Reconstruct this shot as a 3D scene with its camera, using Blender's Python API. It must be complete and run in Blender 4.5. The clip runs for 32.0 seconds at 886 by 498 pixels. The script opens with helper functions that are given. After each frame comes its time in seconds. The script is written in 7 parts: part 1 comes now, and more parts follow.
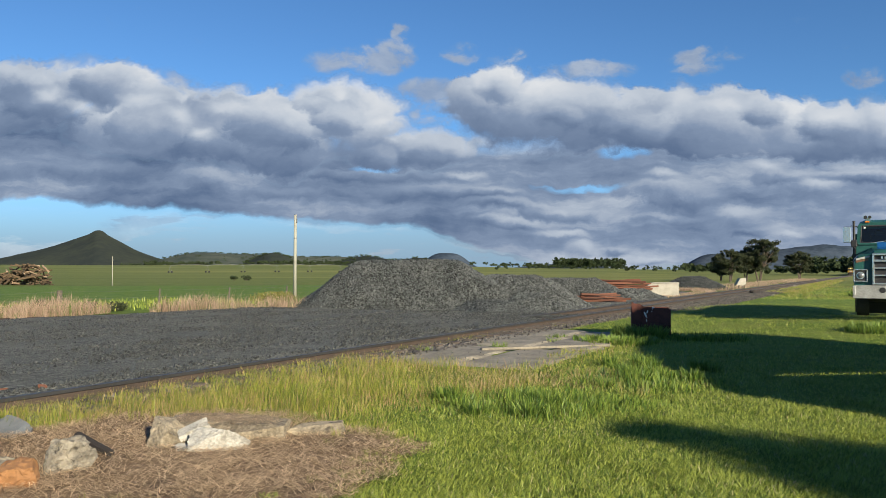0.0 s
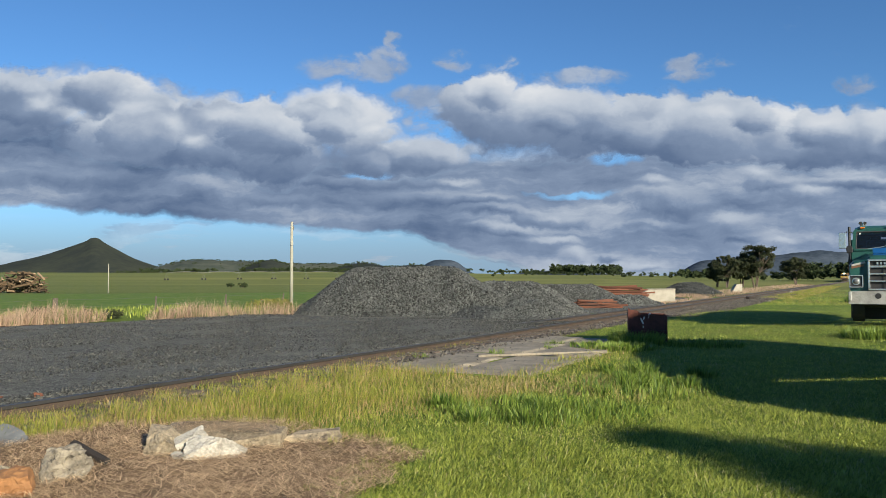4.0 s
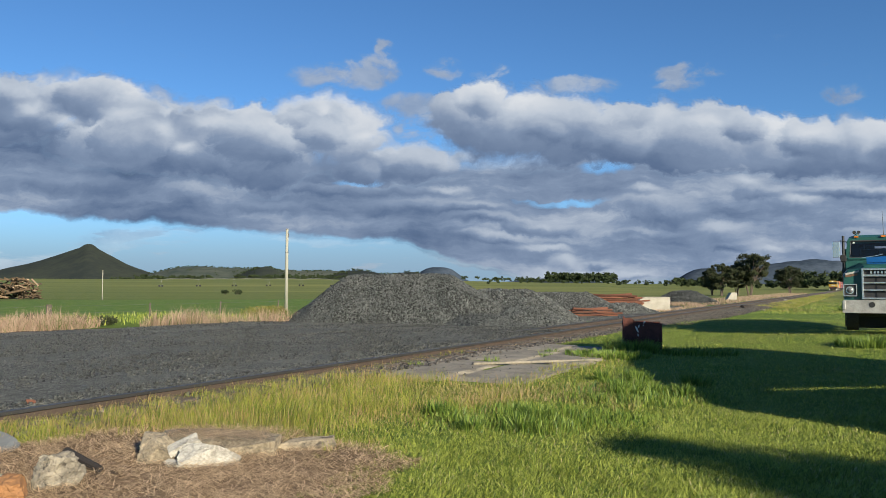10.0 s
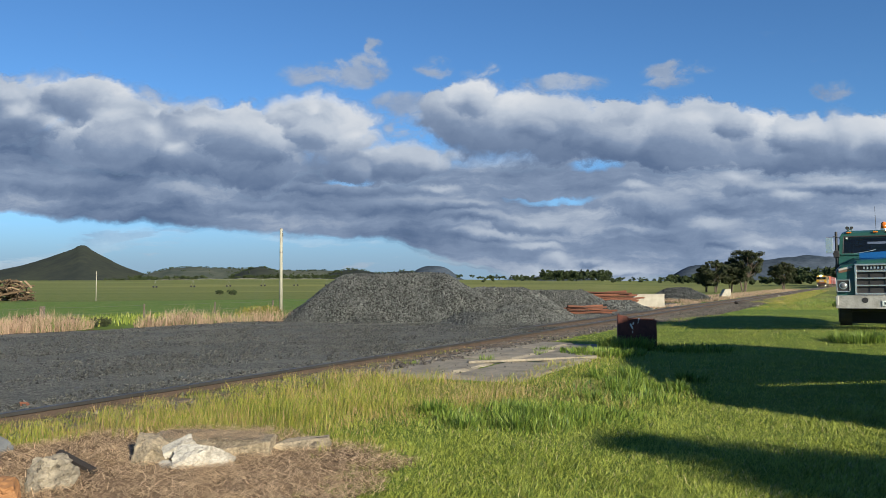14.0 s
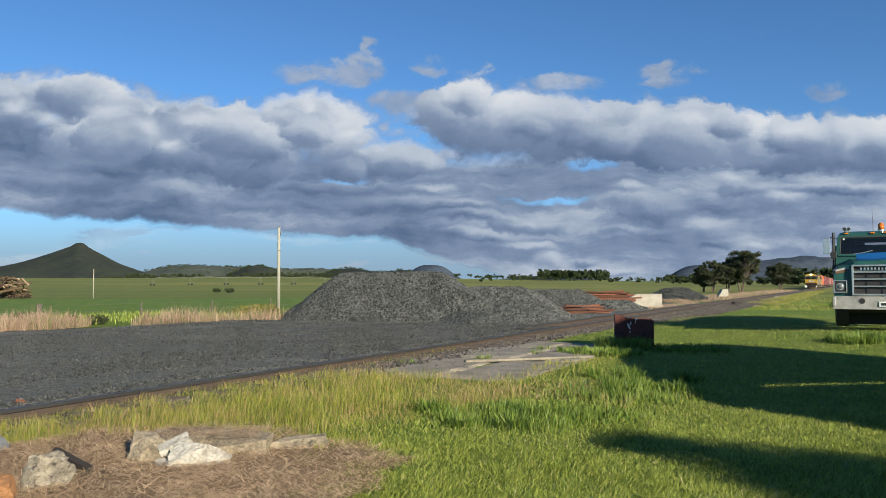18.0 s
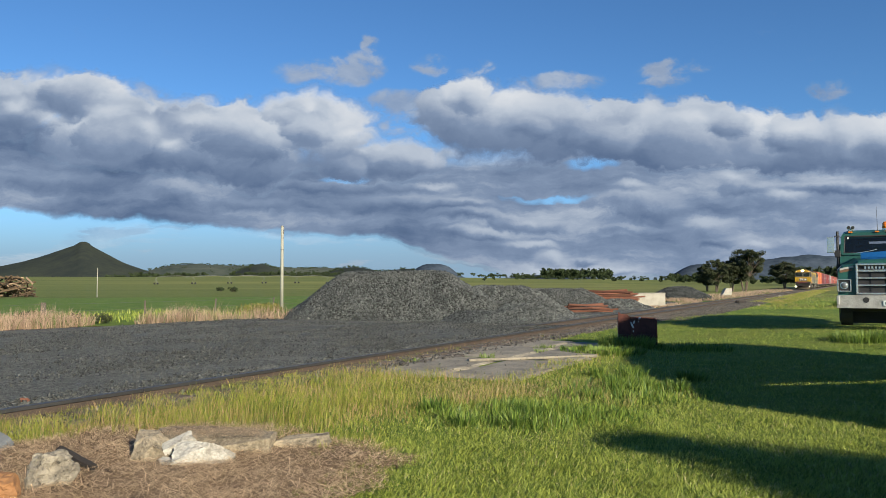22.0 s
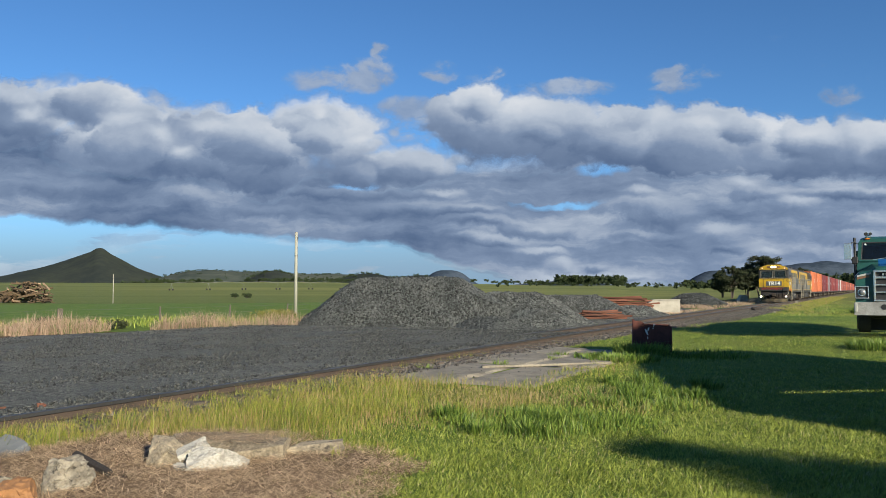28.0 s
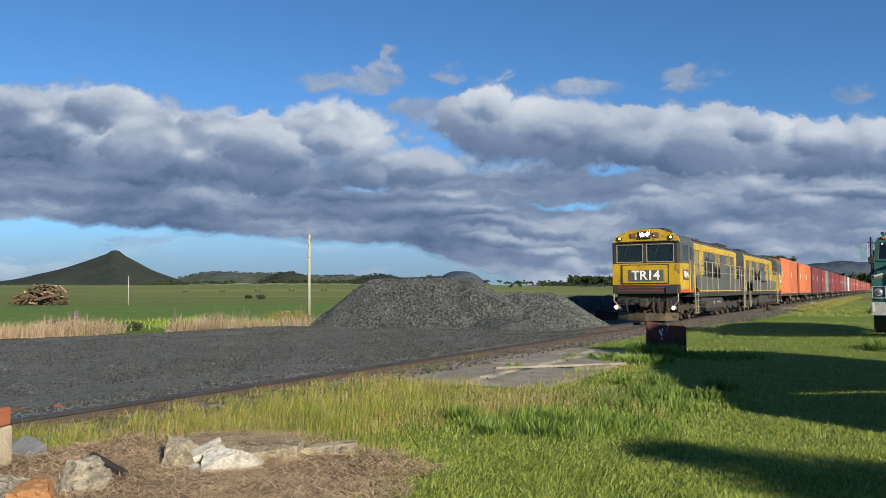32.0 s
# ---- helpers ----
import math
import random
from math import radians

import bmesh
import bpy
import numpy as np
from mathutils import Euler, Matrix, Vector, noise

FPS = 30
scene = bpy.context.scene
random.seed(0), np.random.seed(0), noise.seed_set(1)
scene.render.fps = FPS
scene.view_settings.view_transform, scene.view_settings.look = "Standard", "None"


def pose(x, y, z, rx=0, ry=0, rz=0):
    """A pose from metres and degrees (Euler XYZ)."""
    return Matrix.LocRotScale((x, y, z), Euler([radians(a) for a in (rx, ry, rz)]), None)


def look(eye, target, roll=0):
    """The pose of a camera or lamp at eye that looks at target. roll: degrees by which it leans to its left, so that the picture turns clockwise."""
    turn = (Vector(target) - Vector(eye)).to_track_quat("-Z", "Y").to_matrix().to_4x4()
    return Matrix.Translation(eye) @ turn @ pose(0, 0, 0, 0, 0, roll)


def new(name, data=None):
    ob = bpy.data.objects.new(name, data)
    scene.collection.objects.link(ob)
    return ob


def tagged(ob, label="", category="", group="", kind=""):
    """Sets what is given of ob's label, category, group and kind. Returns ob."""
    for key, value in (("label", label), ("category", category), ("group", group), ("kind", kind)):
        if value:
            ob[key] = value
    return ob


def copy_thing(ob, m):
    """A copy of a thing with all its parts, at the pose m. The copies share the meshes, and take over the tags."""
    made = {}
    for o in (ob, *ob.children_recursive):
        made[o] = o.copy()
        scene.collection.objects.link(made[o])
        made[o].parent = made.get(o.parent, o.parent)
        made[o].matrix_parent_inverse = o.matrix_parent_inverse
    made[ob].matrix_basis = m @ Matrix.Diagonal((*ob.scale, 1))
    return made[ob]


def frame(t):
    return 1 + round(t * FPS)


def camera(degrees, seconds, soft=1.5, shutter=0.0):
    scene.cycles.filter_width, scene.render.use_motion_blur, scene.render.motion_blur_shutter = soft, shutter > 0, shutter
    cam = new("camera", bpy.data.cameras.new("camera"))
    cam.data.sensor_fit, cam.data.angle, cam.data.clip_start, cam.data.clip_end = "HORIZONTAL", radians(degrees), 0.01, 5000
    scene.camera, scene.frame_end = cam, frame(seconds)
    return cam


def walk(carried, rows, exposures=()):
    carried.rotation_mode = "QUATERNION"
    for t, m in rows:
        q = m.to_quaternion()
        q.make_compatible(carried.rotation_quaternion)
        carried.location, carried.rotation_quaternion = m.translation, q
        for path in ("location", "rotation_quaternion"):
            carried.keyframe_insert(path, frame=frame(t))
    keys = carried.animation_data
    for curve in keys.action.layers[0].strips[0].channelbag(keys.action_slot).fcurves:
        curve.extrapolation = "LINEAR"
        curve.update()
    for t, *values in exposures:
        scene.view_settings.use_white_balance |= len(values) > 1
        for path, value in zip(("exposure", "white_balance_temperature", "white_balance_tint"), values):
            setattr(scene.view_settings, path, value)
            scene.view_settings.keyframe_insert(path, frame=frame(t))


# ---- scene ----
cam = camera(61.0, 32.0, soft=0.75)
PATH = [
    (0, pose(-0.008, 0.003, 1.498, 91.770, -0.071, 1.113)),
    (0.5, pose(-0.009, 0.003, 1.498, 91.823, -0.059, 1.186)),
    (1, pose(-0.008, 0.002, 1.499, 91.900, -0.018, 1.262)),
    (1.5, pose(-0.009, 0.002, 1.500, 91.988, -0.002, 1.322)),
    (2, pose(-0.009, 0.000, 1.500, 92.061, 0.041, 1.315)),
    (2.5, pose(-0.009, -0.001, 1.500, 92.128, 0.052, 1.238)),
    (3, pose(-0.008, -0.002, 1.501, 92.189, 0.060, 1.101)),
    (3.5, pose(-0.008, -0.003, 1.500, 92.242, 0.089, 0.956)),
    (5.5, pose(-0.006, -0.008, 1.500, 92.342, -0.075, 0.665)),
    (6, pose(-0.007, -0.006, 1.500, 92.356, -0.071, 0.619)),
    (6.5, pose(-0.007, -0.005, 1.500, 92.387, -0.015, 0.568)),
    (7, pose(-0.007, -0.005, 1.499, 92.458, 0.032, 0.508)),
    (7.5, pose(-0.007, -0.006, 1.500, 92.525, 0.028, 0.460)),
    (8, pose(-0.006, -0.006, 1.500, 92.583, 0.020, 0.444)),
    (8.5, pose(-0.006, -0.008, 1.500, 92.608, -0.044, 0.463)),
    (9, pose(-0.006, -0.010, 1.500, 92.672, -0.072, 0.499)),
    (9.5, pose(-0.007, -0.009, 1.501, 92.776, -0.120, 0.509)),
    (10, pose(-0.007, -0.009, 1.501, 92.852, -0.124, 0.497)),
    (10.5, pose(-0.008, -0.007, 1.501, 92.865, -0.110, 0.469)),
    (11, pose(-0.008, -0.007, 1.501, 92.846, -0.110, 0.421)),
    (11.5, pose(-0.008, -0.003, 1.499, 92.766, -0.044, 0.349)),
    (12, pose(-0.007, 0.000, 1.498, 92.707, -0.019, 0.282)),
    (12.5, pose(-0.006, -0.000, 1.498, 92.678, 0.049, 0.174)),
    (13, pose(-0.004, -0.001, 1.498, 92.703, 0.107, 0.120)),
    (13.5, pose(-0.003, -0.001, 1.499, 92.715, 0.210, 0.106)),
    (14, pose(-0.001, -0.003, 1.500, 92.754, 0.316, 0.106)),
    (14.5, pose(0.001, -0.006, 1.502, 92.801, 0.395, 0.091)),
    (16.5, pose(0.005, -0.006, 1.501, 92.908, 0.181, -0.070)),
    (17, pose(0.004, -0.003, 1.500, 92.844, 0.115, -0.068)),
    (17.5, pose(0.004, -0.004, 1.500, 92.760, 0.107, -0.067)),
    (18, pose(0.003, -0.002, 1.500, 92.683, 0.074, -0.067)),
    (18.5, pose(0.002, 0.000, 1.499, 92.625, 0.037, -0.035)),
    (19, pose(0.001, 0.001, 1.499, 92.581, 0.000, -0.000)),
    (19.5, pose(0.001, -0.000, 1.499, 92.563, -0.047, 0.051)),
    (20, pose(0.001, 0.002, 1.499, 92.537, -0.042, 0.072)),
    (20.5, pose(0.001, 0.002, 1.499, 92.535, -0.042, 0.132)),
    (21, pose(0.001, 0.002, 1.500, 92.534, -0.032, 0.145)),
    (21.5, pose(0.002, 0.001, 1.500, 92.568, 0.005, 0.171)),
    (22, pose(0.002, 0.001, 1.500, 92.599, 0.069, 0.171)),
    (22.5, pose(0.003, -0.000, 1.501, 92.629, 0.136, 0.166)),
    (23, pose(0.003, 0.000, 1.500, 92.639, 0.159, 0.172)),
    (23.5, pose(0.004, 0.001, 1.500, 92.644, 0.187, 0.225)),
    (24, pose(0.005, -0.000, 1.500, 92.685, 0.181, 0.290)),
    (24.5, pose(0.005, -0.000, 1.500, 92.729, 0.234, 0.397)),
    (25, pose(0.005, -0.000, 1.500, 92.804, 0.219, 0.557)),
    (25.5, pose(0.006, -0.001, 1.500, 92.902, 0.240, 0.692)),
    (27.5, pose(0.002, 0.001, 1.503, 93.038, 0.053, 1.102)),
    (28, pose(0.003, -0.000, 1.503, 93.081, 0.014, 1.192)),
    (28.5, pose(0.003, -0.001, 1.503, 93.132, 0.003, 1.317)),
    (29, pose(0.002, -0.002, 1.505, 93.180, 0.023, 1.435)),
    (29.5, pose(0.002, -0.003, 1.506, 93.229, 0.059, 1.547)),
    (30, pose(0.003, -0.005, 1.507, 93.245, 0.018, 1.640)),
    (30.5, pose(0.002, -0.007, 1.507, 93.240, 0.072, 1.708)),
    (31, pose(0.000, -0.005, 1.506, 93.230, 0.089, 1.730)),
    (31.5, pose(0.002, -0.005, 1.506, 93.195, 0.106, 1.789)),
    (32, pose(0.002, -0.006, 1.505, 93.162, 0.180, 2.170)),
]
walk(cam, PATH, [(0, 0.81, 6300, 10), (6, 0.79, 6250, 10), (16, 0.78, 6200, 10), (24, 0.76, 6180, 10), (32, 0.72, 6070, 10)])

# ---- light ----
SUN_EL, SUN_AZ = radians(20.0), radians(148.0)      # azimuth clockwise from +y
SUN = Vector((math.sin(SUN_AZ) * math.cos(SUN_EL), math.cos(SUN_AZ) * math.cos(SUN_EL), math.sin(SUN_EL)))
world = bpy.data.worlds.new("sky")
scene.world = world
world.use_nodes = True
wt = world.node_tree
sky = wt.nodes.new("ShaderNodeTexSky")
sky.sky_type, sky.sun_disc = "NISHITA", False
sky.sun_elevation, sky.sun_rotation = SUN_EL, SUN_AZ
sky.air_density, sky.dust_density, sky.ozone_density = 0.85, 0.0, 4.5
wt.nodes["Background"].inputs["Strength"].default_value = 0.062
hue = wt.nodes.new("ShaderNodeMix")
hue.data_type, hue.blend_type = "RGBA", "MULTIPLY"
hue.inputs[0].default_value, hue.inputs[7].default_value = 1.0, (0.84, 1.06, 1.16, 1)
wt.links.new(sky.outputs[0], hue.inputs[6])
wt.links.new(hue.outputs[2], wt.nodes["Background"].inputs["Color"])
sun = new("sun", bpy.data.lights.new("sun", "SUN"))
sun.data.energy, sun.data.angle, sun.data.color = 5.0, radians(0.9), (1.0, 0.885, 0.67)
sun.matrix_world = look(SUN * 100, (0, 0, 0))

# ---- node helpers ----


def node(tree, kind, inputs=(), **props):
    n = tree.nodes.new(kind)
    for k, v in props.items():
        setattr(n, k, v)
    for key, v in dict(inputs).items():
        if hasattr(v, "is_output") or isinstance(v, bpy.types.NodeSocket):
            tree.links.new(v, n.inputs[key])
        else:
            n.inputs[key].default_value = v
    return n


def calc(tree, op, a, b=0.0, c=0.0):
    return node(tree, "ShaderNodeMath", {0: a, 1: b, 2: c}, operation=op).outputs[0]


def span(tree, v, a, b, lo=0.0, hi=1.0, smooth=True):
    return node(tree, "ShaderNodeMapRange", {"Value": v, "From Min": a, "From Max": b, "To Min": lo, "To Max": hi},
                interpolation_type="SMOOTHSTEP" if smooth else "LINEAR", clamp=not smooth).outputs[0]


def blend(tree, f, a, b, kind="MIX"):
    n = node(tree, "ShaderNodeMix", data_type="RGBA", blend_type=kind)
    for i, v in ((0, f), (6, a), (7, b)):
        if isinstance(v, bpy.types.NodeSocket):
            tree.links.new(v, n.inputs[i])
        else:
            n.inputs[i].default_value = v if i == 0 else (*v, 1)[:4]
    return n.outputs[2]


def fbm(tree, vec, scale, detail=4.0, rough=0.55, lac=2.0, distortion=0.0):
    return node(tree, "ShaderNodeTexNoise", {"Vector": vec, "Scale": scale, "Detail": detail, "Roughness": rough,
                                             "Lacunarity": lac, "Distortion": distortion}).outputs["Fac"]


def start(name):
    m = bpy.data.materials.new(name)
    m.use_nodes = True
    t = m.node_tree
    return m, t, t.nodes["Principled BSDF"]


def paint(name, base, rough=0.6, metal=0.0, dark=None, big=1.5, fine=25.0, amount=0.5, bump=0.2, bump_scale=None,
          rust=None, rust_at=0.62, island=0.0, piece=0.0, spec=0.5, coords="Object"):
    """Two scales of variation between base and dark, fine relief, patches of rust or dirt, a shift from piece to piece."""
    m, t, p = start(name)
    vec = node(t, "ShaderNodeTexCoord").outputs["Object"] if coords == "Object" else node(t, "ShaderNodeNewGeometry").outputs["Position"]
    dark = dark or tuple(c * 0.6 for c in base)
    n1 = fbm(t, vec, big, 3)
    n2 = fbm(t, vec, fine, 5)
    f = calc(t, "MULTIPLY", calc(t, "ADD", calc(t, "MULTIPLY", n1, 0.6), calc(t, "MULTIPLY", n2, 0.4)), 1.0)
    col = blend(t, span(t, f, 0.35, 0.68, 0.0, amount), base, dark)
    if rust:
        f2 = span(t, fbm(t, vec, big * 2.3, 6, 0.65), rust_at, rust_at + 0.08)
        col = blend(t, f2, col, rust)
    if island or piece:
        src = (node(t, "ShaderNodeNewGeometry").outputs["Random Per Island"] if island
               else node(t, "ShaderNodeObjectInfo").outputs["Random"])
        k = span(t, src, 0, 1, 1 - (island or piece), 1 + (island or piece), False)
        h = node(t, "ShaderNodeHueSaturation", {"Value": k, "Color": col})
        col = h.outputs[0]
    t.links.new(col, p.inputs["Base Color"])
    p.inputs["Roughness"].default_value = rough
    p.inputs["Metallic"].default_value = metal
    p.inputs["Specular IOR Level"].default_value = spec
    if bump:
        b = node(t, "ShaderNodeBump", {"Height": fbm(t, vec, bump_scale or fine, 6, 0.6), "Strength": bump, "Distance": 0.02})
        t.links.new(b.outputs[0], p.inputs["Normal"])
    return m


def rock_face(name, light, dark, scale, gap=0.5, bump=1.0):
    """Packed crushed rock: single stones that differ in tone, dark joints, relief, and broad patches of dust."""
    m, t, p = start(name)
    pos = node(t, "ShaderNodeNewGeometry").outputs["Position"]
    cols, heights = [], []
    for k, sc in ((0, scale), (1, scale * 2.3)):
        v = node(t, "ShaderNodeTexVoronoi", {"Vector": pos, "Scale": sc, "Randomness": 1.0})
        e = node(t, "ShaderNodeTexVoronoi", {"Vector": pos, "Scale": sc, "Randomness": 1.0}, feature="DISTANCE_TO_EDGE")
        r = node(t, "ShaderNodeSeparateColor", {0: v.outputs["Color"]}).outputs[0]
        tone = blend(t, r, dark, light)
        tone = blend(t, span(t, e.outputs["Distance"], 0.0, 0.10), tuple(c * (1 - gap) for c in dark), tone)
        cols.append(tone)
        heights.append(calc(t, "ADD", span(t, e.outputs["Distance"], 0, 0.3), calc(t, "MULTIPLY", r, 0.8)))
    big = span(t, fbm(t, pos, 0.7, 5, 0.6), 0.42, 0.62)
    col = blend(t, big, cols[0], cols[1])
    lay = node(t, "ShaderNodeMapping", {"Vector": pos, "Rotation": (0, 0, radians(28.44 - 90)), "Scale": (0.28, 1.3, 1.0)}).outputs[0]
    dust = span(t, fbm(t, lay, 0.7, 5, 0.6), 0.44, 0.66, 0.0, 0.5)
    col = blend(t, dust, col, tuple(0.75 * c for c in light))
    t.links.new(col, p.inputs["Base Color"])
    p.inputs["Roughness"].default_value = 0.85
    p.inputs["Specular IOR Level"].default_value = 0.3
    h = calc(t, "ADD", calc(t, "MULTIPLY", heights[0], 1.0), calc(t, "MULTIPLY", heights[1], 0.4))
    b = node(t, "ShaderNodeBump", {"Height": h, "Strength": bump, "Distance": 0.03})
    t.links.new(b.outputs[0], p.inputs["Normal"])
    return m


def blade(name, greens, straw, share, rough=0.5):
    """Blades that differ one by one between greens, with a share of dry ones, in broad patches."""
    m, t, p = start(name)
    rnd = node(t, "ShaderNodeNewGeometry").outputs["Random Per Island"]
    pos = node(t, "ShaderNodeNewGeometry").outputs["Position"]
    n = fbm(t, pos, 1.9, 5, 0.65)
    f = calc(t, "ADD", calc(t, "MULTIPLY", rnd, 0.75), calc(t, "MULTIPLY", n, 0.7))
    col = blend(t, span(t, f, 0.30, 1.05), greens[0], greens[1])
    odd = node(t, "ShaderNodeTexWhiteNoise", {"W": rnd}, noise_dimensions="1D").outputs["Value"]
    lim = calc(t, "MULTIPLY", span(t, fbm(t, pos, 0.8, 3, 0.6), 0.35, 0.7, 0.3, 1.8), share)
    col = blend(t, calc(t, "LESS_THAN", odd, lim), col, straw)
    t.links.new(col, p.inputs["Base Color"])
    p.inputs["Roughness"].default_value = rough
    p.inputs["Specular IOR Level"].default_value = 0.35
    tr = node(t, "ShaderNodeBsdfTranslucent", {"Color": col})
    mix = node(t, "ShaderNodeMixShader", {0: 0.25, 1: p.outputs[0], 2: tr.outputs[0]})
    t.links.new(mix.outputs[0], t.nodes["Material Output"].inputs[0])
    return m


def glow(name, colour, strength):
    m, t, p = start(name)
    p.inputs["Base Color"].default_value = (*colour, 1)
    p.inputs["Emission Color"].default_value = (*colour, 1)
    p.inputs["Emission Strength"].default_value = strength
    return m


def glass(name, tint=(0.008, 0.011, 0.013)):
    m, t, p = start(name)
    p.inputs["Base Color"].default_value = (*tint, 1)
    p.inputs["Roughness"].default_value = 0.04
    p.inputs["Specular IOR Level"].default_value = 0.8
    p.inputs["Alpha"].default_value = 0.55
    return m


# ---- clouds: a far backdrop that drifts ----


def cloud_material(which):
    """One layer of the sky: the far deck, or one of the two banks of cumulus before it."""
    m, t, p = start("cloud_" + which)
    t.nodes.remove(p)
    out = t.nodes["Material Output"]
    xyz = node(t, "ShaderNodeSeparateXYZ", {0: node(t, "ShaderNodeTexCoord").outputs["Object"]})
    X, Y = xyz.outputs[0], xyz.outputs[2]        # one unit = 1000 / 1331 of the distance

    def curve(points, value, lo=-1.6, hi=1.6):
        """A smooth line through (x, y) points; x from lo to hi, y from 0 to 0.5."""
        n = node(t, "ShaderNodeFloatCurve", {"Value": span(t, value, lo, hi, 0, 1, False)})
        c = n.mapping.curves[0]
        while len(c.points) < len(points):
            c.points.new(0.5, 0.5)
        for q, (x, y) in zip(c.points, points):
            q.location = ((x - lo) / (hi - lo), y / 0.5)
        n.mapping.update()
        return calc(t, "MULTIPLY", n.outputs[0], 0.5)

    def at(x, y, z, kx=1.0, ky=1.0):
        return node(t, "ShaderNodeCombineXYZ", {0: calc(t, "MULTIPLY", x, kx), 1: calc(t, "MULTIPLY", y, ky), 2: z}).outputs[0]

    def add(*items):
        r = items[0]
        for i in items[1:]:
            r = calc(t, "ADD", r, i)
        return r

    def times(*items):
        r = items[0]
        for i in items[1:]:
            r = calc(t, "MULTIPLY", r, i)
        return r

    def most(items):
        r = items[0]
        for i in items[1:]:
            r = calc(t, "MAXIMUM", r, i)
        return r

    def minus(a, b):
        return calc(t, "SUBTRACT", a, b)

    big_warp = node(t, "ShaderNodeTexNoise", {"Vector": at(X, Y, 3.7), "Scale": 7.0, "Detail": 3.0, "Roughness": 0.5}).outputs["Color"]
    fine_warp = node(t, "ShaderNodeTexNoise", {"Vector": at(X, Y, 8.3, 1.0, 1.4), "Scale": 26.0, "Detail": 5.0, "Roughness": 0.58}).outputs["Color"]
    b1, b2 = node(t, "ShaderNodeSeparateXYZ", {0: big_warp}), node(t, "ShaderNodeSeparateXYZ", {0: fine_warp})
    XX = add(X, times(minus(b1.outputs[0], 0.5), 0.075), times(minus(b2.outputs[0], 0.5), 0.030))
    YY = add(Y, times(minus(b1.outputs[1], 0.5), 0.045), times(minus(b2.outputs[1], 0.5), 0.022))
    P = at(XX, YY, 0.0)
    streaky = minus(fbm(t, at(X, YY, 6.4, 1.0, 5.0), 4.2, 6, 0.58), 0.5)
    soft = minus(fbm(t, at(XX, YY, 2.2, 1.0, 1.7), 6.5, 4, 0.5), 0.5)
    fine = minus(fbm(t, at(XX, YY, 9.4, 1.0, 1.35), 24.0, 6, 0.6), 0.5)
    billow = times(fine, 0.75)

    def spot(x, y, rx, ry):
        a = calc(t, "DIVIDE", minus(XX, x), rx)
        b = calc(t, "DIVIDE", minus(YY, y), ry)
        return span(t, add(times(a, a), times(b, b)), 1.3, 0.0)

    held = [0.0, 0.5]

    def puff(x, y, rx, ry, dark, pale, edge=0.72, share=1.0):
        """One billow over what is behind it, its sunlit top and shaded foot put into the tone."""
        q = node(t, "ShaderNodeVectorMath", {0: P, 1: (1 / rx, 1 / ry, 0), 2: (-x / rx, -y / ry, 0)}, operation="MULTIPLY_ADD").outputs[0]
        d = add(node(t, "ShaderNodeVectorMath", {0: q}, operation="LENGTH").outputs["Value"], billow)
        a = span(t, d, 1.0, edge, 0.0, share)
        k = node(t, "ShaderNodeVectorMath", {0: q, 1: (0.30, 0.80, 0)}, operation="DOT_PRODUCT").outputs["Value"]
        tone = span(t, k, -0.55, 0.55, dark, pale)
        held[1] = node(t, "ShaderNodeMix", {0: a, 2: held[1], 3: tone}, data_type="FLOAT").outputs[0]
        held[0] = calc(t, "MAXIMUM", held[0], a)

    def bank(crest, base, count, size, seed):
        """A heap of cumulus between two lines of (x, y): large dark-footed billows, then smaller ones up to the crest."""
        g = random.Random(seed)

        def line(pts, x):
            for (xa, ya), (xb, yb) in zip(pts, pts[1:]):
                if xa <= x <= xb:
                    return ya + (yb - ya) * (x - xa) / (xb - xa)
            return pts[-1][1]

        x0, x1 = crest[0][0], crest[-1][0]
        for i in range(count):
            k = i / count
            x = x0 + (x1 - x0) * ((i * 0.618 + g.uniform(-0.02, 0.02)) % 1.0)
            c, b = line(crest, x), line(base, x)
            r = size * (1.55 - 0.75 * k) * g.uniform(0.62, 1.45)
            ry = min(r * 0.62, (c - b) * 0.55)
            h = g.uniform(0.0, 1.0) if i % 3 else g.uniform(0.7, 1.0)
            y = b + ry * 0.75 + (c - b - ry * 1.65) * h
            light = (0.36 if which == "right" else 0.32) + 0.26 * h + 0.10 * k
            puff(x, y, r, ry, 0.30 + 0.18 * h * g.random(), light + g.uniform(0.08, 0.34), g.uniform(0.45, 0.78))

    if which == "deck":
        # crest and foot of the grey deck, flat billows in it, the lowest first
        top = curve([(-1.6, .29), (-.784, .30), (-.55, .285), (-.35, .25), (-.18, .235), (0, .235), (.3, .25), (.784, .25), (1.6, .24)], XX)
        foot = curve([(-1.6, .12), (-.784, .128), (-.62, .118), (-.50, .104), (-.38, .100), (-.18, .078), (-.05, .050), (.1, .015), (.3, .004), (1.6, .004)], XX)
        held[0] = times(span(t, minus(top, YY), -0.01, 0.03), span(t, minus(add(YY, times(streaky, 0.02)), foot), -0.006, 0.012))
        held[1] = add(span(t, X, -0.35, 0.25, 0.40, 0.51), times(streaky, 0.75), times(soft, 0.30), span(t, Y, 0.0, 0.10, 0.10, 0.0))
        g = random.Random(12)
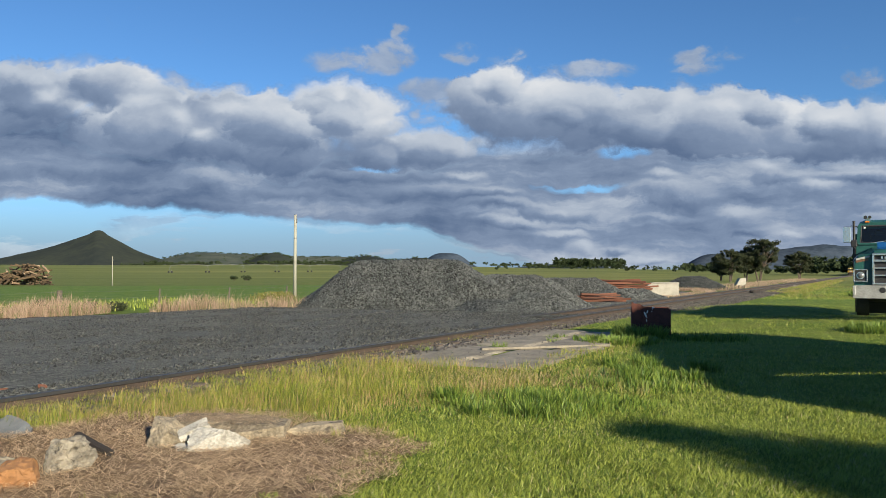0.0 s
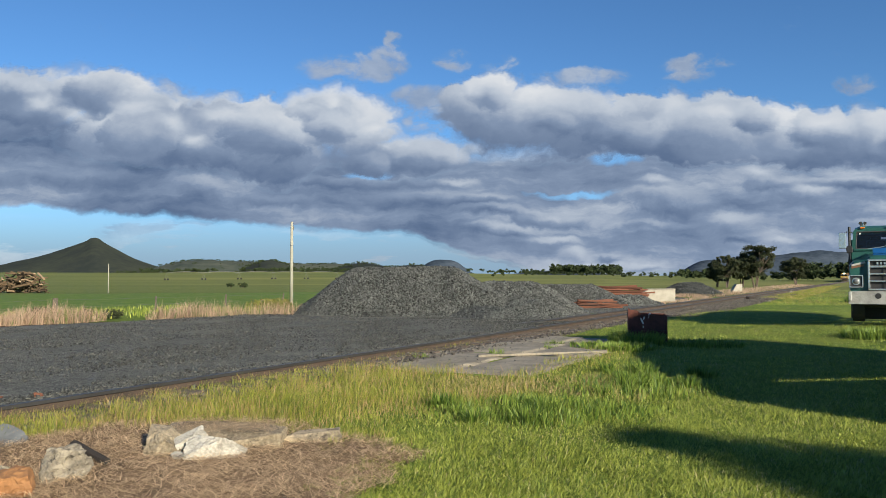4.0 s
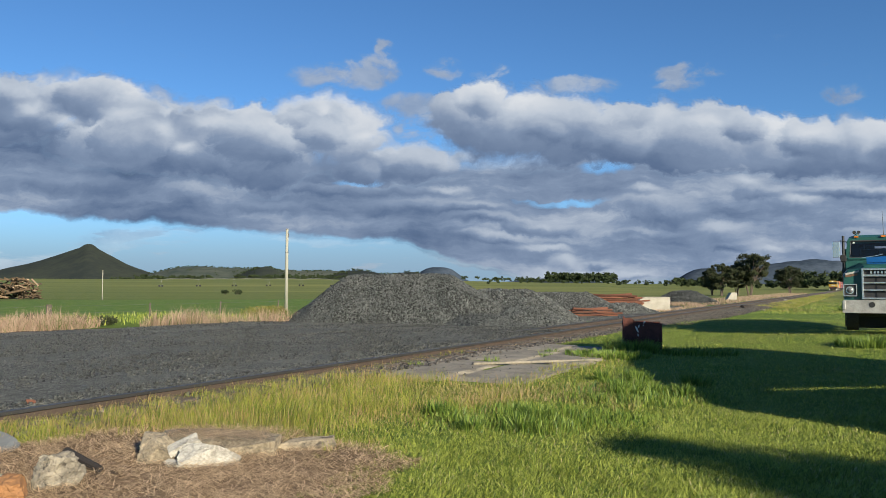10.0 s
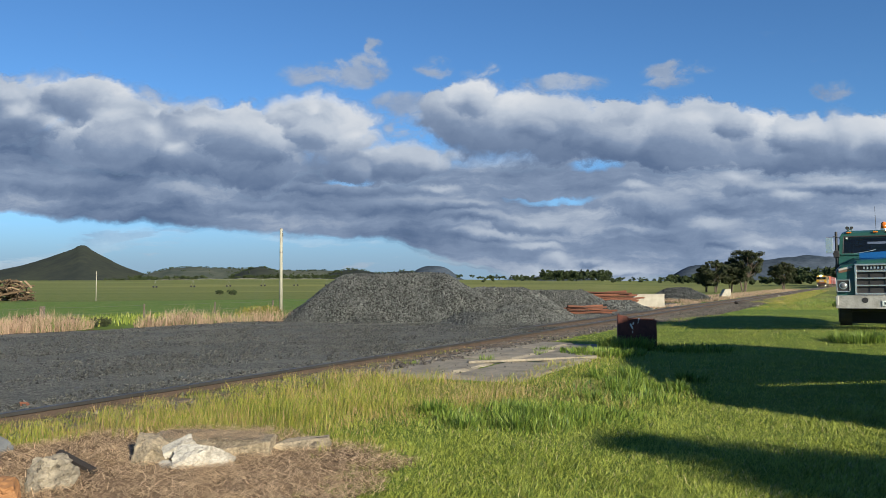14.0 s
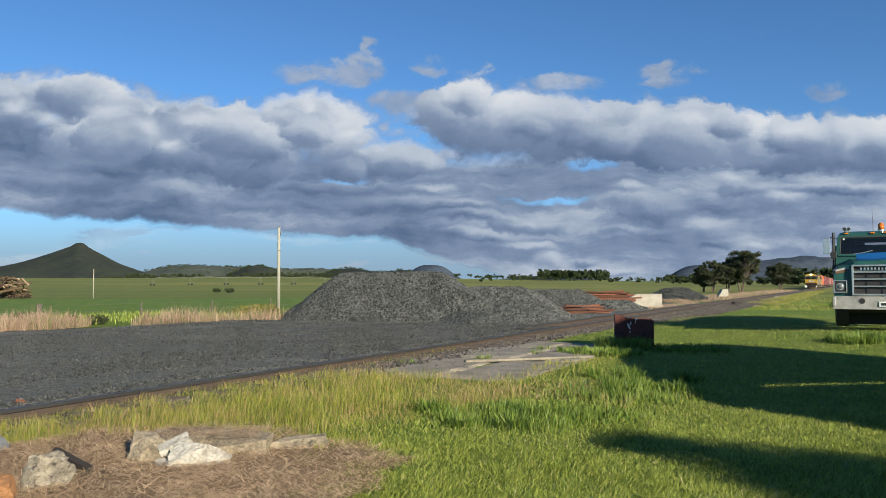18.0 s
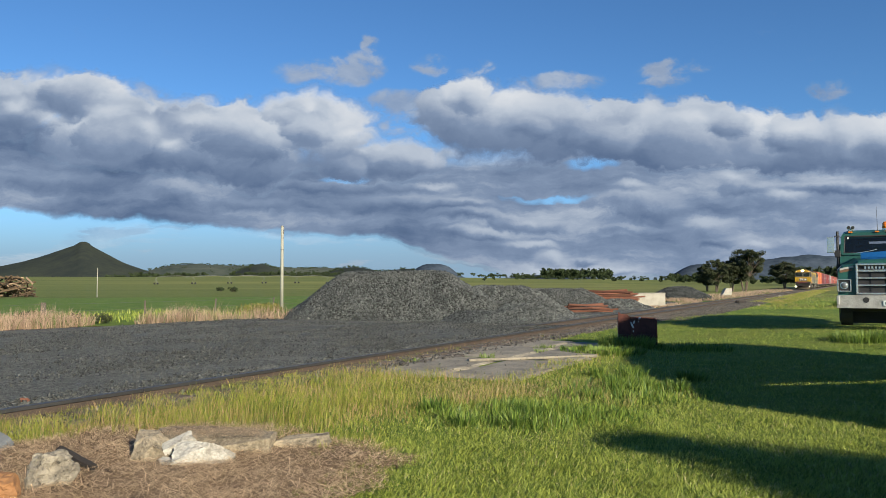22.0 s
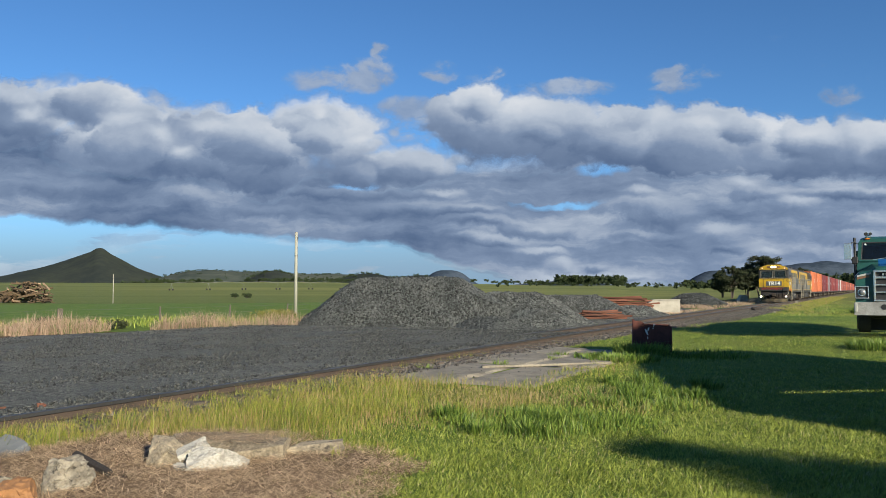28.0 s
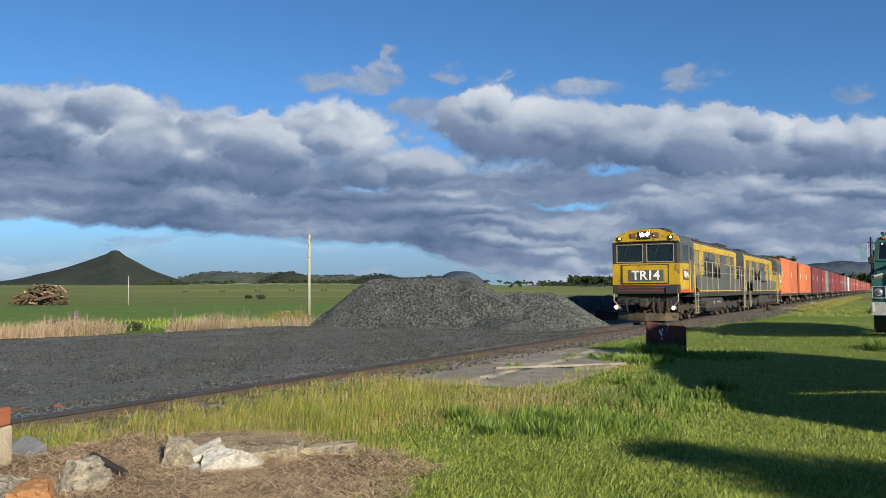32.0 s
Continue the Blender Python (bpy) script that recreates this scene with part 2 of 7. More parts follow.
        for y in sorted(g.uniform(0.012, 0.20) for _ in range(46)):
            x = g.uniform(-0.95, 0.95)
            if y < 0.12 - 0.10 * min(1, max(0, (x + 0.5) / 0.6)):
                continue
            k = 0.4 + 3.0 * y
            lit = 0.10 * min(1, max(0, (x + 0.3) / 0.5))
            puff(x, y, g.uniform(0.07, 0.17) * k, g.uniform(0.014, 0.028) * k, g.uniform(0.24, 0.36), g.uniform(0.50, 0.70) + lit, g.uniform(0.15, 0.6), g.uniform(0.55, 0.95))
        bright = ((.19, .045, .045, .022), (.46, .100, .060, .022), (.61, .148, .050, .018), (.50, .182, .050, .020), (.0, .232, .06, .018), (.16, .066, .07, .010), (.33, .165, .05, .012), (.55, .065, .06, .010), (-.02, .17, .06, .012))
        for x, y, rx, ry in bright:
            puff(x, y, rx * 1.2, ry * 1.25, 0.44, 0.90, 0.0, 0.95)
        # slots of blue, rags above the banks and thin streaks below the deck
        ragn = fbm(t, at(XX, YY, 8.1, 1.0, 1.7), 6.5, 6, 0.58)
        hole = most([spot(.262, .208, .055, .013), spot(.17, .152, .10, .007), spot(-.165, .186, .045, .009)])
        mass = times(held[0], minus(1.0, times(hole, span(t, ragn, 0.66, 0.42), 0.95)))
        rag = most([spot(-.20, .375, .10, .030), spot(-.14, .390, .05, .035), spot(-.13, .432, .025, .022), spot(-.02, .392, .035, .022), spot(.06, .385, .04, .022), spot(.23, .362, .07, .020),
                    spot(.42, .378, .075, .022), spot(.40, .355, .05, .014), spot(.69, .338, .045, .020), spot(-.09, .325, .06, .030), spot(-.06, .285, .06, .03)])
        val = node(t, "ShaderNodeMix", {0: times(span(t, mass, 0.5, 0.0), 0.9), 2: held[1], 3: add(0.60, times(soft, 0.3))}, data_type="FLOAT").outputs[0]
        mass = calc(t, "MAXIMUM", mass, times(span(t, add(rag, times(fine, 0.9)), 0.10, 0.95), span(t, add(ragn, times(fine, 0.4)), 0.38, 0.58), 0.85))
        thin = times(span(t, fbm(t, at(X, Y, 1.3, 1.0, 5.0), 3.6, 6, 0.6), 0.50, 0.64), span(t, Y, 0.004, 0.03), span(t, Y, 0.13, 0.09))
        mass = calc(t, "MAXIMUM", mass, times(thin, 0.7))
    else:
        if which == "left":
            bank([(-.98, .402), (-.784, .402), (-.66, .390), (-.58, .366), (-.52, .335), (-.40, .335), (-.34, .335)],
                 [(-.98, .245), (-.784, .235), (-.60, .210), (-.42, .190), (-.30, .165), (-.15, .16)], 18, 0.085, 3)
            bank([(-.60, .30), (-.46, .318), (-.34, .328), (-.30, .352), (-.22, .352), (-.18, .315), (-.12, .262), (-.04, .25)],
                 [(-.60, .205), (-.42, .185), (-.30, .163), (-.15, .168), (-.04, .20)], 15, 0.070, 5)
            sunlit = ((-.775, .312, .06, .026), (-.71, .290, .05, .022), (-.53, .268, .040, .024), (-.49, .240, .045, .022), (-.60, .300, .05, .025), (-.44, .290, .05, .018), (-.27, .325, .045, .022), (-.21, .316, .03, .028), (-.17, .262, .035, .016))
        else:
            bank([(-.01, .372), (.02, .394), (.06, .378), (.16, .370), (.24, .346), (.36, .352), (.46, .322), (.58, .315), (.70, .310), (.76, .302), (.95, .30)],
                 [(-.01, .235), (.05, .222), (.25, .215), (.45, .200), (.95, .20)], 32, 0.080, 12)
            sunlit = ((.13, .312, .075, .036), (.01, .335, .03, .030), (.36, .302, .055, .036), (.44, .288, .05, .020), (.62, .272, .06, .022), (.72, .268, .035, .042))
        for x, y, rx, ry in sunlit:
            puff(x, y, rx * 1.25, ry * 1.25, 0.62, 1.0, -0.05, 0.95)
        mass, val = held
    val = add(val, times(fine, 0.22), times(soft, 0.16), times(streaky, 0.14))
    ramp = node(t, "ShaderNodeValToRGB", {0: val})
    e = ramp.color_ramp.elements
    e[0].position, e[0].color = 0.0, (0.075, 0.12, 0.20, 1)
    e[1].position, e[1].color = 1.0, (0.90, 0.90, 0.89, 1)
    for pos, c in ((0.26, (0.13, 0.19, 0.31)), (0.50, (0.265, 0.34, 0.47)), (0.75, (0.58, 0.635, 0.71))):
        k = e.new(pos)
        k.color = (*c, 1)
    em = node(t, "ShaderNodeEmission", {"Color": blend(t, span(t, mass, 0.0, 0.5), (0.29, 0.42, 0.57), ramp.outputs[0]), "Strength": 0.51})
    side = calc(t, "MULTIPLY", span(t, X, -1.55, -1.0), span(t, X, 1.55, 1.0))
    # horizon haze: the pale blue glow thickens towards the foot
    if which == "deck":
        mass = calc(t, "MAXIMUM", mass, span(t, Y, 0.19, 0.01, 0.0, 0.92))
    alpha = calc(t, "MULTIPLY", mass, side)
    mix = node(t, "ShaderNodeMixShader", {0: alpha, 1: node(t, "ShaderNodeBsdfTransparent").outputs[0], 2: em.outputs[0]})
    t.links.new(mix.outputs[0], out.inputs[0])
    return m

# ---- mesh helpers ----


class Shape:
    """Vertices and faces that become one mesh."""

    def __init__(self):
        self.v, self.f = [], []

    def add(self, verts, faces):
        k = len(self.v)
        self.v += [tuple(p) for p in verts]
        self.f += [tuple(i + k for i in f) for f in faces]
        return self

    def box(self, x, y, z, sx, sy, sz, turn=None, cut=0.0):
        """A box round (x, y, z); cut: chamfer on its twelve edges."""
        hx, hy, hz = sx / 2, sy / 2, sz / 2
        if cut <= 0:
            vs = [(a * hx, b * hy, c * hz) for a in (-1, 1) for b in (-1, 1) for c in (-1, 1)]
            fs = [(0, 1, 3, 2), (4, 6, 7, 5), (0, 4, 5, 1), (2, 3, 7, 6), (0, 2, 6, 4), (1, 5, 7, 3)]
        else:
            cut = min(cut, hx * 0.45, hy * 0.45, hz * 0.45)
            bm = bmesh.new()
            bmesh.ops.create_cube(bm, size=1.0)
            bmesh.ops.scale(bm, vec=(sx, sy, sz), verts=bm.verts)
            bmesh.ops.bevel(bm, geom=bm.edges[:], offset=cut, segments=1, affect="EDGES", profile=0.5)
            bm.verts.index_update()
            vs = [v.co.copy() for v in bm.verts]
            fs = [[v.index for v in f.verts] for f in bm.faces]
            bm.free()
        m = Matrix.Translation((x, y, z)) @ (turn.to_4x4() if turn else Matrix())
        return self.add([m @ Vector(p) for p in vs], fs)

    def rod(self, a, b, r, r2=None, seg=8, caps=True):
        a, b = Vector(a), Vector(b)
        r2 = r if r2 is None else r2
        q = (b - a).to_track_quat("Z", "Y")
        ring = [(math.cos(2 * math.pi * i / seg), math.sin(2 * math.pi * i / seg)) for i in range(seg)]
        vs = [a + q @ Vector((c * r, s * r, 0)) for c, s in ring] + [b + q @ Vector((c * r2, s * r2, 0)) for c, s in ring]
        fs = [(i, (i + 1) % seg, seg + (i + 1) % seg, seg + i) for i in range(seg)]
        if caps:
            fs += [tuple(range(seg))[::-1], tuple(range(seg, 2 * seg))]
        return self.add(vs, fs)

    def tube(self, pts, r, seg=6):
        for a, b in zip(pts, pts[1:]):
            self.rod(a, b, r, seg=seg)
        return self

    def prism(self, poly, a, b, axis="y"):
        """A polygon of (u, w) pulled from a to b along an axis: y takes (x, z), x takes (y, z), z takes (x, y)."""
        put = {"y": lambda u, w, h: (u, h, w), "x": lambda u, w, h: (h, u, w), "z": lambda u, w, h: (u, w, h)}[axis]
        n = len(poly)
        vs = [put(u, w, a) for u, w in poly] + [put(u, w, b) for u, w in poly]
        fs = [(i, (i + 1) % n, n + (i + 1) % n, n + i) for i in range(n)] + [tuple(range(n))[::-1], tuple(range(n, 2 * n))]
        return self.add(vs, fs)

    def grid(self, nu, nv, fn):
        vs = [fn(i / nu, j / nv) for j in range(nv + 1) for i in range(nu + 1)]
        fs = [(j * (nu + 1) + i, j * (nu + 1) + i + 1, (j + 1) * (nu + 1) + i + 1, (j + 1) * (nu + 1) + i) for j in range(nv) for i in range(nu)]
        return self.add(vs, fs)

    def mesh(self, name, material, smooth=False):
        me = bpy.data.meshes.new(name)
        me.from_pydata(self.v, [], self.f)
        bm = bmesh.new()
        bm.from_mesh(me)
        bmesh.ops.recalc_face_normals(bm, faces=bm.faces)
        bm.to_mesh(me)
        bm.free()
        if smooth:
            me.polygons.foreach_set("use_smooth", [True] * len(me.polygons))
        if material:
            me.materials.append(material)
        return me


def part(name, shape, material, parent=None, label="", smooth=False):
    ob = new(name, shape.mesh(name, material, smooth) if isinstance(shape, Shape) else shape)
    ob.parent = parent
    return tagged(ob, label) if label else ob


def sheet(name, shape, material, label, smooth=True):
    return tagged(part(name, shape, material, None, "", smooth), label, "ground", "", "structure")


def quick(name, verts, faces, material, smooth=False):
    """A mesh from arrays: verts (n, 3), faces (m, 3 or 4)."""
    me = bpy.data.meshes.new(name)
    k = faces.shape[1]
    me.vertices.add(len(verts))
    me.vertices.foreach_set("co", np.ascontiguousarray(verts, dtype=np.float32).ravel())
    me.loops.add(faces.size)
    me.loops.foreach_set("vertex_index", np.ascontiguousarray(faces, dtype=np.int32).ravel())
    me.polygons.add(len(faces))
    me.polygons.foreach_set("loop_start", np.arange(len(faces), dtype=np.int32) * k)
    if smooth:
        me.polygons.foreach_set("use_smooth", np.ones(len(faces), dtype=bool))
    me.update(calc_edges=True)
    me.materials.append(material)
    return me


def bump(v, a, b):
    k = min(max((v - a) / (b - a), 0.0), 1.0)
    return k * k * (3 - 2 * k)


# ---- the plan: a straight track, and the ground ----
TURN = 28.44
DX, DY = math.sin(radians(TURN)), math.cos(radians(TURN))        # along the track, away from the eye
NX, NY = DY, -DX                                               # across it, towards the eye
FOOT = 8.52
RAIL = 0.17


def track(s, n, z=0.0):
    return Vector((s * DX + (n - FOOT) * NX, s * DY + (n - FOOT) * NY, z))


def across(x, y):
    return x * NX + y * NY + FOOT


def along(x, y):
    return x * DX + y * DY


TRACK_TURN = 90 - TURN      # heading of +x along the track


def hollow(s, n):
    """A shallow hollow between the track's bank and the mounds."""
    return 0.34 * bump(s, 24, 28.5) * (1 - bump(s, 33.5, 37)) * bump(-n, 1.5, 2.6) * (1 - bump(-n, 8, 11))


def lie(x, y):
    """Height of the ground."""
    r = math.hypot(x, y)
    az = math.degrees(math.atan2(x, y))
    z = 0.18 * (1 - bump(math.hypot(x - 12.2, y - 20.5), 2.0, 6.5))
    z += 0.16 * (1 - bump(math.hypot((x - 12.0) * 0.7, y - 31.0), 1.0, 5.0)) * bump(across(x, y), 1.5, 4.0)
    z -= hollow(along(x, y), across(x, y))
    if r < 60:
        z += 0.03 * noise.noise((x * 0.35, y * 0.35, 0)) * bump(across(x, y), 0.8, 2.0)
    start_r = 140 + 420 * bump(az, 12, 22) if az < 90 else 600
    crest = 10.0 - 3.0 * bump(az, -2, 10) + 2.0 * bump(-az, 5, 12) * bump(az, -24, -14)
    z += crest * bump(r, start_r, 1500 if az > 12 else 1150) * (1.0 if az > 12 else 1)
    if r > 200:
        z += 0.8 * noise.noise((x * 0.004, y * 0.004, 3)) * bump(r, 200, 600)
    return z


rng = np.random.default_rng(7)
M = {}


def ground_material():
    m, t, p = start("pasture")
    pos = node(t, "ShaderNodeNewGeometry").outputs["Position"]
    sep = node(t, "ShaderNodeSeparateXYZ", {0: pos})
    near = fbm(t, pos, 3.0, 6, 0.65)
    mid = fbm(t, pos, 0.35, 4, 0.6)
    far = fbm(t, node(t, "ShaderNodeCombineXYZ", {0: calc(t, "MULTIPLY", sep.outputs[0], 0.35), 1: sep.outputs[1], 2: 0.0}).outputs[0], 0.0045, 3, 0.5)
    a = blend(t, span(t, near, 0.35, 0.65), (0.085, 0.14, 0.02), (0.16, 0.215, 0.035))
    a = blend(t, span(t, mid, 0.40, 0.66), a, (0.17, 0.20, 0.04))
    b = blend(t, span(t, far, 0.42, 0.56), (0.130, 0.158, 0.040), (0.215, 0.215, 0.062))
    dist = node(t, "ShaderNodeVectorMath", {0: pos}, operation="LENGTH").outputs["Value"]
    lay = node(t, "ShaderNodeMapping", {"Vector": pos, "Scale": (0.15, 1.0, 1.0)}).outputs[0]
    b = blend(t, span(t, fbm(t, lay, 0.022, 5, 0.6), 0.42, 0.60, 0.0, 0.55), b, (0.085, 0.125, 0.026))
    b = blend(t, span(t, fbm(t, pos, 0.6, 6, 0.7), 0.45, 0.70, 0.0, 0.6), b, (0.24, 0.23, 0.08))
    edge = calc(t, "ADD", dist, calc(t, "MULTIPLY", fbm(t, pos, 0.15, 3, 0.5), 14.0))
    near_field = blend(t, span(t, fbm(t, pos, 0.9, 6, 0.7), 0.40, 0.66), (0.095, 0.165, 0.028), (0.16, 0.215, 0.05))
    b = blend(t, span(t, edge, 92, 97), near_field, b)
    col = blend(t, span(t, dist, 30, 50), a, b)
    t.links.new(col, p.inputs["Base Color"])
    p.inputs["Roughness"].default_value = 0.9
    p.inputs["Specular IOR Level"].default_value = 0.15
    bp = node(t, "ShaderNodeBump", {"Height": fbm(t, pos, 9.0, 7, 0.7), "Strength": 0.9, "Distance": 0.06})
    t.links.new(bp.outputs[0], p.inputs["Normal"])
    return m


def materials():
    M["ground"] = ground_material()
    M["gravel"] = rock_face("crushed_rock_yard", (0.30, 0.30, 0.26), (0.055, 0.058, 0.052), 19, 0.6, 1.0)
    M["mound"] = rock_face("crushed_rock_mound", (0.040, 0.043, 0.041), (0.010, 0.011, 0.012), 13, 0.75, 1.0)
    M["stone"] = paint("crushed_rock", (0.074, 0.078, 0.073), 0.6, dark=(0.015, 0.019, 0.020), big=1.2, fine=30, amount=0.5, bump=0.3, island=0.92, spec=0.4)
    M["pale_mound"] = rock_face("dusty_rock_mound", (0.075, 0.079, 0.074), (0.020, 0.022, 0.022), 13, 0.7, 1.0)
    M["pale_stone"] = paint("dusty_rock", (0.105, 0.110, 0.104), 0.7, dark=(0.030, 0.033, 0.033), big=1.2, fine=30, amount=0.6, bump=0.4, island=0.7, spec=0.3)
    M["yard_stone"] = paint("yard_stone", (0.074, 0.077, 0.072), 0.8, dark=(0.018, 0.019, 0.018), big=1.2, fine=30, amount=0.7, bump=0.5, island=0.7, spec=0.3)
    M["ballast"] = rock_face("track_ballast", (0.25, 0.215, 0.18), (0.09, 0.074, 0.06), 15, 0.5, 1.0)
    M["ballast_stone"] = paint("ballast_stone", (0.13, 0.118, 0.104), 0.85, dark=(0.045, 0.04, 0.036), big=2, fine=30, amount=0.7, bump=0.3, island=0.6, spec=0.2)
    M["rail"] = paint("rail_steel", (0.072, 0.050, 0.036), 0.8, 0.1, dark=(0.035, 0.026, 0.02), big=3, fine=30, amount=0.8, bump=0.3)
    M["railhead"] = paint("rail_head", (0.085, 0.082, 0.08), 0.45, 0.6, dark=(0.05, 0.046, 0.043), big=2, fine=20, bump=0.05)
    M["sleeper"] = paint("sleeper_timber", (0.11, 0.085, 0.065), 0.9, dark=(0.045, 0.035, 0.028), big=3, fine=40, bump=0.6, piece=0.25)
    M["concrete"] = paint("weathered_concrete", (0.29, 0.255, 0.195), 0.9, dark=(0.12, 0.105, 0.08), big=1.6, fine=18, amount=0.8, bump=0.5, rust=(0.13, 0.12, 0.10), rust_at=0.6)
    M["pale_concrete"] = paint("pale_concrete", (0.37, 0.345, 0.285), 0.9, dark=(0.21, 0.19, 0.15), big=2.5, fine=30, amount=0.7, bump=0.6)
    M["grass"] = blade("grass_blade", ((0.075, 0.13, 0.015), (0.37, 0.41, 0.075)), (0.46, 0.40, 0.20), 0.035)
    M["tall"] = blade("tall_grass_blade", ((0.07, 0.12, 0.014), (0.35, 0.345, 0.060)), (0.42, 0.28, 0.14), 0.22)
    M["worn"] = blade("worn_grass_blade", ((0.13, 0.13, 0.025), (0.42, 0.34, 0.13)), (0.45, 0.33, 0.18), 0.35)
    M["weed"] = blade("broad_weed", ((0.045, 0.10, 0.014), (0.21, 0.285, 0.045)), (0.20, 0.22, 0.06), 0.06)
    M["reed"] = blade("dry_reed", ((0.25, 0.165, 0.11), (0.52, 0.38, 0.27)), (0.10, 0.14, 0.03), 0.16, 0.8)
    M["straw"] = blade("straw", ((0.26, 0.175, 0.10), (0.80, 0.60, 0.39)), (0.10, 0.062, 0.035), 0.22, 0.8)
    M["soil"] = paint("dry_soil", (0.24, 0.17, 0.11), 0.95, dark=(0.10, 0.068, 0.044), big=1.5, fine=14, amount=0.9, bump=0.9, bump_scale=18, coords="Position", spec=0.1)
    M["rust"] = paint("rusted_steel", (0.17, 0.058, 0.026), 0.85, 0.1, dark=(0.07, 0.024, 0.014), big=2.5, fine=20, amount=0.8, bump=0.4, piece=0.3)
    M["wood"] = paint("grey_timber", (0.30, 0.27, 0.22), 0.9, dark=(0.14, 0.12, 0.095), big=2, fine=30, bump=0.5)
    M["pole"] = paint("pale_pole", (0.33, 0.32, 0.26), 0.85, dark=(0.20, 0.19, 0.155), big=1.5, fine=20, bump=0.2)
    M["bark"] = paint("bark", (0.13, 0.10, 0.075), 0.95, dark=(0.06, 0.045, 0.035), big=1, fine=12, bump=0.6)
    M["leaf"] = paint("gum_leaf", (0.046, 0.054, 0.022), 0.65, dark=(0.018, 0.026, 0.010), big=0.35, fine=3, amount=0.8, bump=0, island=0.35, spec=0.3)
    M["far_leaf"] = paint("far_leaf", (0.040, 0.055, 0.024), 0.8, dark=(0.020, 0.030, 0.014), big=0.05, fine=0.6, bump=0, island=0.3, spec=0.1)
    M["hill"] = paint("hill_scrub", (0.048, 0.055, 0.040), 0.95, dark=(0.024, 0.030, 0.030), big=0.004, fine=0.04, amount=0.9, bump=0, coords="Position", spec=0.05)
    M["hill_grass"] = paint("hill_grass", (0.10, 0.11, 0.085), 0.95, dark=(0.036, 0.050, 0.045), big=0.006, fine=0.03, amount=0.9, bump=0, coords="Position", spec=0.05)
    # the blue of distance haze is mixed into this base colour
    M["hill_hazed"] = paint("far_range_hazed", (0.070, 0.088, 0.115), 0.95, dark=(0.030, 0.044, 0.062), big=0.012, fine=0.07, amount=0.9, bump=0, coords="Position", spec=0.0)
    for which in ("deck", "left", "right"):
        M["cloud_" + which] = cloud_material(which)


materials()


def build_ground():
    """One sheet from under the eye to the horizon, fine ahead and coarse behind."""
    angles = [-180 + 12 * i for i in range(10)] + [-60 + 1.0 * i for i in range(121)] + [72 + 12 * i for i in range(10)]
    radii = [0.0] + [1.5 * (3000 / 1.5) ** (i / 130) for i in range(131)]
    na = len(angles)
    vs = [(r * math.sin(radians(a)), r * math.cos(radians(a)), 0) for r in radii for a in angles]
    vs = np.array([(x, y, lie(x, y) - 0.012) for x, y, _ in vs])
    fs = [(j * na + i, j * na + (i + 1) % na, (j + 1) * na + (i + 1) % na, (j + 1) * na + i) for j in range(len(radii) - 1) for i in range(na)]
    ob = new("ground", quick("ground", vs, np.array(fs)[:, ::-1], M["ground"], True))
    tagged(ob, "green pasture and mown grass running to the hills", "ground", "", "structure")


build_ground()

# ---- clouds ----
CLOUDS = []
for i, (which, label) in enumerate((("deck", "grey deck of cloud and painted horizon haze low over the hills"), ("left", "bank of grey and white cumulus"), ("right", "bank of bright white cumulus with dark flat feet"))):
    cl = new("backdrop", quick("backdrop", np.array([(-2, 0, -0.02), (2, 0, -0.02), (2, 0, 0.62), (-2, 0, 0.62)]), np.array([(0, 1, 2, 3)]), M["cloud_" + which]))
    cl.scale = (2705 - 3 * i, 2705, 2705 - 3 * i)
    tagged(cl, label, "clouds", "", "structure")
    CLOUDS.append((cl, 3602 - 4 * i))


# ---- hills ----
def hill(name, label, material, x0, x1, y0, depth, fn, seg=90):
    """A ridge across the view: fn(x) gives the crest's height above the plain."""
    sh = Shape()

    def at(i, j):
        x = x0 + (x1 - x0) * i
        k = j * 2 - 1
        body = max(0.0, 1 - abs(k) ** 1.6)
        z = fn(x) * body * (1 + (0.02 + 0.12 * (1 - body)) * noise.noise((x * 0.012, j * 6, 1)))
        y = y0 + depth * k * 0.5
        return (x * y / y0, y, z - 6 + 1.2 * noise.noise((x * 0.03, j * 9, 4)) * body)

    sh.grid(seg, 14, at)
    return tagged(part(name, sh, material, None, "", True), label, "hill", "", "structure")


def ridge(*humps):
    return lambda x: sum(h * math.exp(-((x - c) / w) ** 2) for c, w, h in humps)


def cone_hill(x):
    d = abs(x + 1205)
    d2 = math.sqrt(d * d + 900) - 30
    return 146 * math.exp(-d2 / (195 if x > -1205 else 340)) + 7 * math.exp(-(d / 24) ** 4) - 6


def sit(u, y):
    """x of the bearing u (thousandths right of straight ahead) at the distance y."""
    return u * y / 1331


RIDGE_2 = ridge((sit(-475, 2050), 150, 54), (sit(-330, 2050), 150, 46), (sit(-190, 2050), 130, 42))
RIDGE_3 = ridge((sit(-330, 1700), 80, 50), (sit(-165, 1700), 90, 44), (sit(-60, 1700), 60, 34))
hill("hill_1", "dark conical mountain with a rocky cap, grassed lower slopes", M["hill"], -2600, -450, 2500, 900, cone_hill, 260)
hill("hill_2", "low ridge with scattered trees and pale grass", M["hill_grass"], -1250, -150, 2050, 500,
     RIDGE_2)
hill("hill_3", "dark wooded low hills", M["hill"], -620, 150, 1700, 300,
     RIDGE_3)
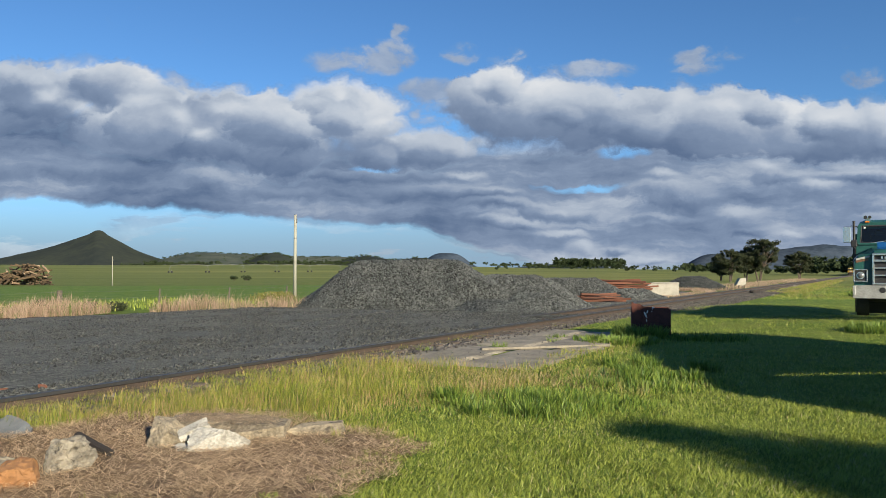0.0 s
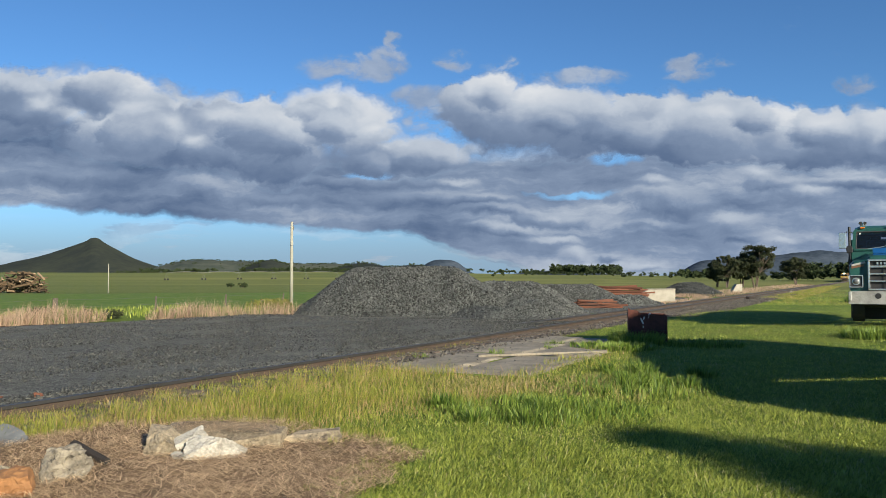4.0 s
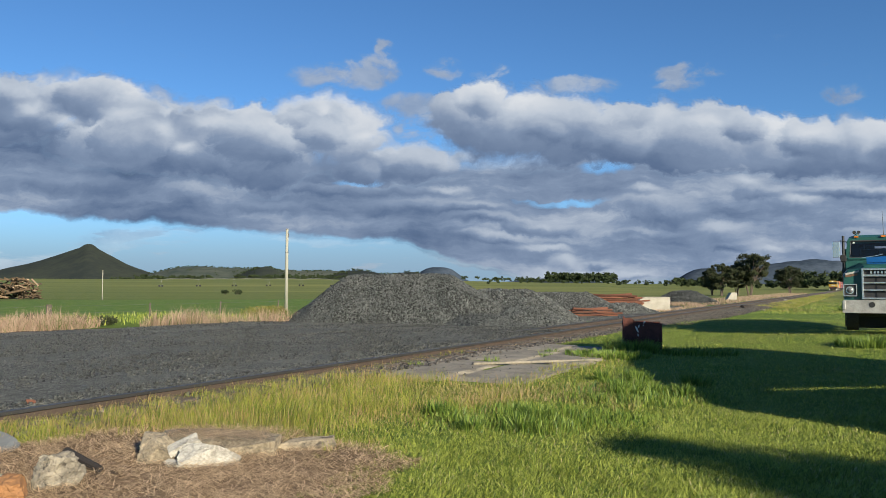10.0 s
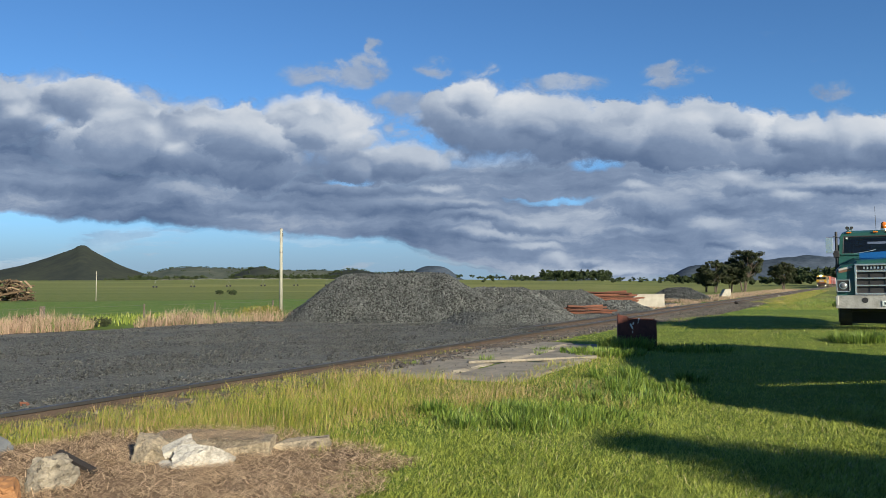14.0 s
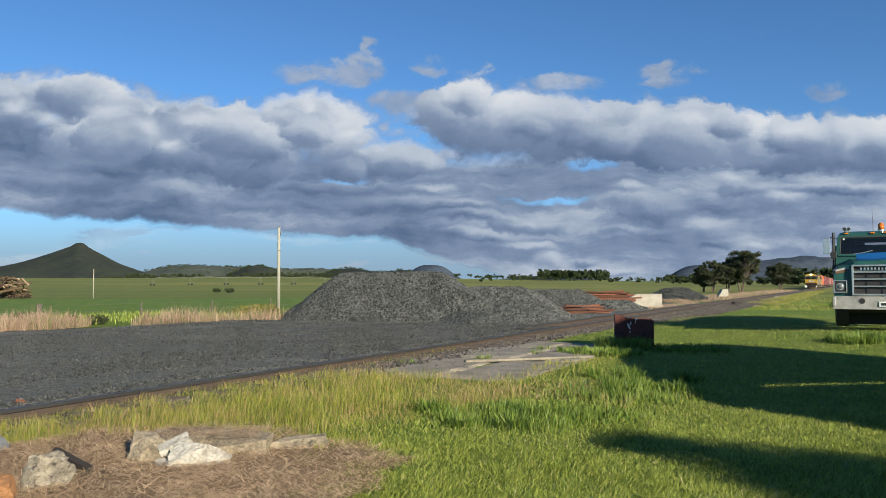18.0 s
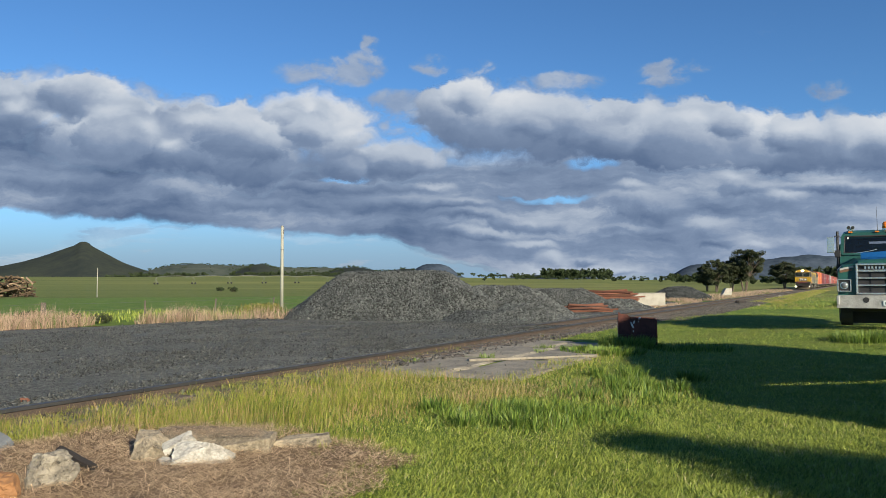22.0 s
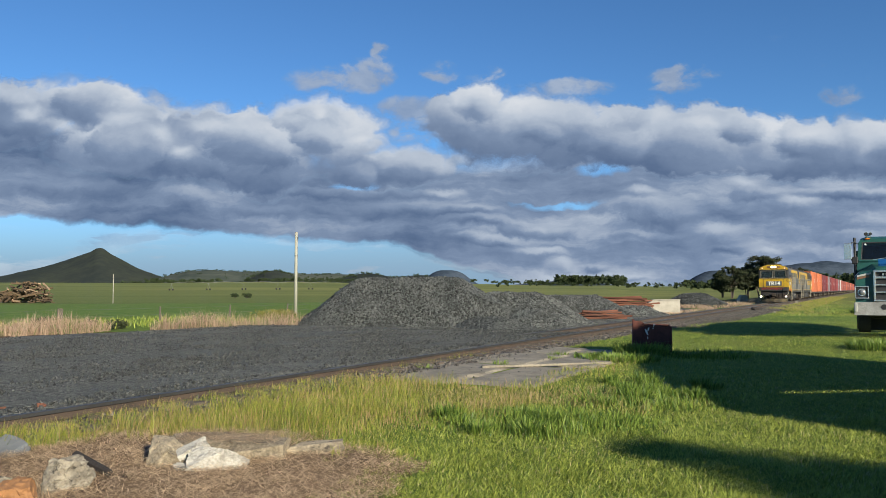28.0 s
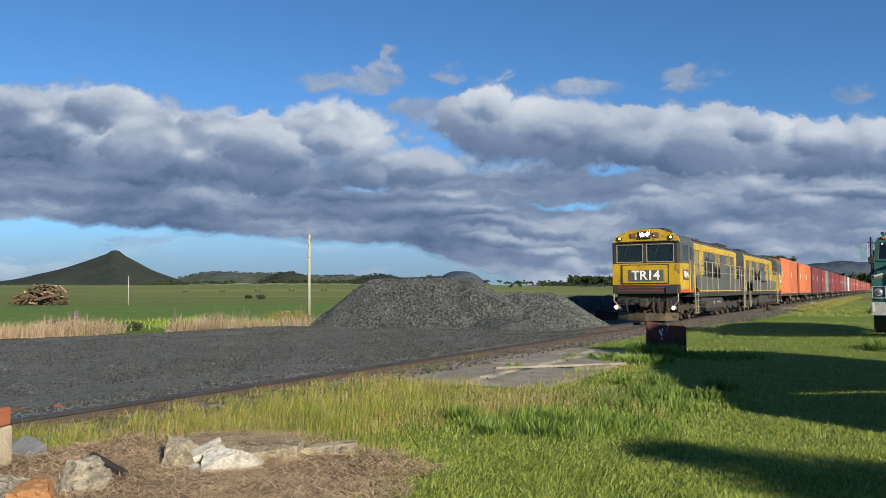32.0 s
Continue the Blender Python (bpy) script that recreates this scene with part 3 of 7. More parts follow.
hill("hill_4", "distant flat-topped hill, coloured blue for haze", M["hill_hazed"], -400, 500, 2900, 300,
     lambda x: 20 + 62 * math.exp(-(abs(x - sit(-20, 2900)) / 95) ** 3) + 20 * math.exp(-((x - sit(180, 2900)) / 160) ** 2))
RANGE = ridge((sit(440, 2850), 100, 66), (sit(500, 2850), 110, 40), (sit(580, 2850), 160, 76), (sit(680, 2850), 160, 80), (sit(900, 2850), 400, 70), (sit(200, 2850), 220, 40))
hill("hill_5", "distant forested range, coloured blue for haze", M["hill_hazed"], 300, 3200, 2850, 500,
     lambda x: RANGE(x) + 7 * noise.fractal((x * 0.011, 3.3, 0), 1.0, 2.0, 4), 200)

# ---- rails, sleepers and ballast ----


def build_track():
    prof = [(-0.065, 0), (0.065, 0), (0.065, 0.012), (0.012, 0.035), (0.01, 0.105), (0.034, 0.115), (0.034, 0.146), (-0.034, 0.146), (-0.034, 0.115), (-0.01, 0.105), (-0.012, 0.035), (-0.065, 0.012)]
    for side, n0 in (("near", 0.567), ("far", -0.567)):
        base = tagged(new("rail"), "rusty brown steel rail with a worn bright head", "rail", "rails of the track", "structure")
        base.matrix_world = pose(*track(0, n0, RAIL - 0.15), 0, 0, TRACK_TURN)
        cuts = [-30 + 12.2 * i for i in range(9)] + [120, 300, 1100]
        for a, b in zip(cuts, cuts[1:]):
            part("rail_length", Shape().prism(prof, a + 0.004, b - 0.004, "x"), M["rail"], base)
            part("rail_head", Shape().box((a + b) / 2, 0, 0.131, b - a - 0.008, 0.074, 0.040), M["railhead"], base)
    bed = Shape()

    def at(i, j):
        s = -40 + 1140 * i ** 2.2
        n = -1.75 + (3.3 + 1.3 * bump(s, 26, 44) * (1 - bump(s, 58, 80))) * j
        edge = 0.12 * noise.noise((s * 1.3, n * 3, 2)) * (1 if j in (0, 1) else 0)
        p = track(s, n + edge * 2)
        z = 0.035 + 0.02 * noise.noise((s * 3, n * 3, 0)) if 0.05 < j < 0.95 else -0.01
        return (p.x, p.y, lie(p.x, p.y) * 0 + z)

    bed.grid(400, 16, at)
    sheet("ballast_bed", bed, M["ballast"], "brown-grey stone ballast under the track")
    proto = Shape().box(0, 0, 0, 0.23, 2.1, 0.12, cut=0.015).mesh("sleeper", M["sleeper"])
    tie = tagged(new("sleepers"), "weathered timber railway sleepers bedded in ballast", "sleepers", "", "structure")
    r = random.Random(3)
    for i in range(150):
        ob = new("sleeper", proto)
        ob.parent = tie
        ob.matrix_world = pose(*track(-6 + 0.68 * i, r.uniform(-0.04, 0.04), 0.0), 0, 0, TRACK_TURN + r.uniform(-1.5, 1.5))


build_track()

# ---- stones ----
OCTA = np.array([(1, 0, 0), (-1, 0, 0), (0, 1, 0), (0, -1, 0), (0, 0, 1), (0, 0, -1)], float)
OCTF = np.array([(0, 2, 4), (2, 1, 4), (1, 3, 4), (3, 0, 4), (2, 0, 5), (1, 2, 5), (3, 1, 5), (0, 3, 5)])


def stones(pts, size, material, name="stones", seed=1, spread=0.5):
    """Angular stones at pts (n, 3), each turned and stretched at random, as one mesh."""
    g = np.random.default_rng(seed)
    n = len(pts)
    v = OCTA[None] * g.uniform(0.45, 1.0, (n, 6, 1)) * (size * np.minimum(g.lognormal(0, spread, (n, 1, 1)), 2.2))
    v = v * g.uniform(0.7, 1.3, (n, 1, 3))
    a, b, c = g.uniform(0, 6.28, (3, n))
    ca, sa, cb, sb = np.cos(a), np.sin(a), np.cos(b), np.sin(b)
    x, y, z = v[..., 0], v[..., 1], v[..., 2]
    x, y = x * ca[:, None] - y * sa[:, None], x * sa[:, None] + y * ca[:, None]
    y, z = y * cb[:, None] - z * sb[:, None], y * sb[:, None] + z * cb[:, None]
    cc, sc = np.cos(c)[:, None], np.sin(c)[:, None]
    x, y = x * cc - y * sc, x * sc + y * cc
    v = np.stack([x, y, z], -1) + np.asarray(pts)[:, None, :]
    f = OCTF[None] + (np.arange(n) * 6)[:, None, None]
    return quick(name, v.reshape(-1, 3), f.reshape(-1, 3), material)


# ---- gravel yard behind the track ----


def yard_z(s, n):
    fill = 1 - bump(s, 19, 27)
    z = 0.03 + (0.146 - 0.04 * bump(n, 0.3, 0.42)) * fill + 0.03 * noise.noise((s * 0.5, n * 0.5, 7)) * bump(-n, 1.0, 2.5) * 1.3 - hollow(s, n)
    return z


def yard_edge(s):
    return -12.6 + 0.16 * max(0, s - 13) + 0.5 * noise.noise((s * 0.7, 0, 5))


def build_yard():
    sh = Shape()

    def at(i, j):
        s = -14 + 74 * i
        n0 = 0.515 - 2.0 * bump(s, 19, 25)
        n = n0 + (yard_edge(s) - n0) * j
        p = track(s, n)
        z = yard_z(s, n) if j < 0.985 else -0.03
        return (p.x, p.y, z + 0.012 * noise.noise((p.x * 3, p.y * 3, 1)))

    sh.grid(220, 60, at)
    ob = sheet("gravel_yard", sh, M["gravel"], "flat yard of dark grey crushed rock beside the track")
    g = np.random.default_rng(11)
    pts = []
    for _ in range(90000):
        s, n = g.uniform(-2, 26), 0.45 - 12.6 * g.random() ** 1.3
        if n < yard_edge(s):
            continue
        p = track(s, n)
        if g.random() < 0.35 + 1.1 * noise.noise((s * 0.25, n * 0.9, 2)):
            pts.append((p.x, p.y, yard_z(s, n) + 0.01))
    tagged(new("loose_stones", stones(np.array(pts), 0.017, M["yard_stone"], seed=4, spread=0.55)), "loose dark grey stones strewn over the yard", "stones", "", "stuff")
    pts = []
    for _ in range(5200):
        s = -4 + 70 * g.random() ** 1.6
        n = g.uniform(0.62, 1.55) if g.random() < 0.7 else g.uniform(-1.7, 0.5)
        if n < 0.5 and s < 20:
            continue
        p = track(s, n)
        pts.append((p.x, p.y, 0.045))
    for _ in range(9000):
        s, n = g.uniform(30, 78), 0.7 + 2.3 * g.random() ** 1.5
        p = track(s, n)
        pts.append((p.x, p.y, 0.045))
    tagged(new("ballast_stones", stones(np.array(pts), 0.026, M["ballast_stone"], seed=5)), "loose brown-grey ballast stones along the rail", "stones", "", "stuff")


build_yard()


# ---- gravel mounds ----
def heap(label, bumps, box, res, count, size, seed, tone=""):
    """A heap of crushed rock. bumps: (x0, y0, x1, y1, height, slope) ridges."""
    x0, x1, y0, y1 = box

    def top(x, y):
        best = -1.0
        wx = x + 0.22 * noise.noise((x * 0.8, y * 0.8, seed))
        wy = y + 0.22 * noise.noise((x * 0.8, y * 0.8, seed + 9))
        for ax, ay, bx, by, h, sl in bumps:
            L = max(1e-6, (bx - ax) ** 2 + (by - ay) ** 2)
            k = min(1, max(0, ((wx - ax) * (bx - ax) + (wy - ay) * (by - ay)) / L))
            d = math.hypot(wx - ax - k * (bx - ax), wy - ay - k * (by - ay))
            best = max(best, h - sl * (math.sqrt(d * d + 0.16) - 0.4))
        return best + 0.05 * noise.noise((x * 1.7, y * 1.7, seed + 3))

    sh = Shape()
    nx, ny = int((x1 - x0) / res), int((y1 - y0) / res)
    sh.grid(nx, ny, lambda i, j: (x0 + (x1 - x0) * i, y0 + (y1 - y0) * j, max(-0.5, top(x0 + (x1 - x0) * i, y0 + (y1 - y0) * j)) + 0.02 * noise.noise((i * 60, j * 60, 2))))
    thing = tagged(new("gravel_mound"), label, "gravel mound", "mounds of crushed rock")
    part("mound_body", sh, M[tone + "mound"], thing, "", True)
    g = np.random.default_rng(seed)
    pts = []
    while len(pts) < count:
        x, y = g.uniform(x0, x1), g.uniform(y0, y1)
        z = top(x, y)
        if z > -0.05 - hollow(along(x, y), across(x, y)):
            pts.append((x, y, z + 0.01))
    ob = part("loose_rock", stones(np.array(pts), size, M[tone + "stone"], seed=seed), None, thing)
    ob["kind"] = "stuff"
    return top


heap("tall flat-topped mound of dark crushed rock beside the track",
     [(-3.95, 31.4, 0.0, 31.4, 1.96, 0.80), (0.8, 29.4, 1.6, 28.2, 0.40, 0.36)], (-8.5, 4.6, 25, 36), 0.16, 76000, 0.038, 21)
heap("lower mound of dusty grey crushed rock against the tall one", [(1.5, 33.3, 3.3, 32.6, 1.36, 0.64), (2.8, 30.6, 3.3, 29.9, 0.66, 0.46)], (-1.5, 6.4, 26.5, 37), 0.16, 36000, 0.037, 25, "pale_")
heap("long low mound of grey crushed rock behind the taller one", [(3.0, 43.5, 8.0, 45.0, 1.15, 0.55)], (-0.5, 11.5, 39.5, 48.5), 0.22, 20000, 0.036, 22, "pale_")
heap("small spill of crushed rock beside the rusty rails", [(8.9, 42.5, 10.4, 43.6, 0.55, 0.45)], (6.8, 12.2, 40.6, 45.4), 0.2, 5000, 0.045, 23, "pale_")
heap("small mound of crushed rock near a pale concrete block", [(20.0, 66.5, 21.6, 67.5, 1.15, 0.5)], (16.5, 25.2, 63, 71), 0.3, 5000, 0.045, 24)


# ---- grass ----
def blades(name, pts, h, w, lean, material, seed, bend=0.5, least=0.0, flow=None):
    """Single blades as one mesh: pts (n, 3), heights, widths, lean as a share of the height."""
    g = np.random.default_rng(seed)
    n = len(pts)
    yaw = g.uniform(0, 6.283, n)
    side = np.stack([np.cos(yaw), np.sin(yaw), np.zeros(n)], 1) * (w * 0.5)[:, None]
    la = g.uniform(0, 6.283, n) if flow is None else flow + g.normal(0, 0.55, n)
    ld = np.stack([np.cos(la), np.sin(la), np.zeros(n)], 1)
    k = (np.maximum(np.abs(g.normal(0, 1, n)), least) * lean)[:, None]
    hh = h[:, None]
    up = np.array([0, 0, 1.0])[None]
    flat = 1 / np.sqrt(1 + k * k)
    mid = pts + (up * 0.55 + ld * k * 0.55 * bend) * hh * flat
    tip = pts + (up * 1.0 + ld * k) * hh * flat
    v = np.stack([pts - side, pts + side, mid + side * 0.75, mid - side * 0.75, tip], 1)
    f = np.array([(0, 1, 2), (0, 2, 3), (3, 2, 4)])[None] + (np.arange(n) * 5)[:, None, None]
    return quick(name, v.reshape(-1, 3), f.reshape(-1, 3), material)


def scatter(count, y0, y1, power, seed, wide=0.70):
    """Places ahead of the eye, thinner with distance."""
    g = np.random.default_rng(seed)
    e = 1 - power
    y = (y0 ** e + g.random(count) * (y1 ** e - y0 ** e)) ** (1 / e)
    return np.stack([g.uniform(-wide, wide, count) * y, y], 1)


def on_slab(s, n):
    return 10.4 < s < 18.6 and 0.95 < n < 3.6 + 0.25 * noise.noise((s * 1.7, 0, 9)) - (0.4 if s > 17 else 0)


def straw_at(x, y):
    return ((x + 2.65) / 2.15) ** 2 + ((y - 6.05) / 1.55) ** 2 + 0.55 * noise.noise((x * 1.6, y * 1.6, 6)) + 0.2 * noise.noise((x * 6, y * 6, 3))


def lush_at(x, y):
    wob = 0.35 * noise.noise((x * 1.5, y * 1.5, 3))
    return max(1 - bump(math.hypot((x - 0.9) / 1.3, (y - 8.6) / 0.9) + wob, 0.5, 1.2), 1 - bump(math.hypot((x - 2.3) / 1.2, (y - 10.4) / 1.1) + wob, 0.5, 1.2))


def sow():
    lists = {"lawn": [], "tall": [], "weed": [], "dry": []}
    g = random.Random(5)
    for x, y in scatter(520000, 4.6, 48, 1.8, 31):
        n, s = across(x, y), along(x, y)
        if n < 0.66 or on_slab(s, n):
            continue
        st = straw_at(x, y)
        if st < 0.9 or (st < 1.15 and g.random() < 0.6):
            continue
        if n < 1.5 and g.random() < 0.25 - 0.3 * noise.noise((s * 0.6, 0, 1)):
            continue
        z = lie(x, y)
        tall = (1 - bump(n + 0.9 * noise.noise((x * 0.6, y * 0.6, 8)), 2.6, 5.2)) * (1 - bump(s, 14, 19))
        lush = lush_at(x, y)
        worn = 1 - bump(math.hypot((x - 0.5) / 1.9, (y - 10.6) / 1.0) + 0.9 * noise.noise((x * 1.1, y * 1.1, 17)), 0.5, 1.3)
        if worn * 0.75 > g.random():
            lists["dry"].append((x, y, z, 0.03 + 0.06 * g.random(), y))
            continue
        patch = noise.noise((x * 0.9, y * 0.9, 12))
        if tall > g.random() * 1.05:
            clump = 1 + 0.8 * noise.noise((x * 2.6, y * 2.6, 14)) + 0.5 * patch
            lists["tall"].append((x, y, z, max(0.03, (0.05 + 0.17 * tall * g.random()) * clump * (0.7 + 0.3 * bump(n, 0.7, 1.6))), y))
        elif lush > g.random():
            lists["weed" if g.random() < 0.45 else "lawn"].append((x, y, z, 0.045 + 0.11 * g.random() * lush * (1 + noise.noise((x * 4, y * 4, 5))), y))
        else:
            far = bump(y, 12, 30)
            lists["lawn"].append((x, y, z, (0.022 + 0.040 * g.random() + 0.02 * far) * (1 + 0.6 * patch + 0.5 * noise.noise((x * 5, y * 5, 2))), y))
    names = {"lawn": ("lawn_grass", "short bright green mown grass", "grass", 0.0058, 2.3), "tall": ("tall_grass", "tall yellow-green grass gone to seed along the track", "tall", 0.0042, 0.7),
             "weed": ("weed_patch", "lush dark green weeds in the grass", "weed", 0.014, 0.7),
             "dry": ("worn_grass", "flattened dry tan and yellow grass by the track", "worn", 0.0045, 1.8)}
    for i, (key, (name, label, mt, w, lean)) in enumerate(names.items()):
        a = np.array(lists[key])
        wd = w * np.clip(a[:, 4] / 9.0, 1.0, 1.6) * np.random.default_rng(i).uniform(0.7, 1.4, len(a))
        turn = np.random.default_rng(7).uniform(-2.2, 2.2, len(a)) + np.array([4.0 * (noise.noise((x * 1.4, y * 1.4, 21)) + 0.6 * noise.noise((x * 4.5, y * 4.5, 22))) for x, y in a[:, :2]])
        me = blades(name, a[:, :3], np.maximum(a[:, 3], 0.02), wd, lean, M[mt], 40 + i, 0.5, 0.3, turn)
        tagged(new(name, me), label, "grass", "", "stuff")


sow()


def verge():
    """Dry grass along the far side of the track, and green along the near side, beyond the mounds."""
    g = np.random.default_rng(18)
    for name, label, n0, n1, s0, s1, count, h, mt in (
            ("verge_grass", "dry straw-coloured grass along the far side of the track", -6.5, -1.7, 62, 190, 16000, 0.30, "reed"),
            ("verge_grass", "dry straw-coloured grass along the far side of the track", -2.6, -1.6, 44, 62, 1500, 0.16, "reed"),
            ("verge_grass", "rough green grass along the near side of the track", 1.5, 4.5, 60, 170, 16000, 0.12, "tall")):
        pts, hs = [], []
        for _ in range(count):
            s = s0 + (s1 - s0) * g.random() ** 1.4
            n = g.uniform(n0, n1)
            p = track(s, n)
            k = noise.noise((p.x * 0.5, p.y * 0.5, 7))
            if k < -0.2:
                continue
            pts.append((p.x, p.y, lie(p.x, p.y)))
            hs.append(h * (0.5 + 0.7 * g.random() + 0.5 * k))
        hs = np.maximum(np.array(hs), 0.05)
        me = blades(name, np.array(pts), hs, g.uniform(0.02, 0.05, len(hs)), 0.6, M[mt], 19)
        tagged(new(name, me), label, "grass", "", "stuff")


verge()


def sow_far():
    """Coarser grass along the near side of the track further out, and over the pasture behind it."""
    g = random.Random(15)
    rows = []
    for x, y in scatter(120000, 42, 100, 1.6, 35):
        n = across(x, y)
        if n < 3.2:
            continue
        k = noise.noise((x * 0.2, y * 0.2, 5))
        if k < -0.1 + g.uniform(-0.3, 0.3):
            continue
        rows.append((x, y, lie(x, y), 0.10 + 0.16 * g.random() + 0.1 * k))
    a = np.array(rows)
    w = np.random.default_rng(16).uniform(0.014, 0.03, len(a))
    dry = a[:, 0] * 0 + np.array([noise.noise((r[0] * 0.12, r[1] * 0.12, 9)) for r in rows]) > 0.12
    for name, mt, sel in (("far_grass", "grass", ~dry), ("far_dry_grass", "tall", dry)):
        me = blades(name, a[sel, :3], a[sel, 3] * 0.75, w[sel], 1.3, M[mt], 17)
        tagged(new(name, me), "rough pasture grass beyond the lawn", "grass", "", "stuff")


sow_far()


def soil_edge():
    sh = Shape()

    def at(i, j):
        s = -2 + 26 * i
        p = track(s, yard_edge(s) + 0.3 - (1.5 + 2.0 * (1 - bump(s, 14, 21))) * j - 0.3 * noise.noise((s * 0.8, j, 3)))
        return (p.x, p.y, 0.035 + 0.03 * noise.noise((p.x * 2, p.y * 2, 4)) - (0.08 if j in (0, 1) else 0))

    sh.grid(120, 8, at)
    sheet("soil_edge", sh, M["red_soil"], "strip of bare reddish soil at the yard's edge")


M["red_soil"] = paint("reddish_soil", (0.16, 0.10, 0.066), 0.95, dark=(0.075, 0.05, 0.036), big=1.5, fine=14, amount=0.9, bump=0.9, bump_scale=12, coords="Position", spec=0.1)
soil_edge()


def tuft(name, label, x, y, count, radius, h, w, material, seed, lean=0.5, category="grass", kind="stuff"):
    g = np.random.default_rng(seed)
    r = radius * np.sqrt(g.random(count))
    a = g.uniform(0, 6.283, count)
    px, py = x + r * np.cos(a), y + r * np.sin(a)
    pts = np.stack([px, py, [lie(p, q) for p, q in zip(px, py)]], 1)
    me = blades(name, pts, h * g.uniform(0.5, 1.1, count), w * g.uniform(0.7, 1.3, count), lean, material, seed)
    return tagged(new(name, me), label, category, "", kind)


def reeds():
    g = np.random.default_rng(60)
    pts, h = [], []
    for _ in range(38000):
        s = g.uniform(2, 25)
        n = yard_edge(s) - 0.5 - 1.9 * (1 - bump(s, 14, 21)) - 3.3 * g.random() ** 1.3
        p = track(s, n)
        k = noise.noise((p.x * 0.55, p.y * 0.55, 4))
        if k < -0.04 or (s > 21 and g.random() < 0.6):
            continue
        pts.append((p.x, p.y, lie(p.x, p.y)))
        h.append((0.16 + 0.40 * g.random()) * (1 + 1.3 * k + 0.5 * noise.noise((p.x * 2.2, p.y * 2.2, 8))))
    h = np.array(h)
    me = blades("dry_reeds", np.array(pts), h, g.uniform(0.010, 0.022, len(h)), 0.62, M["reed"], 61)
    tagged(new("dry_reeds", me), "tall dry straw-coloured grass along the yard's edge", "grass", "", "stuff")
    pts = np.array([track(s, n) for s, n in zip(g.uniform(-2, 28, 5000), g.uniform(-24, -16.3, 5000))])
    pts[:, 2] = 0
    me = blades("field_tufts", pts, g.uniform(0.08, 0.28, 5000), g.uniform(0.02, 0.05, 5000), 0.5, M["grass"], 62)
    tagged(new("field_grass", me), "green pasture grass behind the dry strip", "grass", "", "stuff")


reeds()


# ---- rubble, straw and slabs in front of the track ----
def crag(name, label, x, y, z, sx, sy, sz, turn, seed, material, rough=0.28, category="rubble", cuts=11):
    """A broken block: a subdivided box pushed about by noise."""
    bm = bmesh.new()
    bmesh.ops.create_cube(bm, size=1.0)
    r = random.Random(seed)
    for _ in range(cuts):
        a, e = r.uniform(0, 6.283), r.uniform(-0.5, 1.1)
        no = Vector((math.cos(a) * math.cos(e), math.sin(a) * math.cos(e), math.sin(e)))
        cut = bmesh.ops.bisect_plane(bm, geom=bm.verts[:] + bm.edges[:] + bm.faces[:], plane_co=no * r.uniform(0.42, 0.58), plane_no=no, clear_outer=True)
        rim = [q for q in cut["geom_cut"] if isinstance(q, bmesh.types.BMEdge)]
        if rim:
            bmesh.ops.holes_fill(bm, edges=rim, sides=0)
    bmesh.ops.triangulate(bm, faces=bm.faces[:])
    for _ in range(4):
        long = [q for q in bm.edges if q.calc_length() > 0.09]
        if long:
            bmesh.ops.subdivide_edges(bm, edges=long, cuts=1)
            bmesh.ops.triangulate(bm, faces=bm.faces[:])
    for v in bm.verts:
        c = v.co.copy()
        v.co = Vector((c.x * sx, c.y * sy, c.z * sz))
        q = v.co * (2.6 / max(sx, sy)) + Vector((seed * 3.1, seed, 0))
        near = noise.voronoi(q * 0.9)[0]
        chip = (near[1] - near[0]) * 0.5 - 0.25
        d = noise.noise_vector(q) * rough * 0.35 + Vector((c.x, c.y, c.z)) * chip * rough * 1.2
        d = d + noise.noise_vector(q * 3.6) * rough * 0.25 + noise.noise_vector(q * 10.0) * rough * 0.12
        v.co += Vector((d.x * sx, d.y * sy, d.z * sz)) * (1.0 if c.z > -0.4 else 0.4)
    me = bpy.data.meshes.new(name)
    bm.to_mesh(me)
    bm.free()
    me.materials.append(material)
    ob = new(name, me)
    ob.matrix_world = pose(x, y, z, *turn)
    return tagged(ob, label, category)


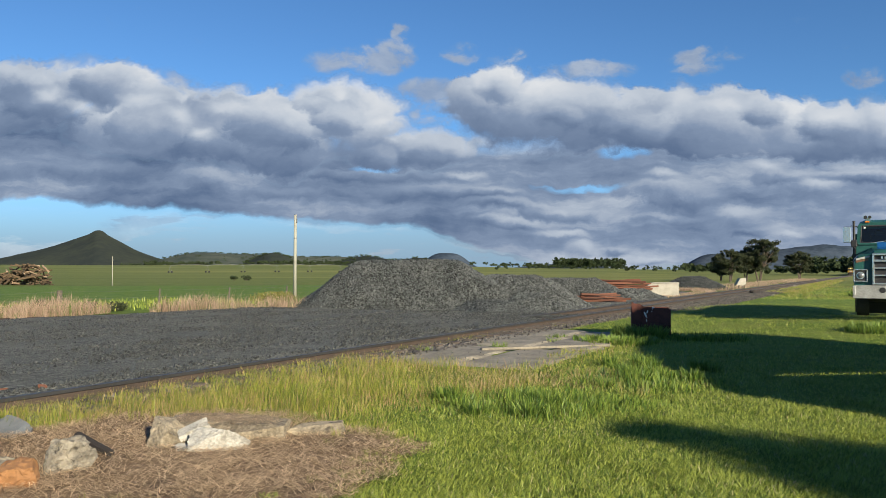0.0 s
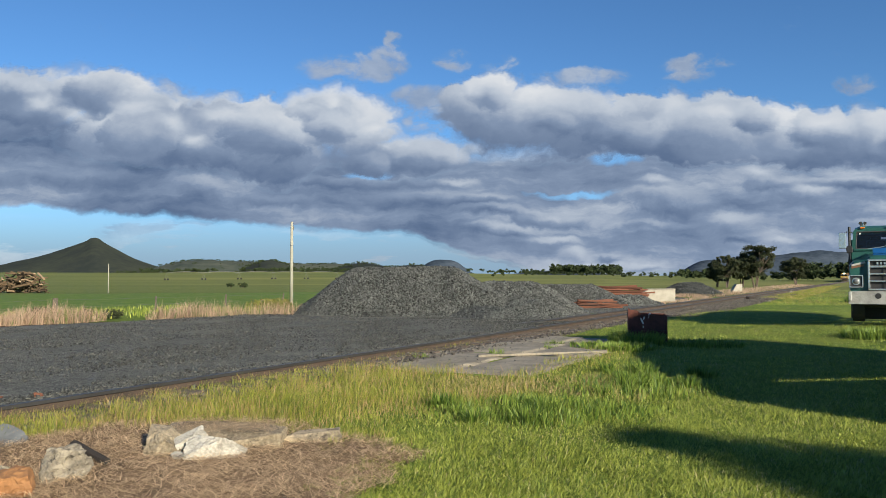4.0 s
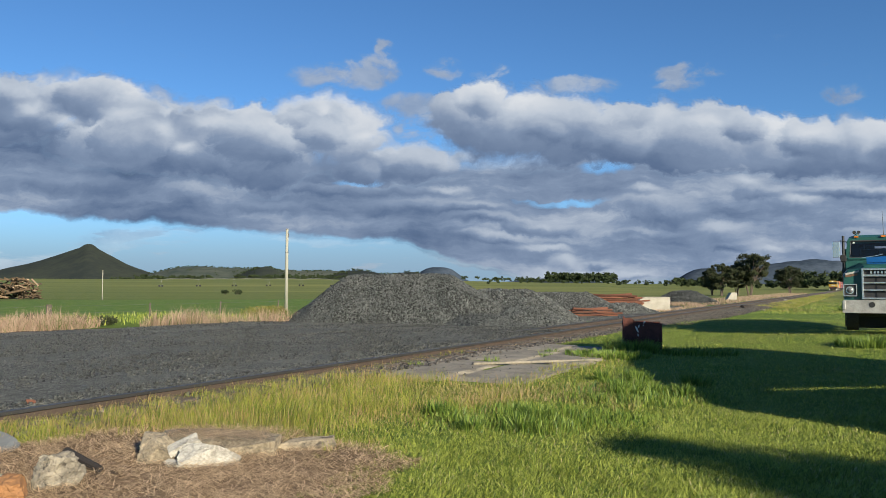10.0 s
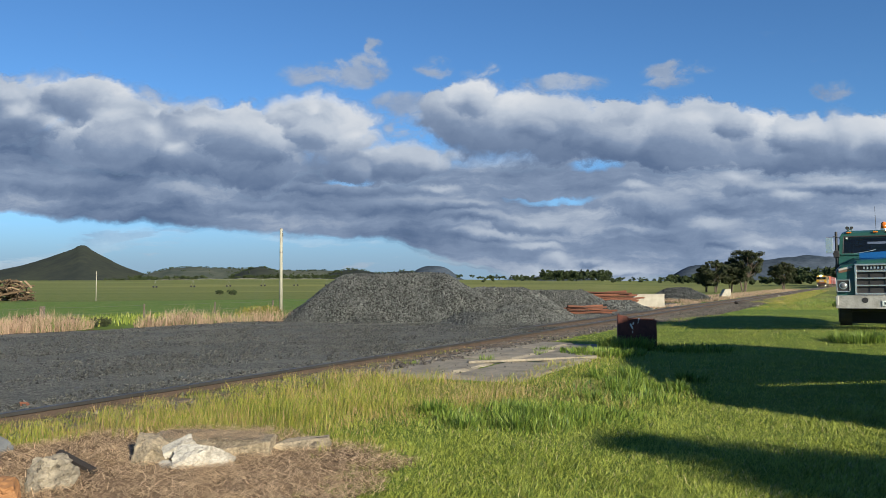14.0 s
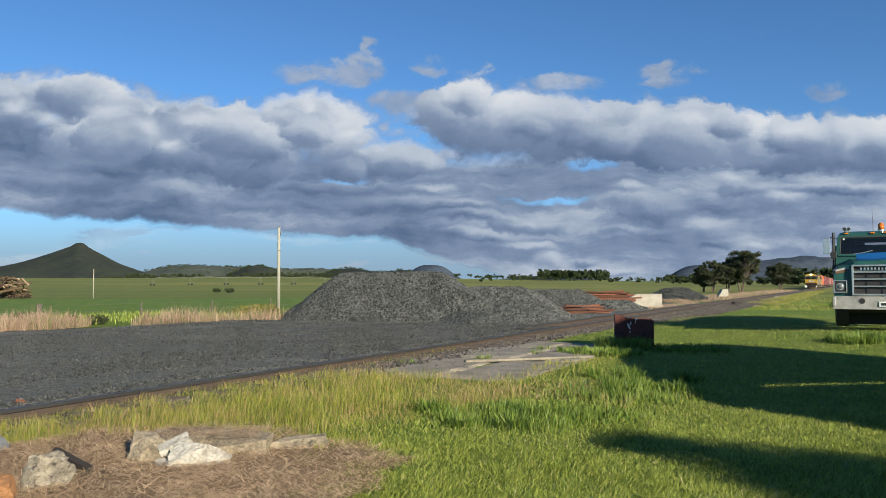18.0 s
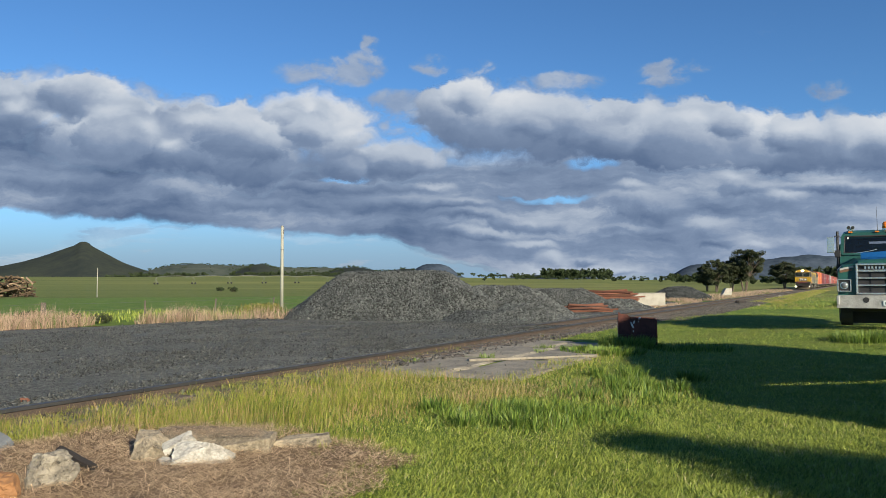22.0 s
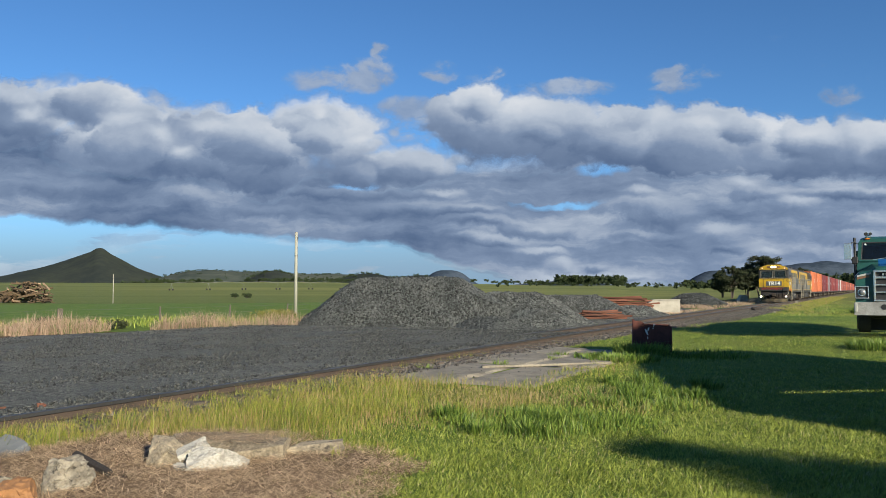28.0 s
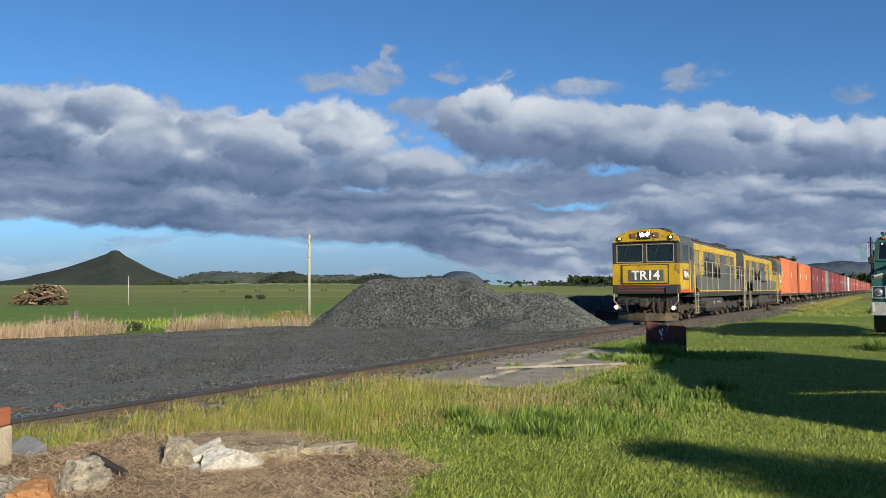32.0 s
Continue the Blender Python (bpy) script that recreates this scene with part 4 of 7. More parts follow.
def rubble():
    sh = Shape()

    def at(i, j):
        a, r = i * 2 * math.pi, j
        k = 1.0 + 0.18 * noise.noise((math.cos(a) * 1.5, math.sin(a) * 1.5, 2))
        x, y = -2.65 + 2.4 * k * r * math.cos(a), 6.05 + 1.75 * k * r * math.sin(a)
        dome = 0.05 * max(0, 1 - math.hypot((x + 2.35) / 1.1, (y - 7.1) / 0.7))
        return (x, y, lie(x, y) + 0.014 - 0.03 * r ** 6 + dome + 0.015 * noise.noise((x * 4, y * 4, 1)))

    sh.grid(72, 26, at)
    sheet("bare_soil", sh, M["soil"], "bare dry brown soil under cut straw")
    g = np.random.default_rng(70)
    pts = []
    while len(pts) < 44000:
        x, y = g.uniform(-5, 0.1), g.uniform(4.4, 8.0)
        if straw_at(x, y) < 1.12 and g.random() < 0.65 + 0.6 * noise.noise((x * 2, y * 2, 9)):
            dome = 0.05 * max(0, 1 - math.hypot((x + 2.35) / 1.1, (y - 7.1) / 0.7))
            pts.append((x, y, lie(x, y) + 0.02 + dome + 0.015 * g.random()))
    pts = np.array(pts)
    me = blades("cut_straw", pts, g.uniform(0.03, 0.17, len(pts)), g.uniform(0.003, 0.0065, len(pts)), 6.0, M["straw"], 71, 0.8, 0.5)
    tagged(new("cut_straw", me), "matted cut straw over bare soil", "straw", "", "stuff")
    fp = np.stack([g.uniform(-2.58, -1.62, 2600), g.uniform(6.62, 7.22, 2600), g.uniform(0.150, 0.185, 2600)], 1)
    me = blades("footing_straw", fp, g.uniform(0.04, 0.14, 2600), g.uniform(0.0025, 0.005, 2600), 8.0, M["straw"], 72, 0.8, 0.6)
    tagged(new("footing_straw", me), "dry straw lying on the old footing", "straw", "", "stuff")
    # old footing and its broken pieces
    crag("footing", "weathered concrete footing half buried in straw", -2.10, 6.92, 0.02, 1.10, 0.70, 0.27, (2, -1, 6), 1, M["old_concrete"], 0.08, "concrete footing", 3)
    crag("footing_end", "broken end of the concrete footing", -2.50, 6.50, 0.06, 0.32, 0.34, 0.29, (6, 8, 14), 2, M["old_concrete"], 0.12, "rubble", 4)
    crag("concrete_lump", "pale freshly broken lump of concrete", -2.02, 6.38, 0.06, 0.50, 0.26, 0.20, (-14, 8, 14), 3, M["fresh_concrete"], 0.16, "rubble", 6)
    crag("concrete_flake", "small pale concrete flake leaning on the footing", -2.28, 6.48, 0.14, 0.27, 0.15, 0.08, (12, -24, 30), 4, M["fresh_concrete"], 0.12, "rubble", 5)
    crag("concrete_chip", "flat pale chip of concrete on the straw", -2.28, 6.28, 0.03, 0.20, 0.14, 0.05, (2, 4, -15), 5, M["fresh_concrete"], 0.2)
    crag("concrete_strip", "narrow broken concrete strip lying in straw", -1.36, 6.95, 0.025, 0.62, 0.20, 0.14, (2, -3, 12), 6, M["old_concrete"], 0.12, "rubble", 6)
    crag("boulder", "rough grey broken concrete boulder", -2.95, 5.70, 0.09, 0.32, 0.30, 0.31, (6, 12, 30), 7, M["boulder"], 0.25, "rubble", 9)
    crag("brown_rock", "smooth orange-brown rock among the rubble", -3.12, 5.30, 0.05, 0.27, 0.36, 0.26, (10, -8, 25), 8, M["ochre"], 0.16, "rock", 8)
    crag("pale_rock", "small pale broken stone", -3.20, 6.05, 0.07, 0.20, 0.18, 0.14, (0, 10, 60), 9, M["boulder"], 0.3)
    crag("corner_rock", "grey broken stone beside the pier", -3.42, 5.42, 0.05, 0.3, 0.3, 0.22, (0, 6, 15), 10, M["boulder"], 0.3)
    crag("slate", "flat dark grey slab of stone in the grass", -4.12, 6.85, 0.06, 0.42, 0.30, 0.06, (22, 6, -10), 11, M["slate"], 0.14)
    bar = Shape().rod((-3.22, 6.35, 0.11), (-2.78, 6.02, 0.045), 0.038, 0.03, 7)
    tagged(part("charred_log", bar, M["char"]), "dark charred length of timber behind the boulder", "log")
    # pier of block and brick
    pier = tagged(new("brick_pier"), "short pier of pale block with an orange brick on top", "pier")
    part("block", Shape().box(-4.22, 6.28, 0.17, 0.44, 0.42, 0.36, cut=0.02), M["cream_block"], pier, "cream rendered block")
    for i in range(2):
        part("brick", Shape().box(-4.105 - 0.235 * i, 6.26, 0.435, 0.228, 0.36, 0.155, cut=0.012), M["brick"], pier, "weathered orange brick")
    part("mortar", Shape().box(-4.22, 6.27, 0.354, 0.40, 0.34, 0.012), M["concrete"], pier)


def extra_materials():
    M["old_concrete"] = paint("old_tan_concrete", (0.40, 0.33, 0.225), 0.95, dark=(0.13, 0.105, 0.07), big=4, fine=40, amount=1.0, bump=1.0, bump_scale=30, rust=(0.075, 0.06, 0.045), rust_at=0.58)
    M["fresh_concrete"] = paint("fresh_broken_concrete", (0.52, 0.49, 0.42), 0.95, dark=(0.20, 0.18, 0.145), big=6, fine=45, amount=0.9, bump=0.9, bump_scale=35)
    M["boulder"] = paint("boulder_concrete", (0.32, 0.28, 0.21), 0.95, dark=(0.12, 0.105, 0.085), big=6, fine=40, amount=1.0, bump=1.0, bump_scale=32, rust=(0.06, 0.052, 0.042), rust_at=0.58)
    M["ochre"] = paint("ochre_rock", (0.33, 0.16, 0.06), 0.9, dark=(0.17, 0.085, 0.04), big=3, fine=25, bump=0.4)
    M["slate"] = paint("slate_stone", (0.15, 0.16, 0.165), 0.8, dark=(0.08, 0.085, 0.09), big=3, fine=25, bump=0.3)
    M["char"] = paint("charred_wood", (0.03, 0.024, 0.02), 0.9, big=4, fine=30, bump=0.6)
    M["cream_block"] = paint("cream_block", (0.52, 0.43, 0.30), 0.9, dark=(0.30, 0.24, 0.16), big=5, fine=40, amount=0.8, bump=0.6)
    M["brick"] = paint("orange_brick", (0.40, 0.13, 0.05), 0.85, dark=(0.17, 0.06, 0.03), big=5, fine=35, bump=0.4, rust=(0.55, 0.45, 0.36), rust_at=0.66)
    M["yellow_flower"] = paint("yellow_flower", (0.17, 0.15, 0.02), 0.7, dark=(0.07, 0.10, 0.02), big=1, fine=6, bump=0, island=0.3)
    M["old_post"] = paint("old_post", (0.10, 0.085, 0.065), 0.95, big=3, fine=25, bump=0.5)
    M["wire"] = paint("fence_wire", (0.22, 0.21, 0.2), 0.5, 0.7, bump=0)


extra_materials()
rubble()


def slab_pieces():
    base = tagged(new("concrete_platform"), "old cracked concrete platform slabs sunk in the grass", "platform", "", "structure")
    spec = [(10.5, 13.7, 1.0, 2.55, 0.03), (10.8, 13.75, 2.58, 4.0, 0.026), (13.8, 16.3, 1.05, 2.6, 0.04), (13.8, 16.3, 2.63, 3.95, 0.045), (16.34, 18.5, 1.1, 2.3, 0.03), (16.36, 18.3, 2.33, 3.5, 0.03)]
    for i, (s0, s1, n0, n1, z) in enumerate(spec):
        sh = Shape()
        k = 14

        def at(a, b, s0=s0, s1=s1, n0=n0, n1=n1, z=z):
            e = 1 if (a in (0, 1) or b in (0, 1)) else 0
            s = s0 + (s1 - s0) * a + 0.10 * e * noise.noise((a * 7, b * 7, i))
            n = n0 + (n1 - n0) * b + 0.10 * e * noise.noise((b * 7, a * 7, i + 5))
            p = track(s, n)
            return (p.x, p.y, z + 0.012 * noise.noise((p.x * 2, p.y * 2, i)) - (0.05 if e else 0))

        sh.grid(k, k, at)
        part("slab", sh, M["concrete"], base)
    # raised strip added where a slab's edge shows as a lit line
    p0, p1 = Vector((0.43, 14.2, 0)), Vector((3.0, 15.05, 0))
    d = (p1 - p0)
    strip = Shape().box(*((p0 + p1) / 2 + Vector((0, 0, 0.055))), d.length, 0.10, 0.05, Euler((0, 0, math.atan2(d.y, d.x))).to_matrix(), 0.012)
    part("edge_beam", strip, M["concrete"], base, "thin concrete strip standing in for a slab's lit edge")
    g = np.random.default_rng(80)
    pts = [(*track(g.uniform(11, 18.5), g.uniform(0.8, 4.0)).xy, 0.045) for _ in range(110)]
    tagged(new("slab_debris", stones(np.array(pts), 0.012, M["yard_stone"], seed=81)), "small stones and crumbs on the old slabs", "stones", "", "stuff")
    for i, (s, n) in enumerate([(13.6, 2.1), (15.2, 2.6), (16.0, 2.3), (12.2, 1.2), (16.4, 2.3)]):
        p = track(s, n)
        tuft("slab_weed", "small weed growing in a slab joint", p.x, p.y, 70, 0.16, 0.14, 0.008, M["weed"], 82 + i, 0.6)
    tuft("dark_weed", "dark green weeds round the rusted bin", 4.2, 17.5, 1500, 0.6, 0.32, 0.016, M["weed"], 90, 0.7)
    tuft("dark_weed", "dark green weeds round the rusted bin", 3.4, 16.3, 1500, 0.9, 0.16, 0.022, M["weed"], 91, 0.7)
    tuft("dark_weed", "dark green weeds round the rusted bin", 5.5, 17.2, 900, 1.0, 0.14, 0.022, M["weed"], 92, 0.7)
    tuft("grass_clump", "rough clump of long grass before the truck", 9.9, 18.0, 1700, 0.7, 0.24, 0.014, M["weed"], 93, 0.5)
    tuft("grass_clump", "rough clump of long grass before the truck", 11.3, 17.4, 1700, 0.8, 0.22, 0.014, M["weed"], 94, 0.5)
    tuft("grass_clump", "long grass on the bank beside the track", 25.4, 46.5, 2200, 1.3, 0.42, 0.04, M["weed"], 95, 0.5)


slab_pieces()


def lawn_weeds():
    """Leafy weeds and long seeding stalks that stand out of the grass before the slabs."""
    g = random.Random(52)
    for i in range(26):
        a, r = g.uniform(0, 6.28), g.random() ** 0.6
        cx, cy = ((0.75, 8.5), (2.4, 10.3), (2.9, 11.6))[i % 3]
        x, y = cx + 1.25 * r * math.cos(a), cy + 0.7 * r * math.sin(a)
        tuft("lawn_weed", "bushy bright green weed standing out of the lawn", x, y, g.randint(110, 220), g.uniform(0.10, 0.22), g.uniform(0.13, 0.24), 0.012, M["weed"], 600 + i, 0.75, "weed")
    for i in range(9):
        x, y = g.uniform(-1.6, 2.2), g.uniform(9.0, 11.6)
        if across(x, y) > 0.9:
            tuft("dry_tuft", "tuft of dry seeding grass stalks", x, y, 60, 0.22, 0.24, 0.0045, M["worn"], 640 + i, 0.8)


lawn_weeds()


def rusted_bin():
    """A cut-open steel box of rusty plate."""
    thing = tagged(new("rusted_bin"), "dark rusted steel bin with a torn edge and flaking white paint", "bin")
    thing.matrix_world = pose(4.62, 18.2, lie(4.62, 18.2) + 0.02, 0, 0, -11)
    thing.scale = (0.97, 1.0, 1.1)
    prof = [(-0.46, 0.0), (0.46, 0.02), (0.46, 0.56), (0.30, 0.59), (0.05, 0.60), (-0.18, 0.62), (-0.26, 0.67), (-0.40, 0.68), (-0.44, 0.72), (-0.46, 0.72)]
    part("front_plate", Shape().prism(prof, -0.32, -0.306), M["bin"], thing)
    part("back_plate", Shape().prism([(-0.46, 0), (0.46, 0), (0.46, 0.58), (-0.46, 0.60)], 0.30, 0.314), M["bin"], thing)
    part("side_plate", Shape().prism([(-0.30, 0.0), (0.30, 0), (0.30, 0.58), (-0.30, 0.56)], 0.447, 0.46, "x"), M["bin"], thing)
    part("side_plate", Shape().prism([(-0.30, 0.0), (0.30, 0), (0.30, 0.60), (-0.30, 0.72)], -0.46, -0.447, "x"), M["bin"], thing)
    part("floor_plate", Shape().box(0, 0, 0.02, 0.89, 0.6, 0.012), M["bin"], thing)
    part("rib", Shape().box(0, -0.335, 0.22, 0.92, 0.03, 0.05, cut=0.006), M["bin"], thing)
    part("rib", Shape().box(-0.19, -0.33, 0.33, 0.03, 0.022, 0.56, cut=0.004), M["bin"], thing)
    rr = random.Random(4)
    for x, z, sx, sz, a in ((-0.13, 0.44, 0.05, 0.2, 25), (-0.09, 0.50, 0.035, 0.10, -20), (0.05, 0.60, 0.06, 0.04, 0), (0.02, 0.52, 0.05, 0.02, 30), (-0.11, 0.32, 0.03, 0.06, 5), (0.03, 0.57, 0.02, 0.06, 10)):
        pts = [(sx / 2 * math.cos(t) * rr.uniform(0.6, 1.1), sz / 2 * math.sin(t) * rr.uniform(0.6, 1.1)) for t in [i * 0.785 for i in range(8)]]
        c, s = math.cos(radians(a)), math.sin(radians(a))
        part("paint_flake", Shape().prism([(x + u * c - w * s, z + u * s + w * c) for u, w in pts], -0.326, -0.3215), M["flake"], thing, "flake of white paint")


M["bin"] = paint("bin_rust", (0.130, 0.042, 0.030), 0.9, 0.1, dark=(0.05, 0.019, 0.014), big=3, fine=18, amount=0.9, bump=0.4)
M["flake"] = paint("white_flake", (0.62, 0.60, 0.57), 0.8, bump=0.1)
rusted_bin()


# ---- poles, fence and yard clutter ----
def pole(label, x, y, h, r, z0=0.0):
    thing = tagged(new("power_pole"), label, "pole")
    part("shaft", Shape().rod((x, y, z0 - 0.2), (x, y, h), r, r * 0.75, 12), M["pole"], thing, "", True)
    part("cap", Shape().rod((x, y, h), (x, y, h + 0.05), r * 0.85, r * 0.6, 12), M["wood"], thing)
    part("bracket", Shape().box(x + r * 0.9, y - r * 0.4, h - 0.35, 0.06, 0.05, 0.22, cut=0.008), M["wire"], thing)
    part("band", Shape().rod((x, y, h - 1.45), (x, y, h - 1.40), r * 0.95, r * 0.95, 12), M["wire"], thing)


pole("tall pale bare pole standing behind the gravel yard", sit(-289, 46.5), 46.5, 5.02, 0.112)
pole("short pale pole in the green field", sit(-616, 82), 82, 3.15, 0.055)


def fence():
    thing = tagged(new("fence"), "old post and wire fence half hidden in dry grass", "fence")
    ps = []
    for i in range(9):
        p = track(19.6 + 4.4 * (i - 2), -20.3)
        h = 0.72
        rr = 0.13 if i == 2 else 0.05
        if i == 2:
            p = p + Vector((-0.55, 0, 0))
        part("post", Shape().rod((p.x, p.y, -0.2), (p.x + 0.03, p.y, h), rr, rr * 0.85, 8), M["old_post"], thing)
        ps.append(p)
    for z in (0.35, 0.65):
        for p, q in zip(ps, ps[1:]):
            part("wire", Shape().tube([(p.x, p.y, z), ((p.x + q.x) / 2, (p.y + q.y) / 2, z - 0.02), (q.x, q.y, z)], 0.004, 4), M["wire"], thing)


fence()


def bush(label, x, y, r, h, count, leaf, material, seed, name="bush"):
    """A shrub of many small leaves on a few stems."""
    thing = tagged(new(name), label, name.replace("_", " "))
    thing.location = (x, y, lie(x, y))
    g = np.random.default_rng(seed)
    st = Shape()
    for i in range(6):
        a = g.uniform(0, 6.28)
        st.rod((0, 0, 0), (0.5 * r * math.cos(a), 0.5 * r * math.sin(a), 0.7 * h), 0.03 * r, 0.012 * r, 5)
    part("stems", st, M["bark"], thing)
    part("leaves", leaf_mesh(g, [(0.6 * r * math.cos(a), 0.6 * r * math.sin(a), h * q, r * 0.55) for a, q in zip(g.uniform(0, 6.28, 9), g.uniform(0.3, 0.75, 9))], count, leaf, material), None, thing)
    return thing


def leaf_mesh(g, clumps, count, size, material, flat=0.7):
    """Leaves scattered in clumps (x, y, z, r), denser to the rim."""
    c = np.array(clumps)
    idx = g.integers(0, len(c), count)
    d = g.normal(size=(count, 3))
    d /= np.linalg.norm(d, axis=1)[:, None]
    rad = g.random(count) ** 0.45
    p = c[idx, :3] + d * (c[idx, 3] * rad)[:, None] * np.array([1, 1, flat])
    a = g.normal(size=(count, 3))
    a /= np.linalg.norm(a, axis=1)[:, None]
    b = np.cross(a, g.normal(size=(count, 3)))
    b /= np.linalg.norm(b, axis=1)[:, None] + 1e-9
    sz = (size * g.uniform(0.6, 1.3, count))[:, None]
    v = np.stack([p - a * sz, p + b * sz * 0.45, p + a * sz, p - b * sz * 0.45], 1)
    f = np.array([(0, 1, 2, 3)])[None] + (np.arange(count) * 4)[:, None, None]
    return quick("leaves", v.reshape(-1, 3), f.reshape(-1, 4), material)


bush("low bush with yellow flowers beside the pale pole", sit(-325, 40), 38.5, 0.9, 0.28, 1300, 0.06, M["yellow_flower"], 101)
bush("low bush with yellow flowers beside the pale pole", sit(-305, 42), 41, 0.7, 0.3, 1000, 0.06, M["yellow_flower"], 102)
bush("small green bush in the dry grass", sit(-655, 27.5), 27.5, 0.28, 0.45, 500, 0.05, M["leaf"], 103)
bush("small green bush in the dry grass", sit(-610, 28.5), 28.5, 0.4, 0.35, 500, 0.05, M["leaf"], 107)
bush("small green bush in the dry grass", sit(-450, 31), 31, 0.5, 0.4, 600, 0.05, M["leaf"], 108)
bush("small green bush in the dry grass", sit(-740, 30), 30, 0.5, 0.4, 600, 0.05, M["leaf"], 104)
bush("small dark shrub in the pasture", sit(-397, 125), 125, 0.7, 1.0, 500, 0.12, M["far_leaf"], 105)
bush("small dark shrub in the pasture", sit(-376, 125), 125, 0.8, 1.1, 500, 0.12, M["far_leaf"], 106)


def wood_pile():
    thing = tagged(new("log_pile"), "heap of old sawn logs and branches in the field", "log pile")
    g = random.Random(9)
    cx, cy = sit(-776, 84), 84
    for i in range(190):
        x = cx + g.uniform(-2.7, 2.7)
        h = 2.3 * max(0.15, 1 - abs((x - cx) / 2.9) ** 3)
        z = g.uniform(0.1, max(0.25, h))
        y = cy + g.gauss(0, 0.8)
        a, b = g.uniform(0, 3.14), g.uniform(-0.5, 0.5)
        L = g.uniform(0.6, 1.9)
        d = Vector((math.cos(a) * math.cos(b), math.sin(a) * math.cos(b), math.sin(b))) * L / 2
        c = Vector((x, y, z))
        part("log", Shape().rod(c - d, c + d, g.uniform(0.04, 0.12), None, 7), M["log"] if g.random() < 0.9 else M["log_end"], thing)


M["log"] = paint("old_log", (0.11, 0.072, 0.038), 0.9, dark=(0.038, 0.026, 0.015), big=2, fine=15, bump=0.4, piece=0.3)
M["log_end"] = paint("pale_log", (0.30, 0.21, 0.13), 0.9, dark=(0.3, 0.2, 0.12), big=2, fine=15, bump=0.3, piece=0.3)
wood_pile()


def irrigator():
    """A centre-pivot irrigator: wheeled towers and bowed pipe spans."""
    thing = tagged(new("pivot_irrigator"), "long grey pivot irrigator on wheeled towers across the field", "irrigator")
    y = 330
    xs = [sit(-512 + 56 * i, y) for i in range(6)]
    z0 = [lie(x, y + 8 * i) for i, x in enumerate(xs)]
    P = [Vector((x, y + 8 * i, z + 3.2)) for i, (x, z) in enumerate(zip(xs, z0))]
    for a, b in zip(P, P[1:]):
        pts = [a.lerp(b, k / 8) + Vector((0, 0, 0.6 * math.sin(math.pi * k / 8))) for k in range(9)]
        part("span_pipe", Shape().tube(pts, 0.075, 6), M["galv"], thing)
        low = Shape()
        for p, q in zip(pts[1:-1], pts[2:]):
            low.rod(p - Vector((0, 0, 0.8)), q, 0.025, None, 4)
        part("truss", low, M["galv"], thing)
    for p, z in zip(P, z0):
        part("tower", Shape().rod(p, (p.x - 1.0, p.y + 0.8, z + 0.5), 0.045, None, 5).rod(p, (p.x + 1.0, p.y - 0.8, z + 0.5), 0.045, None, 5).rod((p.x - 1.0, p.y + 0.8, z + 0.6), (p.x + 1.0, p.y - 0.8, z + 0.6), 0.05, None, 5), M["galv"], thing)
        for k in (-1.0, 1.0):
            part("wheel", Shape().rod((p.x + k, p.y - 0.8 * k - 0.12, z + 0.42), (p.x + k, p.y - 0.8 * k + 0.12, z + 0.42), 0.42, None, 12), M["tyre"], thing)


M["galv"] = paint("galvanised", (0.22, 0.22, 0.20), 0.5, 0.6, dark=(0.35, 0.35, 0.33), bump=0)
M["tyre"] = paint("tyre_rubber", (0.022, 0.022, 0.022), 0.85, big=2, fine=20, bump=0.2)
irrigator()


def rail_stack(label, x, y, z, length, rows, turn, seed):
    thing = tagged(new("rail_stack"), label, "rail stack", "stacks of old rails")
    g = random.Random(seed)
    for k, count in enumerate(rows):
        for i in range(count):
            c = Vector((x + g.uniform(-0.5, 0.5) + (i - count / 2) * 0.05, y + (i - count / 2) * 0.24, z + 0.07 + 0.14 * k))
            L = length * g.uniform(0.6, 1.0)
            part("old_rail", Shape().box(c.x, c.y, c.z, L, 0.11, 0.10, Euler((0, radians(g.uniform(-5, 5)), radians(turn + g.uniform(-30, 30)))).to_matrix(), 0.02), M["rust_rail"], thing)


M["rust_rail"] = paint("rusty_old_rail", (0.17, 0.068, 0.038), 0.85, 0.1, dark=(0.09, 0.036, 0.024), big=2, fine=18, bump=0.3, piece=0.35)
rail_stack("stack of rusty orange-brown rails on the ballast", 10.2, 47.0, 0.35, 3.6, (9, 8, 7, 6, 4), 4, 1)
rail_stack("few rusty rails lying before the gravel mound", 6.9, 38.5, 0.02, 2.9, (5, 4, 2), 8, 2)


def ramp_blocks():
    thing = tagged(new("concrete_ramp"), "pale concrete loading ramp with a sloping end", "ramp")
    thing.matrix_world = pose(12.65, 46.8, 0.0, 0, 0, 7)
    part("wall", Shape().prism([(-2.0, -0.1), (1.05, -0.1), (1.05, 0.84), (-0.7, 0.82), (-2.0, 0.05)], 0, 0.35), M["pale_concrete"], thing)
    part("coping", Shape().box(0.2, 0.17, 0.86, 1.75, 0.42, 0.06, cut=0.01), M["pale_concrete"], thing)
    part("back_wall", Shape().prism([(-2.0, -0.1), (1.0, -0.1), (1.0, 0.78), (-2.0, 0.05)], 2.2, 2.5), M["pale_concrete"], thing)
    b = tagged(new("concrete_block"), "pale concrete block with a slanted side by the track", "concrete block")
    b.matrix_world = pose(30.2, 80.5, 0.0, 0, 0, 12)
    part("block", Shape().prism([(-0.85, -0.1), (0.45, -0.1), (0.45, 0.92), (-0.2, 0.92)], 0, 0.5), M["pale_concrete"], b)


